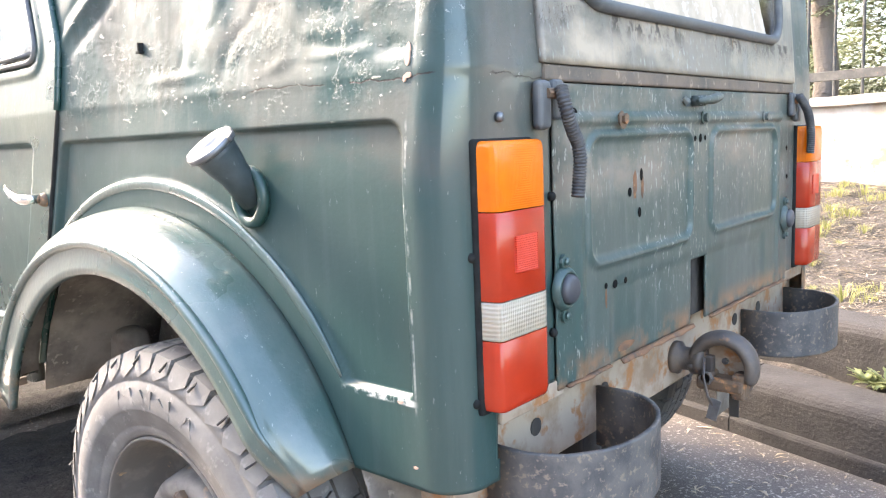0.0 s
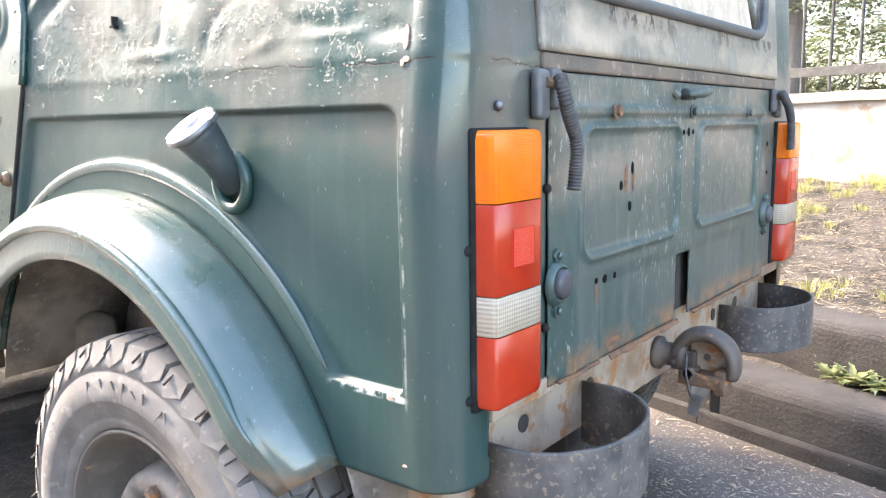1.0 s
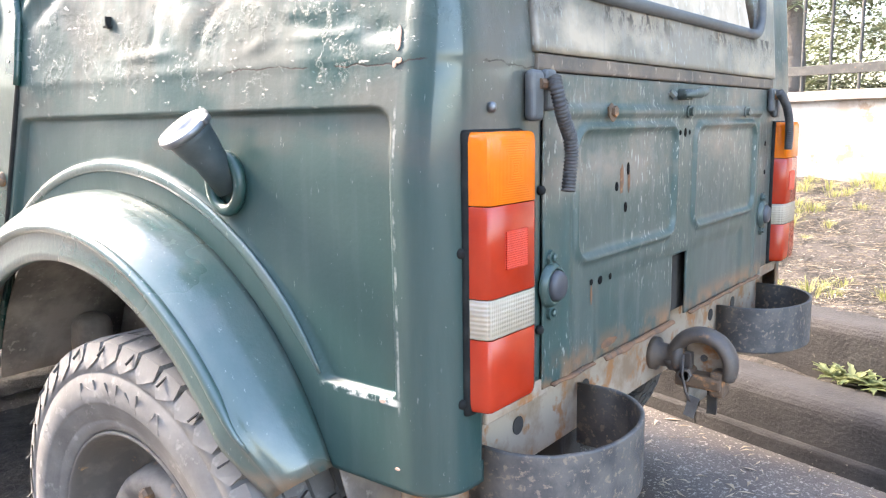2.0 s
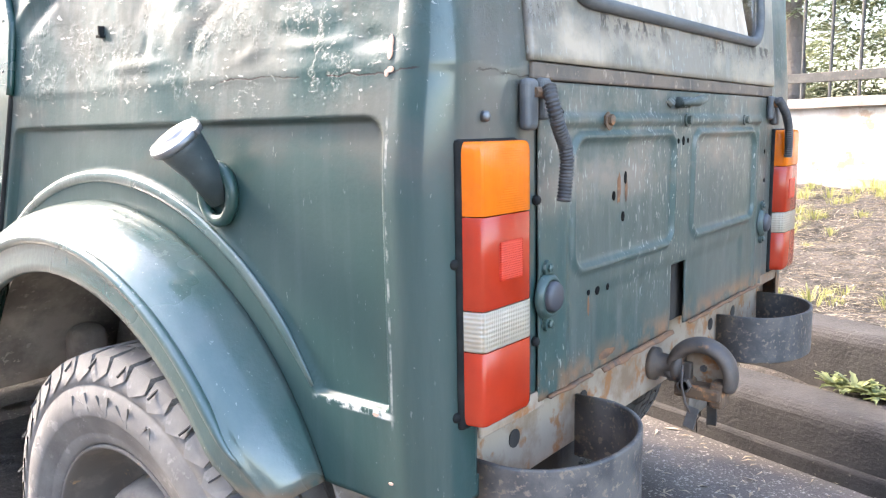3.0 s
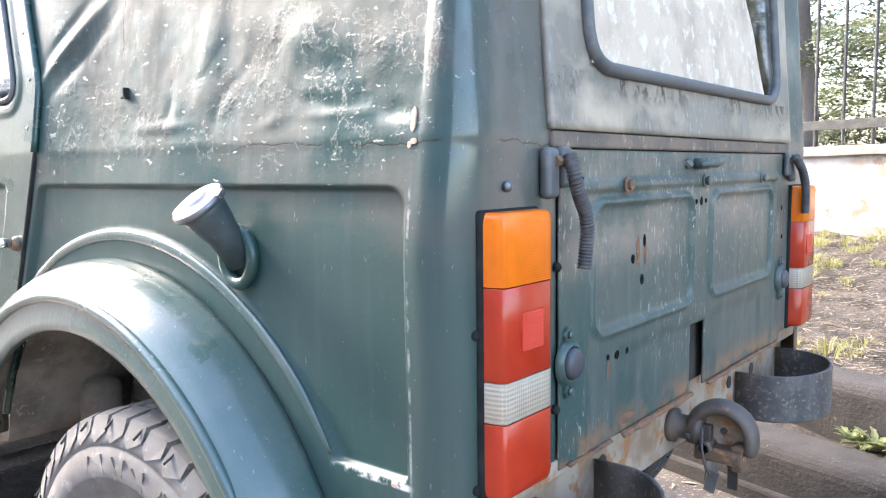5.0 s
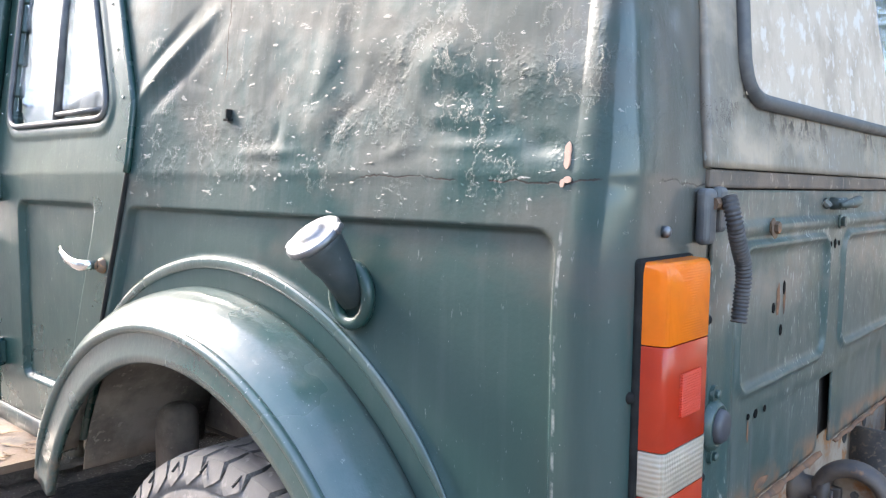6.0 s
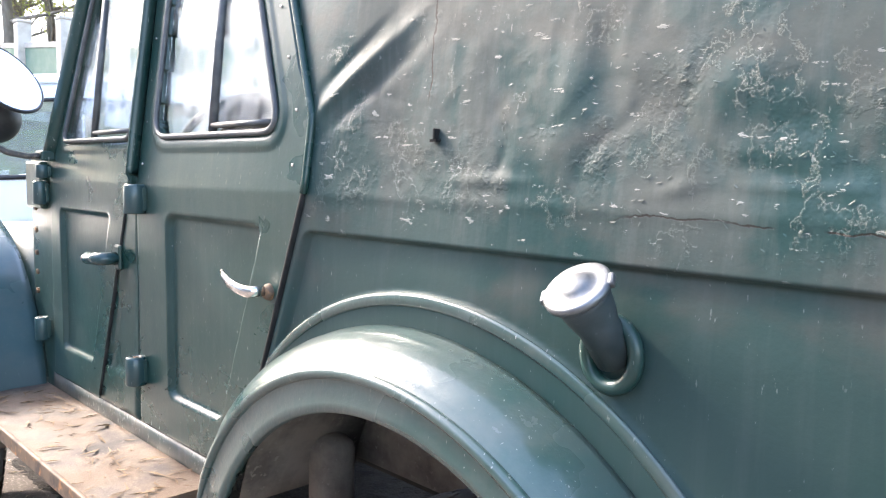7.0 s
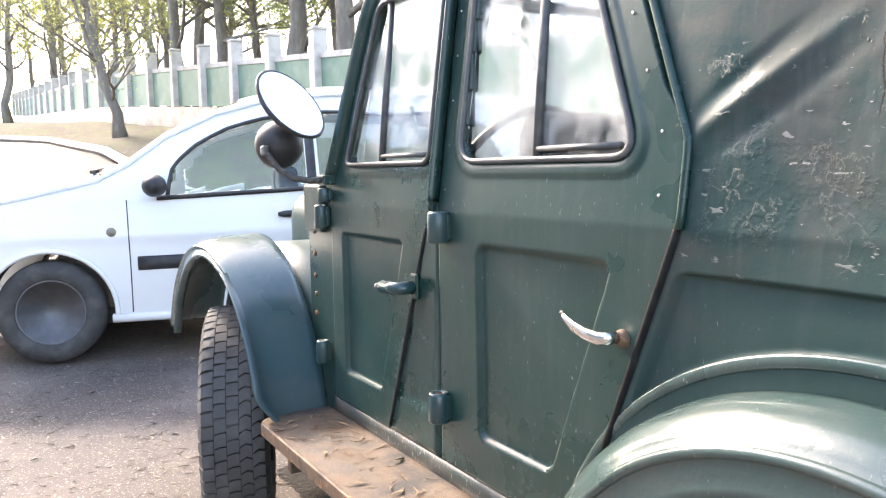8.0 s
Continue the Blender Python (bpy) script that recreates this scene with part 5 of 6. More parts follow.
# paint chips on the corner
for cx, cz, rx, rz in ((-0.0715, 1.214, 0.0046, 0.009), (-0.0705, 1.203, 0.0042, 0.010), (-0.068, 1.181, 0.0050, 0.0036), (-0.075, 1.177, 0.0028, 0.0045), (-0.076, 0.648, 0.004, 0.0018), (-0.100, 0.738, 0.005, 0.0025)):
    bm = bmesh.new()
    ring = [bm.verts.new(shell_pt(cx + R_C + rx * (1 + 0.35 * noise.noise(Vector((k, cx * 50, cz * 9)))) * math.cos(k * 0.524), cz + rz * (1 + 0.35 * noise.noise(Vector((k * 2, cz * 40, 1)))) * math.sin(k * 0.524), quarter_d(cx, cz) + 0.0018)) for k in range(12)]
    bm.faces.new(ring)
    r = bmesh.ops.extrude_face_region(bm, geom=list(bm.faces))
    bmesh.ops.translate(bm, verts=[v for v in r["geom"] if isinstance(v, bmesh.types.BMVert)], vec=(0, 0.003, 0))
    bmesh.ops.recalc_face_normals(bm, faces=bm.faces)
    part("paint_chip", bm, mat("bare_filler", (0.40, 0.27, 0.21), (0.33, 0.21, 0.16), rough=0.8, bump=0.2) if "bare_filler" not in bpy.data.materials else bpy.data.materials["bare_filler"], car, "chip of bare pink filler")
# lifted flakes of paint on the dented side
rnd = random.Random(77)
FLAKE_ZONES = ((-0.625, 1.30, 0.015, 0.06, 26), (-0.68, 1.239, 0.09, 0.006, 34), (-0.40, 1.35, 0.06, 0.06, 30), (-0.475, 1.30, 0.03, 0.035, 18), (-0.30, 1.38, 0.05, 0.05, 24), (-0.17, 1.306, 0.04, 0.008, 12),
               (-0.20, 1.227, 0.09, 0.004, 24), (-0.18, 1.256, 0.05, 0.006, 14), (-0.374, 1.228, 0.03, 0.005, 8), (-0.10, 1.27, 0.04, 0.05, 12), (-0.25, 1.17, 0.12, 0.02, 16), (-0.50, 1.19, 0.28, 0.02, 24), (-0.82, 1.45, 0.03, 0.08, 16), (-0.90, 1.40, 0.06, 0.05, 14), (-0.55, 1.45, 0.25, 0.10, 18), (-0.40, 1.155, 0.3, 0.02, 14))
verts, faces = [], []
for cx, cz, rx, rz, count in FLAKE_ZONES:
    for _ in range(count * 2 // 3):
        x, z = cx + rnd.gauss(0, 0.6) * rx, cz + rnd.gauss(0, 0.6) * rz
        if x < -0.98 or x > -0.03:
            continue
        tall = rz > rx * 1.5
        l, w = rnd.uniform(0.0010, 0.0042), rnd.uniform(0.0005, 0.0013)
        a = (math.pi / 2 if tall else 0.0) + rnd.gauss(0, 0.5)
        ux, uz = math.cos(a), math.sin(a)
        k = len(verts)
        lift = rnd.uniform(0.0005, 0.0013)
        d0 = quarter_d(x, z) + 0.0006
        for t, n_, h in ((-1, 0, 0.3), (-0.5, -0.8, 1), (0.1, -0.6, 0.8), (0.6, -1, 1), (1, 0.2, 0.2), (0.3, 0.5, 0), (-0.4, 0.4, 0)):
            px, pz = x + t * l * ux - n_ * w * uz, z + t * l * uz + n_ * w * ux
            verts.append(shell_pt(px + R_C, pz, d0 + h * lift))
        faces.append(tuple(range(k, k + 7)))
flakes = raw("paint_flakes", verts, faces, GREEN_SIDE, car, "small curled flakes of lifting green paint", False)
tagged(flakes, kind="stuff")
# slot at the fender's tip
part("slot", box((-0.236, -0.030, 0.606), (-0.222, -0.026, 0.614), 0.001), DARK, car)
# small bracket left on the side
tab = bmesh.new()
add_box(tab, (-0.758, 0.018, 1.277), (-0.744, 0.034, 1.281))
add_box(tab, (-0.753, 0.019, 1.281), (-0.749, 0.034, 1.297), 0.001)
part("tab", tab, BLACK, car, "small dark metal tab")

# tow hook
hook = new("tow_hook")
hook.parent = car
part("shank", lathe([(0.034, 0.0), (0.034, 0.015), (0.024, 0.02), (0.024, 0.05), (0.030, 0.055), (0.030, 0.07)], (-0.048, 0.770, 0.625), (1, 0, 0), 24), HOOK, hook, "", True)
arc = [(0.058 + 0.058 * math.cos(radians(a)), 0.770, 0.621 + 0.058 * math.sin(radians(a))) for a in range(200, -32, -8)]
part("hook", tube([(0.0, 0.77, 0.622)] + arc, [0.018] + [0.0125 + 0.003 * math.sin(math.pi * k / len(arc)) for k in range(len(arc))], 16, False, (1.7, 1.0)), HOOK, hook, "heavy worn tow hook", True)
part("jaw", box((0.010, 0.745, 0.572), (0.105, 0.795, 0.600), 0.007), RUSTY, hook, "rusty lower jaw")
part("latch", box((0.080, 0.750, 0.560), (0.108, 0.790, 0.612), 0.006), RUSTY, hook)
part("web", box((0.012, 0.762, 0.585), (0.040, 0.778, 0.640), 0.004), HOOK, hook)
part("web_plate", box((0.016, 0.784, 0.592), (0.104, 0.790, 0.664), 0.004), FRAME, hook, "worn plate inside the hook")
part("plate_bolt", lathe([(0.007, 0), (0.007, 0.005), (0, 0.006)], (0.058, 0.784, 0.628), (0, -1, 0), 8), HOOP, hook)
part("pin", tube([(0.035, 0.735, 0.600), (0.035, 0.805, 0.600)], 0.010, 10), RUSTY, hook, "", True)
part("nut", lathe([(0.014, 0), (0.014, 0.010), (0, 0.010)], (0.035, 0.745, 0.600), (0, -1, 0), 6), HOOP, hook)
part("wire", tube([(0.030, 0.742, 0.640), (0.032, 0.735, 0.60), (0.040, 0.735, 0.565), (0.050, 0.74, 0.545)], 0.003, 6), HOOK, hook, "loop of worn wire", True)
tag_bm = box((0.040, 0.737, 0.515), (0.062, 0.740, 0.560), 0.001, turn=Matrix.Rotation(0.25, 4, "Y"))
part("tag", tag_bm, ALU, hook, "bent sheet metal tag")
part("tag", box((0.072, 0.765, 0.520), (0.092, 0.769, 0.568), 0.001), DARK, hook)

# fuel filler
filler = new("fuel_filler")
filler.parent = car
base, tip = Vector((-0.415, 0.006, 1.022)), Vector((-0.425, -0.060, 1.105))
ax = (tip - base).normalized()
bm = bmesh.new()
add_lathe(bm, [(0.026, -0.01), (0.026, 0.045), (0.030, 0.06), (0.034, 0.085), (0.036, 0.098), (0.0, 0.098)], base, ax, 28)
part("neck", bm, NECK, filler, "dusty dark rubber filler neck", True)
part("grommet", tube([base + Vector((0.035 * math.cos(a), -0.004, 0.041 * math.sin(a) - 0.004)) for a in (2 * math.pi * k / 28 for k in range(28))], 0.010, 10, True), GREEN, filler, "bulging rubber grommet", True)
q = Vector((0, 0, 1)).rotation_difference(ax)
bm = lathe([(0.036, 0.0), (0.042, 0.003), (0.0425, 0.010), (0.039, 0.013), (0.030, 0.011), (0.024, 0.012), (0.018, 0.016), (0.015, 0.019), (0.0, 0.020)], base + ax * 0.094, ax, 40)
part("cap", bm, ALU, filler, "scuffed aluminium fuel cap", True)
for s_ in (1, -1):
    m4 = Matrix.Translation(base + ax * 0.101) @ q.to_matrix().to_4x4() @ Matrix.Rotation(0.4, 4, "Z") @ Matrix.Translation((0.041 * s_, 0, 0))
    part("cap_ear", box((-0.005, -0.010, -0.005), (0.005, 0.010, 0.005), 0.003), ALU, filler).matrix_basis = m4

# ---- car: side fittings ----
def strip(name, pts, r, material, label="", flat=(1, 1)):
    return part(name, tube(pts, r, 8, False, flat), material, car, label, True)


strip("door_seal", [side_pt(gap_x(z) + 0.001, z, -0.004) for z in steps(0.80, 1.20, 0.03)], 0.0095, BLACK, "black rubber door seal")
strip("edge_strip", [side_pt(gap_x(z) + 0.008, z, 0.006) for z in steps(1.19, 1.84, 0.02)], 0.0075, GREEN, "raised edge strip beside the rear door")
strip("door_seal", [side_pt(-1.780, z, -0.006) for z in steps(0.62, 1.78, 0.05)], 0.005, BLACK)
strip("door_seal", [side_pt(fd_xr(z) + 0.003, z, -0.005) for z in steps(0.61, 1.15, 0.05)], 0.0095, BLACK)
strip("pillar_strip", [side_pt(-1.796, z, 0.004) for z in steps(1.19, 1.80, 0.05)], 0.012, GREEN)
strip("windscreen_pillar", [side_pt(-2.398 + (z - 1.291) * 0.331, z, 0.002) for z in steps(1.27, 1.80, 0.05)], 0.026, GREEN, "green windscreen pillar")
strip("windscreen_pillar", [side_pt(-2.398 + (z - 1.291) * 0.331, z, 0.002, True) for z in steps(1.27, 1.80, 0.05)], 0.026, GREEN)


def hinge_at(x, z, h, w):
    hb = part("door_hinge", lathe([(0.0, -h), (w * 0.9, -h), (w, -h * 0.9), (w * 0.96, h * 0.86), (w * 0.86, h), (w * 0.5, h), (w * 0.45, h * 0.9), (0.0, h * 0.9)], (x, -0.020, z), (0, 0, 1), 24), GREEN_HINGE, car, "round green door hinge", True)
    part("leaf", box((x - w * 0.7, -0.012, z - h * 0.8), (x + w * 0.9, 0.001, z + h * 0.8), 0.003), GREEN, hb)
    part("pin", tube([(x, -0.020, z - h * 1.04), (x, -0.020, z + h * 0.96)], w * 0.35, 8), RUSTY, hb, "", True)


for x, z in ((-1.744, 1.156), (-1.754, 0.737)):
    hinge_at(x, z, 0.035, 0.0255)
for x, z in ((-2.432, 1.150), (-2.452, 0.733)):
    hinge_at(x, z, 0.035, 0.0215)
hinge_at(-2.405, 1.215, 0.020, 0.020)

handle = new("door_handle")
handle.parent = car
part("escutcheon", lathe([(0.0, 0.012), (0.011, 0.012), (0.015, 0.006), (0.0165, 0.0), (0.0165, -0.004)], (-1.178, 0.0, 1.000), (0, -1, 0), 24), RUSTY, handle, "rusty handle rosette", True)
part("grip", tube([(-1.178, -0.01, 1.003), (-1.180, -0.034, 1.003), (-1.195, -0.040, 1.002), (-1.225, -0.042, 1.005), (-1.255, -0.042, 1.013), (-1.280, -0.040, 1.023), (-1.296, -0.037, 1.031)], [0.009, 0.010, 0.0105, 0.0100, 0.0090, 0.007, 0.004], 12, False, (0.7, 1.1)), CHROME, handle, "worn chrome grip", True)
handle = new("door_handle")
handle.parent = car
part("escutcheon", box((-1.905, -0.010, 0.970), (-1.870, 0.001, 1.035), 0.006), GREEN, handle)
part("grip", tube([(-1.888, -0.005, 1.0), (-1.890, -0.045, 1.0), (-1.900, -0.05, 1.0), (-1.970, -0.05, 0.996)], 0.0165, 12), GREEN_HINGE, handle, "", True)
part("knob", tube([(-1.966, -0.05, 0.996), (-1.985, -0.05, 0.995), (-2.004, -0.05, 0.993)], [0.011, 0.012, 0.008], 12), ALU, handle, "", True)
for z in steps(1.24, 1.74, 0.1):
    part("screw", lathe([(0.0035, 0), (0.003, 0.002), (0, 0.003)], side_pt(gap_x(z) - 0.045, z, 0.0), (0, -1, 0), 8), CHROME, car)
    part("screw", lathe([(0.0035, 0), (0.003, 0.002), (0, 0.003)], side_pt(-1.755, z, 0.0), (0, -1, 0), 8), CHROME, car)

# round door mirror on a short arm
mirror = new("side_mirror")
mirror.parent = car
mc, mn = Vector((-2.40, -0.115, 1.478)), Vector((0.729, 0.392, 0.555)).normalized()
part("glass", lathe([(0.0, 0.004), (0.112, 0.004), (0.112, 0.0), (0.0, 0.0)], mc, mn, 48), mat("mirror_silver", (0.85, 0.87, 0.88), (0.80, 0.82, 0.83), rough=0.03, metal=1.0, bump=0.0), mirror, "round mirror glass")
part("rim", tube([mc + mn.to_track_quat("Z", "Y").to_matrix() @ Vector((0.116 * math.cos(a), 0.116 * math.sin(a), 0)) for a in (2 * math.pi * k / 44 for k in range(44))], 0.005, 8, True), PLASTIC, mirror, "", True)
part("back", lathe([(0.116, 0.0), (0.112, -0.012), (0.098, -0.022), (0.08, -0.028), (0.0, -0.03)], mc, mn, 44), PLASTIC, mirror, "black mirror back", True)
mb = bmesh.new()
bmesh.ops.create_uvsphere(mb, u_segments=32, v_segments=18, radius=0.072, matrix=Matrix.Translation((-2.505, -0.118, 1.366)))
part("housing", mb, PLASTIC, mirror, "domed black mirror housing", True)
part("arm", tube([(-2.40, 0.0, 1.262), (-2.41, -0.06, 1.258), (-2.42, -0.11, 1.268), (-2.43, -0.145, 1.29), (-2.44, -0.165, 1.32), (-2.45, -0.178, 1.346)], 0.009, 8), HOOP, mirror, "", True)
part("clamp", box((-2.466, -0.192, 1.334), (-2.440, -0.168, 1.362), 0.006), ALU, mirror)
part("bracket", box((-2.44, -0.03, 1.245), (-2.38, 0.01, 1.275), 0.005), GREEN, car)
for z in (1.10, 1.03, 0.96, 0.90, 0.84):
    part("bolt", lathe([(0.009, 0), (0.009, 0.006), (0, 0.008)], (-2.53, -0.002, z), (0, -1, 0), 6), RUSTY, car)
part("cowl_trim", box((-2.60, -0.012, 1.10), (-2.46, 0.02, 1.245), 0.008), GREEN, car)

# inside
for x0 in (-2.05, -1.50):
    for y0 in (0.20, 0.85):
        seat = new("car_seat")
        seat.parent = car
        part("backrest", box((x0 + 0.28, y0, 0.95), (x0 + 0.40, y0 + 0.5, 1.42), 0.055, 4), SEAT, seat, "", True)
        part("cushion", box((x0 - 0.15, y0, 0.82), (x0 + 0.34, y0 + 0.5, 0.98), 0.05, 3), SEAT, seat, "", True)
part("steering_wheel", tube([Vector((-2.02, 0.42, 1.28)) + Matrix.Rotation(radians(-55), 3, "Y") @ Vector((0.2 * math.cos(a), 0.2 * math.sin(a), 0)) for a in (2 * math.pi * k / 32 for k in range(32))], 0.012, 8, True), PLASTIC, car, "", True)
part("dashboard", box((-2.40, 0.05, 1.05), (-2.22, CAR_W - 0.05, 1.24), 0.03, 3), SEAT, car, "", True)
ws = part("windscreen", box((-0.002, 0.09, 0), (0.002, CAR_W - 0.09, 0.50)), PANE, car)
for v in ws.data.vertices:
    v.co = Vector((-2.37 + v.co.x + v.co.z * 0.33, v.co.y, 1.28 + v.co.z))
ws.visible_shadow = False
part("board_bracket", box((-2.30, -0.20, 0.44), (-2.27, 0.0, 0.535), 0.004), RUSTY, car)

# ---- leaves and twigs ----
def litter(name, count, place, size, material, label, category, seed, wide=(0.08, 0.22)):
    rnd = random.Random(seed)
    verts, faces = [], []
    for _ in range(count):
        p, up = place(rnd)
        l, w, a = rnd.uniform(*size), rnd.uniform(*wide), rnd.uniform(0, 6.28)
        l1 = Vector((math.cos(a), math.sin(a), rnd.uniform(-0.1, 0.2)))
        s1 = Vector((-math.sin(a), math.cos(a), rnd.uniform(-0.3, 0.3)))
        k = len(verts)
        bend = rnd.uniform(-0.25, 0.25) * l
        mid = p + Vector((0, 0, 0.3 * w * l)) + s1 * bend
        verts += [p - l1 * l / 2, mid - s1 * w * l / 2, p + l1 * l / 2, mid + s1 * w * l / 2, mid - Vector((0, 0, 0.25 * w * l + 0.001))]
        faces += [(k, k + 1, k + 3), (k + 1, k + 2, k + 3), (k, k + 4, k + 1), (k + 1, k + 4, k + 2), (k + 2, k + 4, k + 3), (k + 3, k + 4, k)]
    return tagged(raw(name, verts, faces, material, None, "", False), label, category, kind="stuff")


litter("leaf_litter", 110, lambda r: (Vector((r.uniform(-2.42, -1.42), r.uniform(-0.22, -0.02), 0.556)), 0), (0.018, 0.075), DEAD_LEAF, "dry brown leaves lying on the running board", "leaves", 1, (0.05, 0.18))


def road_spot(r):
    x, y = r.uniform(-8, 2.0), r.uniform(-2.0, 2.0)
    return Vector((x, y, road_z(x, y) + 0.003)), 0


GRAVEL = mat("gravel", (0.29, 0.262, 0.232), (0.13, 0.118, 0.105), rough=0.9, scale=30.0, bump=0.3)


def gravel_spot(r):
    x, y = r.uniform(-1.2, 0.9), r.uniform(-0.2, 1.78)
    return Vector((x, y, road_z(x, y) + 0.001)), 0


litter("gravel", 8000, gravel_spot, (0.004, 0.014), GRAVEL, "fine grit and small stones on the asphalt", "gravel", 8, (0.35, 0.8))
litter("fine_twigs", 420, lambda r: ((lambda x, y: Vector((x, y, road_z(x, y) + 0.004)))(r.uniform(-0.5, 1.2), r.uniform(0.7, 1.9)), 0), (0.015, 0.05), STRAW, "pale dry twigs lying beside the kerb", "twigs", 12, (0.10, 0.24))
litter("twigs", 1500, road_spot, (0.015, 0.07), STRAW, "dry twigs and catkins scattered on the asphalt", "twigs", 2)
litter("dark_litter", 4200, lambda r: ((lambda x, y: Vector((x, y, road_z(x, y) + 0.004)))(r.uniform(-8, -2), r.uniform(-2.5, 0.6)), 0), (0.012, 0.055), BARK, "dark leaf debris scattered on the road", "debris", 3)


def bank_spot(r):
    s, n = r.uniform(-2.2, 1.2), r.uniform(0.45, 2.0)
    return kerb_point(s, n, bank_z(s, n) + 0.004), 0


litter("dry_grass", 9500, bank_spot, (0.015, 0.08), STRAW, "dead grass and twigs on the soil bank", "dry grass", 4, (0.02, 0.07))


def tuft_mesh(seed, blades, h, spread_):
    rnd = random.Random(seed)
    verts, faces = [], []
    for _ in range(blades):
        a, l = rnd.uniform(0, 6.28), rnd.uniform(0.5, 1.0) * h
        d = Vector((math.cos(a), math.sin(a), 0))
        o = d * rnd.uniform(0, spread_)
        w = Vector((-d.y, d.x, 0)) * rnd.uniform(0.0010, 0.0022)
        tip, mid = o + d * l * rnd.uniform(0.3, 0.9) + Vector((0, 0, l * 0.75)), o + d * l * 0.2 + Vector((0, 0, l * 0.55))
        k = len(verts)
        verts += [o - w, o + w, mid + w, mid - w, tip]
        faces += [(k, k + 1, k + 2, k + 3), (k + 3, k + 2, k + 4)]
    me = bpy.data.meshes.new("grass_tuft")
    me.from_pydata([tuple(v) for v in verts], [], faces)
    me.materials.append(GRASS)
    return me


TUFTS = [tuft_mesh(20 + k, 46, 0.07 + 0.018 * k, 0.07) for k in range(4)]
rnd = random.Random(5)
for k in range(400):
    s, n = rnd.uniform(-2.4, 1.1), rnd.uniform(0.5, 1.98)
    if noise.noise(Vector((s * 1.3, n * 1.3, 7))) < 0.0:
        continue
    ob = new("grass_tuft", TUFTS[k % 4])
    ob.matrix_basis = Matrix.Translation(kerb_point(s, n, bank_z(s, n) - 0.005)) @ Matrix.Rotation(rnd.uniform(0, 6), 4, "Z") @ Matrix.Scale(rnd.uniform(0.35, 0.9), 4)
    tagged(ob, "tuft of fresh spring grass on the soil bank", "grass", "grass tufts on the bank")


def weed(s, n, z, seed, size):
    rnd = random.Random(seed)
    bm = bmesh.new()
    o = kerb_point(s, n, z)
    for k in range(30):
        a = rnd.uniform(0, 6.28)
        d = Vector((math.cos(a), math.sin(a), rnd.uniform(0.3, 1.6))).normalized()
        sd = d.cross(Vector((0, 0, 1))).normalized()
        l = rnd.uniform(0.35, 1.0) * size
        prev = None
        for t in range(7):
            q = o + d * l * t / 6 - Vector((0, 0, 0.35 * l * (t / 6) ** 2))
            w = sd * l * 0.10 * math.sin(math.pi * (0.12 + 0.85 * t / 6)) * (0.6 if t % 2 else 1.1)
            pair = (bm.verts.new(q - w), bm.verts.new(q + Vector((0, 0, -0.003))), bm.verts.new(q + w))
            if prev:
                bm.faces.new((prev[0], prev[1], pair[1], pair[0]))
                bm.faces.new((prev[1], prev[2], pair[2], pair[1]))
            prev = pair
    ob = part("weed", bm, WEED)
    return tagged(ob, "leafy green weed growing between the kerbs", "weed", "weeds between the kerbs")


for s, n, seed, size in ((-0.30, 0.225, 31, 0.11), (-0.22, 0.235, 32, 0.13), (-0.15, 0.225, 33, 0.12), (-0.26, 0.215, 35, 0.07), (-0.07, 0.22, 36, 0.12), (0.02, 0.23, 34, 0.11)):
    weed(s, n, 0.225, seed, size)

# ---- a white car standing across the road ----
WC_D = Vector((0.273, 0.953, 0)).normalized()   # towards its rear
WC_O = Vector((-5.65, -0.54, 0.10))
WC_N = Vector((WC_D.y, -WC_D.x, 0))             # out of the flank that is seen


def wc(u, w, z):
    """u along the car from the front wheel to the rear, w inwards from its flank."""
    return WC_O + WC_D * u - WC_N * w + Vector((0, 0, z))


white_car = thing("white_car", "tall white hatchback with black side strips and steel wheels", "car")
WC_W = 1.68


def wc_top(u):
    """Height of the bonnet, windscreen and roof line."""
    return float(np.interp(u, (-0.78, -0.70, -0.45, 0.0, 0.30, 0.50, 0.72, 1.04, 1.38, 1.83, 2.5, 3.1, 3.4, 3.55, 3.65), (0.80, 0.92, 1.03, 1.13, 1.20, 1.31, 1.48, 1.64, 1.74, 1.79, 1.80, 1.74, 1.62, 1.2, 0.8)))


def wc_belt(u):
    return 1.03 + 0.045 * (u - 0.7)


def wc_in(u, z):
    """How far the flank lies inwards at a height."""
    b = wc_belt(u)
    nose = 0.22 * max(0, (-0.35 - u) / 0.45) ** 2 + 0.15 * max(0, (u - 3.2) / 0.4) ** 2
    return nose + 0.03 * ((z - 0.62) / 0.4) ** 2 + (0.32 * (z - b) if z > b else 0) - 0.012 * math.exp(-((z - 0.80) / 0.05) ** 2)


def wc_flank(u, v):
    zt = wc_top(u)
    shoulder = zt - 0.07
    z = 0.27 + (shoulder - 0.27) * v
    return wc(u, wc_in(u, z), z)


def wc_flank_keep(u, v):
    zt = wc_top(u)
    shoulder = zt - 0.07
    z = 0.27 + (shoulder - 0.27) * v
    if math.hypot(u, z - 0.32) < 0.385 or math.hypot(u - 2.62, z - 0.32) < 0.385:
        return False
    return not wc_window(u, z)


def wc_front(u):
    """Upper edge of the side glass."""
    return float(np.interp(u, (0.73, 0.76, 0.82, 0.91, 1.11, 1.36, 1.75, 2.6, 2.95, 3.1), (1.04, 1.21, 1.29, 1.37, 1.48, 1.553, 1.60, 1.60, 1.52, 1.15)))


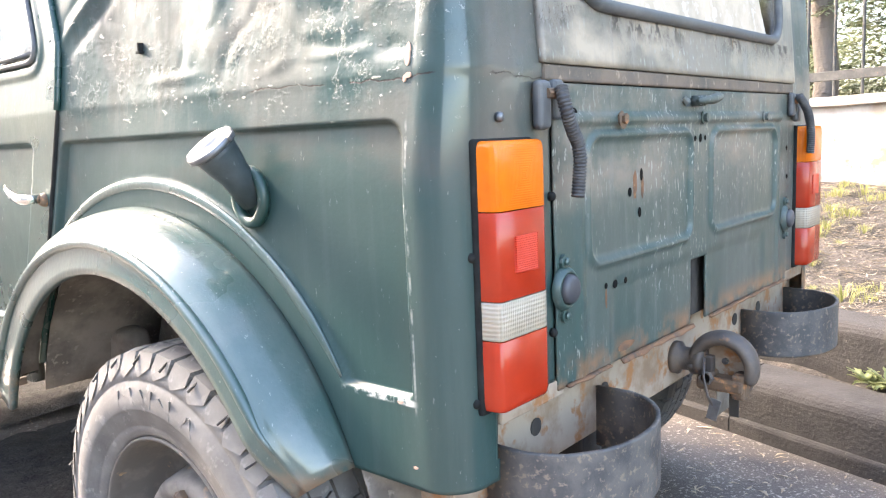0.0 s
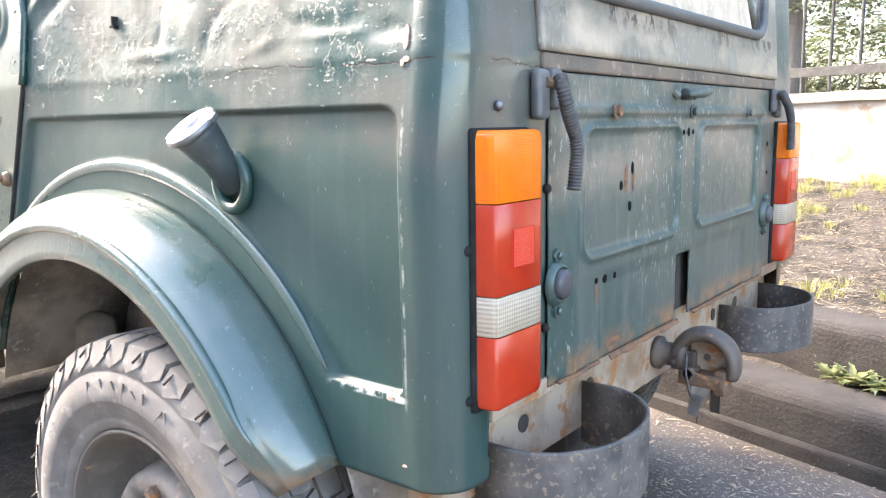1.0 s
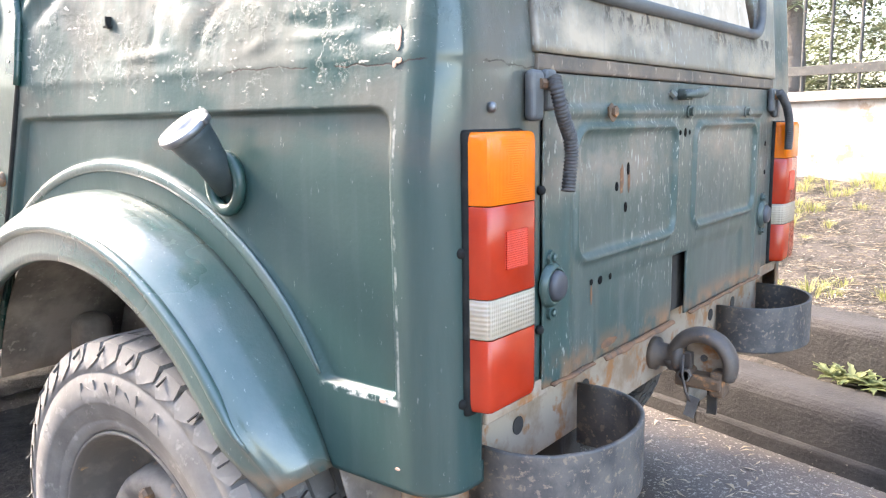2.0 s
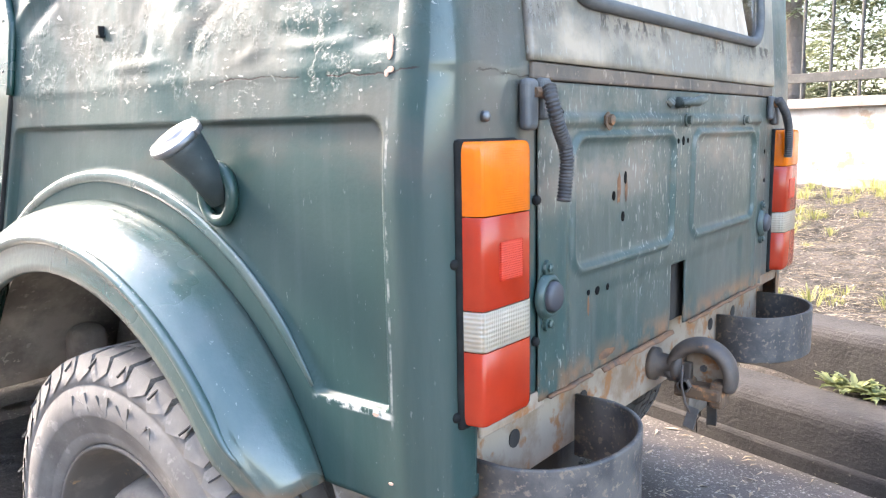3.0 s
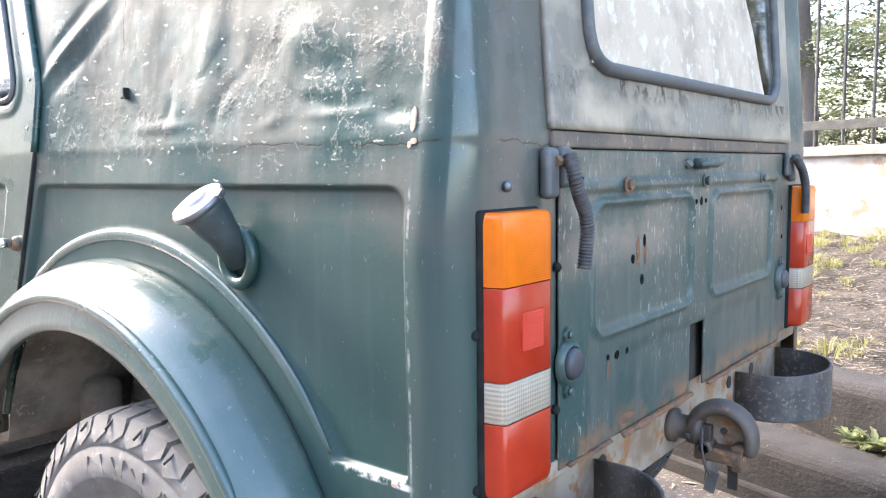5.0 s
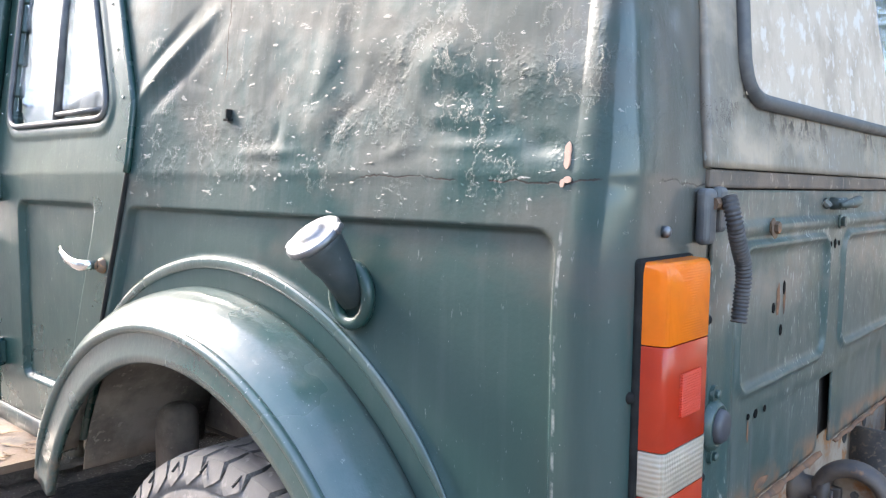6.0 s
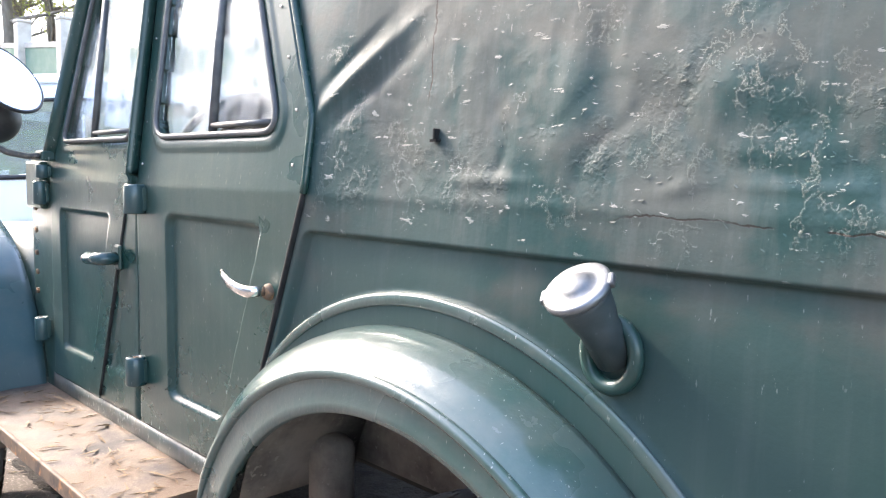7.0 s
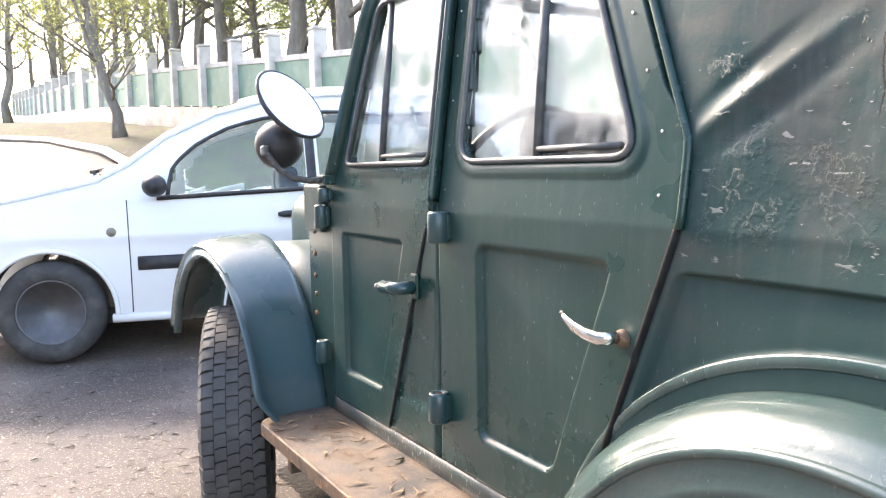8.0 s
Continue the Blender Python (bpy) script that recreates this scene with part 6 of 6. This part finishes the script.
def wc_window(u, z):
    return wc_belt(u) + 0.01 < z < wc_front(u) and 0.73 < u < 3.1 and not 1.62 < u < 1.70


WUS, WVS = steps(-0.78, 3.65, 0.022), np.linspace(0, 1, 56)
sheet("flank", wc_flank, WUS, WVS, WHITE, white_car, "", wc_flank_keep, thick=0.02)
sheet("flank", lambda u, v: (lambda p: p - WC_N * (WC_W - 2 * ((WC_O - p).dot(WC_N))))(wc_flank(u, v)), steps(-0.78, 3.65, 0.08), np.linspace(0, 1, 24), WHITE, white_car, "", wc_flank_keep, thick=0.02, flip=True)


def wc_roof(u, v):
    zt = wc_top(u)
    z0 = zt - 0.07
    w0 = wc_in(u, z0)
    w = w0 + (WC_W - 2 * w0) * v
    return wc(u, w, z0 + (zt - z0) * (1 - abs(2 * v - 1) ** 6))


glass_strip = lambda u, v: not (0.36 < u < 1.20 and 0.05 < v < 0.95) and not (3.42 < u < 3.53 and 0.1 < v < 0.9)
sheet("bonnet_and_roof", wc_roof, WUS, np.linspace(0, 1, 41), WHITE, white_car, "", glass_strip, thick=0.02, flip=True)
WC_GLASS = glass("tinted_car_glass", (0.62, 0.76, 0.80), 0.01)
w1 = sheet("windscreen", wc_roof, steps(0.34, 1.22, 0.04), np.linspace(0.04, 0.96, 20), WC_GLASS, white_car, "", None, thick=0.004, flip=True)
w2 = sheet("side_glass", lambda u, z: wc(u, wc_in(u, z) + 0.012, z), steps(0.72, 3.12, 0.03), steps(1.02, 1.63, 0.03), WC_GLASS, white_car, "bluish side glass", lambda u, z: z < wc_front(u) + 0.03, thick=0.004)
w3 = sheet("side_glass", lambda u, z: wc(u, WC_W - wc_in(u, z) - 0.012, z), steps(0.72, 3.12, 0.03), steps(1.02, 1.63, 0.03), WC_GLASS, white_car, "", lambda u, z: z < wc_front(u) + 0.03, thick=0.004)
for w in (w1, w2, w3):
    w.visible_shadow = False
part("window_trim", tube([wc(u, wc_in(u, z) - 0.002, z) for u, z in ((0.725, 1.03), (0.735, 1.12), (0.755, 1.21), (0.785, 1.255), (0.82, 1.293), (0.91, 1.373), (1.01, 1.43), (1.11, 1.482), (1.23, 1.52), (1.36, 1.555), (1.75, 1.602), (2.6, 1.602), (2.95, 1.522))], 0.014, 6), PLASTIC, white_car, "black window trim", True)
part("window_trim", tube([wc(u, wc_in(u, wc_belt(u)) - 0.003, wc_belt(u)) for u in steps(0.66, 2.9, 0.2)], 0.017, 6), PLASTIC, white_car, "", True)
part("door_pillar", tube([wc(1.66, wc_in(1.66, z) + 0.004, z) for z in steps(1.03, 1.62, 0.1)], 0.035, 6), PLASTIC, white_car, "", True)
part("side_strip", tube([wc(u, wc_in(u, 0.615) - 0.004, 0.615 + 0.012 * (u - 0.5)) for u in steps(0.53, 1.60, 0.1)], 0.045, 8, False, (0.3, 1)), PLASTIC, white_car, "black protective side strip", True)
part("side_strip", tube([wc(u, wc_in(u, 0.63) - 0.004, 0.63) for u in steps(1.68, 2.1, 0.1)], 0.045, 8, False, (0.3, 1)), PLASTIC, white_car, "", True)
part("door_handle", tube([wc(u, wc_in(u, 0.90) - 0.02, 0.905) for u in (1.42, 1.46, 1.52, 1.58)], [0.012, 0.022, 0.024, 0.014], 8), PLASTIC, white_car, "black door handle", True)
for u in (0.475, 1.64):
    part("door_gap", tube([wc(u + 0.01 * math.sin(z * 3), wc_in(u, z) - 0.0005, z) for z in steps(0.30, wc_belt(u) if u > 1 else 1.02, 0.06)], 0.004, 5), PLASTIC, white_car, "", True)
part("indicator", lathe([(0.03, 0.0), (0.026, 0.008), (0.0, 0.012)], wc(0.38, wc_in(0.38, 0.82) - 0.001, 0.82), WC_N, 18), CLEAR, white_car, "small side indicator", True)
mb = bmesh.new()
bmesh.ops.create_uvsphere(mb, u_segments=20, v_segments=12, radius=1, matrix=Matrix.Translation(wc(0.66, -0.10, 1.11)) @ Matrix.Rotation(math.atan2(WC_D.y, WC_D.x), 4, "Z") @ Matrix.Diagonal((0.075, 0.11, 0.072, 1)))
part("wing_mirror", mb, PLASTIC, white_car, "black wing mirror", True)
part("sill", tube([wc(u, 0.02, 0.265) for u in (0.36, 1.2, 2.12)], 0.03, 8), WHITE, white_car, "", True)
part("floor", box((0, 0, 0), (1, 1, 1)), DARK, white_car).matrix_basis = Matrix.Translation(wc(-0.6, 0.12, 0.22)) @ Matrix.Rotation(math.atan2(WC_D.y, WC_D.x), 4, "Z") @ Matrix.Diagonal((3.7, 1.42, 0.1, 1))
for v in (0.35, 1.0):
    part("seat", box((0, 0, 0), (0.14, 0.5, 0.6), 0.05, 3), SEAT, white_car, "", True).matrix_basis = Matrix.Translation(wc(1.45, v, 0.62)) @ Matrix.Rotation(math.atan2(WC_D.y, WC_D.x), 4, "Z")
part("wiper", tube([wc(0.26, 0.15, 1.20), wc(0.30, 0.45, 1.222), wc(0.31, 0.85, 1.228)], 0.014, 6), PLASTIC, white_car)
part("headlamp", tube([wc(-0.70, 0.10, 0.80), wc(-0.55, 0.03, 0.86), wc(-0.42, 0.0, 0.90)], [0.05, 0.07, 0.03], 10), CLEAR, white_car, "", True)


def small_wheel(centre, sign):
    hub = new("wheel")
    hub.parent = white_car
    hub.matrix_basis = Matrix.Translation(centre) @ Matrix.Rotation(math.atan2(WC_D.y, WC_D.x), 4, "Z") @ Matrix.Rotation(radians(90), 4, "X") @ (Matrix() if sign > 0 else Matrix.Rotation(math.pi, 4, "X"))
    part("tyre", lathe([(0.19, -0.10), (0.27, -0.10), (0.315, -0.08), (0.325, -0.05), (0.325, 0.05), (0.315, 0.08), (0.27, 0.10), (0.215, 0.098), (0.205, 0.085), (0.19, 0.06)], (0, 0, 0), (0, 0, 1), 56), TYRE_WORN_SHADE, hub, "", True)
    part("rim", lathe([(0.208, 0.086), (0.200, 0.090), (0.192, 0.078), (0.185, 0.055), (0.165, 0.050), (0.145, 0.062), (0.10, 0.066), (0.085, 0.060), (0.06, 0.060), (0.05, 0.075), (0.0, 0.078)], (0, 0, 0), (0, 0, 1), 48), mat("dark_grey_steel", (0.14, 0.142, 0.146), (0.18, 0.18, 0.18), rough=0.5, scale=12.0, bump=0.2) if "dark_grey_steel" not in bpy.data.materials else bpy.data.materials["dark_grey_steel"], hub, "dark steel rim", True)
    for k in range(9):
        a = 2 * math.pi * k / 9
        part("rim_hole", lathe([(0.019, 0), (0.019, 0.0015), (0, 0.0015)], (0.157 * math.cos(a), 0.157 * math.sin(a), 0.0605), (0, 0, 1), 12), DARK, hub)


for u in (0.0, 2.62):
    part("arch_lip", tube([wc(u + 0.392 * math.cos(radians(a)), wc_in(u, 0.32 + 0.392 * math.sin(radians(a))) - 0.001, 0.32 + 0.392 * math.sin(radians(a))) for a in range(-6, 188, 6)], 0.016, 6), WHITE, white_car, "", True)
    small_wheel(wc(u, 0.10, 0.325), 1)
    small_wheel(wc(u, WC_W - 0.10, 0.325), -1)
    for w in (0.02, WC_W - 0.25):
        fn = lambda a, d: wc(u + 0.39 * math.cos(radians(a)), w + d, 0.32 + 0.39 * math.sin(radians(a)))
        sheet("wheel_housing", fn, steps(-5, 185, 10), (0.0, 0.12, 0.23), DARK, white_car, "", None, thick=0.006)

litter("windscreen_leaves", 60, lambda r: (lambda v: (wc(0.27 + r.uniform(-0.05, 0.07) + 0.02 * v, v, wc_top(0.27) + r.uniform(-0.02, 0.02)), 0))(r.uniform(0.08, 0.75)), (0.03, 0.12), DEAD_LEAF, "dead leaves lying at the foot of the windscreen", "leaves", 17, (0.15, 0.45))

# ---- far bank, plinth and fence ----
def fence_y(x):
    return float(np.interp(x, (-90, -75, -60, -45, -33, -25, -15, -9), (2.6, 3.0, 3.3, 3.8, 4.7, 5.7, 6.7, 7.2)))


def plinth_z(x):
    return float(np.interp(x, (-90, -75, -64, -51, -37, -30, -25.6, -15, -9), (7.1, 6.25, 5.5, 4.85, 4.14, 3.65, 3.33, 2.5, 1.95)))


def kerb_y(x):
    return float(np.interp(x, (-90, -34, -31, -29, -20, -14, -9), (-30, -4, 0.2, 1.3, 1.7, 1.85, 2.5)))


def far_bank(u, v):
    y = kerb_y(u) + 0.15 + v * (fence_y(u) - kerb_y(u) + 0.4)
    z0, z1 = ground_z(u, 0) + 0.17, plinth_z(u) - 0.62
    return Vector((u, y, z0 + (z1 - z0) * smooth01(v) + 0.08 * noise.noise(Vector((u * 0.8, y * 0.8, 0)))))


PLINTH = mat("stained_whitewash", (0.40, 0.35, 0.30), (0.27, 0.22, 0.18), (0.50, 0.46, 0.42), rough=0.9, scale=1.4, fine=6.0, bump=0.5, bump_dist=0.02)
SOIL_FAR = mat("leafy_soil", (0.085, 0.068, 0.052), (0.090, 0.095, 0.042), (0.20, 0.165, 0.125), rough=0.95, scale=1.6, fine=11.0, bump=0.9, bump_dist=0.06, amount=(0.44, 0.56), amount3=(0.55, 0.64))
tagged(sheet("far_bank", far_bank, steps(-90, -9, 0.8), np.linspace(0, 1, 24), SOIL_FAR, None, "", None, 0), "sloping bank of soil, dead leaves and new grass", "soil", kind="structure")
far_kerb = tagged(new("far_kerb"), "pale concrete kerb along the far bank", "kerb", kind="structure")
xs = list(steps(-36, -9, 1.5))
for a, b in zip(xs, xs[1:]):
    p, q = Vector((a, kerb_y(a), ground_z(a, 0))), Vector((b - 0.03, kerb_y(b), ground_z(b, 0)))
    bm = bmesh.new()
    add_tube(bm, [p + Vector((0, 0.08, 0.08)), q + Vector((0, 0.08, 0.08))], 0.13, 4)
    part("kerb_stone", bm, CONCRETE, far_kerb)
plinth = tagged(sheet("plinth", lambda u, k: Vector((u, fence_y(u) + (0, 0, 0.35, 0.35)[int(k)] - 0.18, plinth_z(u) + (-0.9, 0.02, 0.02, -0.9)[int(k)])), steps(-80, -7.5, 1.0), (0, 1, 2, 3), PLINTH, None, "", None, 0),
                "whitewashed plinth under the green fence", "wall", kind="structure")
far_fence = thing("panel_fence", "green board fence between tall pale concrete posts", "fence")
x = -8.05
prev = None
while x > -80:
    p = Vector((x, fence_y(x), plinth_z(x)))
    bm = box((-0.18, -0.18, 0.0), (0.18, 0.18, 1.87), 0.03)
    bmesh.ops.translate(bm, verts=bm.verts, vec=p)
    post = part("post", bm, CONCRETE, far_fence)
    bm = box((-0.20, -0.20, 1.87), (0.20, 0.20, 1.95), 0.03)
    bmesh.ops.translate(bm, verts=bm.verts, vec=p)
    part("post_cap", bm, CONCRETE, post)
    if prev:
        d = (p - prev)
        L = d.to_2d().length
        turn = Matrix.Translation(prev) @ Matrix.Rotation(math.atan2(d.y, d.x), 4, "Z")
        bm = bmesh.new()
        add_box(bm, (0.2, -0.03, 0.06), (L - 0.2, 0.03, 1.22))
        bmesh.ops.transform(bm, matrix=turn, verts=bm.verts)
        for v in bm.verts:
            v.co.z += plinth_z(v.co.x) - prev.z
        part("fence_panel", bm, PANEL, far_fence)
        bm = box((0.18, -0.06, 1.22), (L - 0.18, 0.06, 1.36), 0.01)
        bmesh.ops.transform(bm, matrix=turn, verts=bm.verts)
        for v in bm.verts:
            v.co.z += plinth_z(v.co.x) - prev.z
        part("top_rail", bm, CONCRETE, far_fence)
    prev = p
    x -= 2.5 if x > -36 else 3.2


# ---- trees ----
def tree(name, foot, height, radius, seed, leaves, leaf_size, leaf_mat, label, lean_=(0, 0), limbs=16, start=0.3, droop=0.0):
    rnd = random.Random(seed)
    root = thing(name, label, "tree", "bare spring trees behind the fence" if name == "tree" else "")
    root.location = foot
    bm = bmesh.new()
    n = 9
    trunk = [Vector((lean_[0] * (k / n) + 0.03 * height * noise.noise(Vector((k * 0.6, seed, 0))), lean_[1] * (k / n) + 0.03 * height * noise.noise(Vector((k * 0.6, seed, 5))), height * k / n - 0.3)) for k in range(n + 1)]
    add_tube(bm, trunk, [radius * (1.25 if k == 0 else 1 - 0.85 * k / n) for k in range(n + 1)], 10)
    tips = []

    def branch(p, d, l, r, depth):
        pts = [p]
        q, dd = p, d
        for k in range(5):
            dd = (dd + Vector((rnd.uniform(-0.25, 0.25), rnd.uniform(-0.25, 0.25), rnd.uniform(-0.08, 0.2) - droop))).normalized()
            q = q + dd * l / 5
            pts.append(q)
        add_tube(bm, pts, [r * (1 - 0.15 * k) for k in range(6)], 5)
        tips.extend(pts[2:])
        if depth:
            for k in range(4):
                branch(pts[2 + k % 4], (dd + Vector((rnd.uniform(-1, 1), rnd.uniform(-1, 1), rnd.uniform(-0.3, 0.7)))).normalized(), l * rnd.uniform(0.4, 0.65), r * 0.45, depth - 1)

    for k in range(limbs):
        t = start + (0.97 - start) * (k + rnd.random()) / limbs
        i = min(n - 1, int(t * n))
        p = trunk[i].lerp(trunk[i + 1], t * n - i)
        a = k * 2.4 + rnd.uniform(-0.5, 0.5)
        d = Vector((math.cos(a), math.sin(a), rnd.uniform(0.2, 0.9))).normalized()
        branch(p, d, height * (0.36 - 0.22 * t), radius * (0.42 - 0.25 * t), 2)
    part("trunk", bm, BARK_HAZE if foot[0] < -8 else BARK, root, "", True)
    verts, faces = [], []
    for _ in range(leaves):
        p = rnd.choice(tips) + Vector((rnd.gauss(0, 0.25), rnd.gauss(0, 0.25), rnd.gauss(0, 0.2)))
        a, b = Vector((rnd.gauss(0, 1), rnd.gauss(0, 1), rnd.gauss(0, 0.6))).normalized(), Vector((rnd.gauss(0, 1), rnd.gauss(0, 1), rnd.gauss(0, 1)))
        b = (b - a * a.dot(b)).normalized()
        s = leaf_size * rnd.uniform(0.6, 1.3)
        k = len(verts)
        verts += [p - a * s, p + b * s * 0.45, p + a * s, p - b * s * 0.45]
        faces.append((k, k + 1, k + 2, k + 3))
    raw("crown", verts, faces, leaf_mat, root, "sparse pale spring leaves", False)
    return root


rnd = random.Random(11)
spots = [(-16, 9.5), (-19, 11), (-21, 8.6), (-24, 12.5), (-26, 8.8), (-29, 10.2), (-32, 8.0), (-34, 12), (-37, 7.5), (-41, 9.2), (-45, 7.0), (-49, 9.5), (-54, 6.5), (-60, 8.5), (-68, 6.0), (-76, 9.0), (-84, 5.0), (-90, 1.0), (-88, -6.0), (-18, 14), (-22, 15), (-28, 14.5), (-31, 12.8), (-39, 12), (-43, 11.5), (-47, 12.5), (-57, 10.5), (-64, 5.0), (-72, 2.0), (-80, 0.0)]
for k, (x, y) in enumerate(spots):
    tree("tree", (x, y, plinth_z(max(-90, x)) - 0.6), rnd.uniform(13, 17), rnd.uniform(0.22, 0.36), 100 + k, 13000, 0.085, LEAF, "tall spring tree with haze-paled trunk and sparse pale leaves", (rnd.uniform(-1, 1), rnd.uniform(-1, 1)), 13, 0.22)
tree("tree", (-25.5, 3.0, plinth_z(-25.5) - 0.75), 7.5, 0.17, 300, 3200, 0.05, LEAF, "slender leaning tree with several stems on the bank", (-2.2, -1.0), 12, 0.12)
tree("tree", (-25.9, 3.2, plinth_z(-25.9) - 0.75), 7.0, 0.13, 301, 2600, 0.05, LEAF, "slender leaning tree with several stems on the bank", (-3.6, -1.4), 10, 0.15)


def spruce(foot, height, spread_, seed):
    """A conifer: drooping sprays of needles round a straight stem."""
    rnd = random.Random(seed)
    root = thing("spruce", "dense green spruce behind the iron fence", "tree", "spruces behind the iron fence")
    root.location = foot
    part("trunk", tube([(0, 0, 0), (0.02, 0, height * 0.5), (0, 0, height)], [0.16, 0.10, 0.02], 9), BARK, root, "", True)
    verts, faces = [], []
    for k in range(200):
        t = rnd.random() ** 1.3
        z = height * (0.02 + 0.95 * t)
        l = spread_ * (1 - t) ** 0.8 * rnd.uniform(0.7, 1.1) + 0.15
        a = rnd.uniform(0, 6.283)
        d, s = Vector((math.cos(a), math.sin(a), 0)), Vector((-math.sin(a), math.cos(a), 0))
        n = max(5, int(l / 0.055))
        for i in range(1, n + 1):
            f = i / n
            q = Vector((0, 0, z)) + d * l * f + Vector((0, 0, -0.28 * l * f * f + 0.10 * l * f))
            w = 0.32 * l * (1 - f) + 0.05
            for side in (-1, 1):
                for j in range(6):
                    e = (d * rnd.uniform(0.3, 0.9) + s * side * rnd.uniform(0.5, 1.1) + Vector((0, 0, rnd.uniform(-0.5, 0.1)))).normalized()
                    ln = min(0.11, w) * rnd.uniform(0.4, 1.0)
                    o = q + e * rnd.uniform(0, 0.9) * w
                    u = e.cross(Vector((rnd.uniform(-0.4, 0.4), rnd.uniform(-0.4, 0.4), 1))).normalized() * 0.0065
                    k0 = len(verts)
                    verts += [o - u, o + u, o + e * ln * 0.6 + u * 1.3, o + e * ln, o + e * ln * 0.6 - u * 1.3]
                    faces.append((k0, k0 + 1, k0 + 2, k0 + 3, k0 + 4))
    raw("crown", verts, faces, NEEDLE, root, "", False)


for k, (s, n, h, w) in enumerate(((-3.2, 4.3, 6.5, 1.7), (-1.6, 4.0, 6.0, 1.6), (-0.1, 4.4, 6.8, 1.7), (1.3, 3.9, 6.0, 1.6), (2.7, 4.4, 6.5, 1.7), (-2.4, 6.2, 8, 2.0), (0.6, 6.4, 8.5, 2.0), (3.6, 6.0, 8, 2.0), (4.4, 4.2, 6, 1.6))):
    spruce(kerb_point(s, n, 0.55), h, w, 60 + k)
tree("tree", wall_pt(-2.11, 0.65, 0.5), 11, 0.085, 400, 900, 0.05, LEAF, "tree with a dark rough trunk close behind the fence", (0.3, 0.2), 12, 0.32)
tree("tree", kerb_point(5.5, 5.0, 0.4), 10, 0.2, 401, 700, 0.06, LEAF, "bare tree with spreading branches", (0.3, 0.2), 14, 0.2)
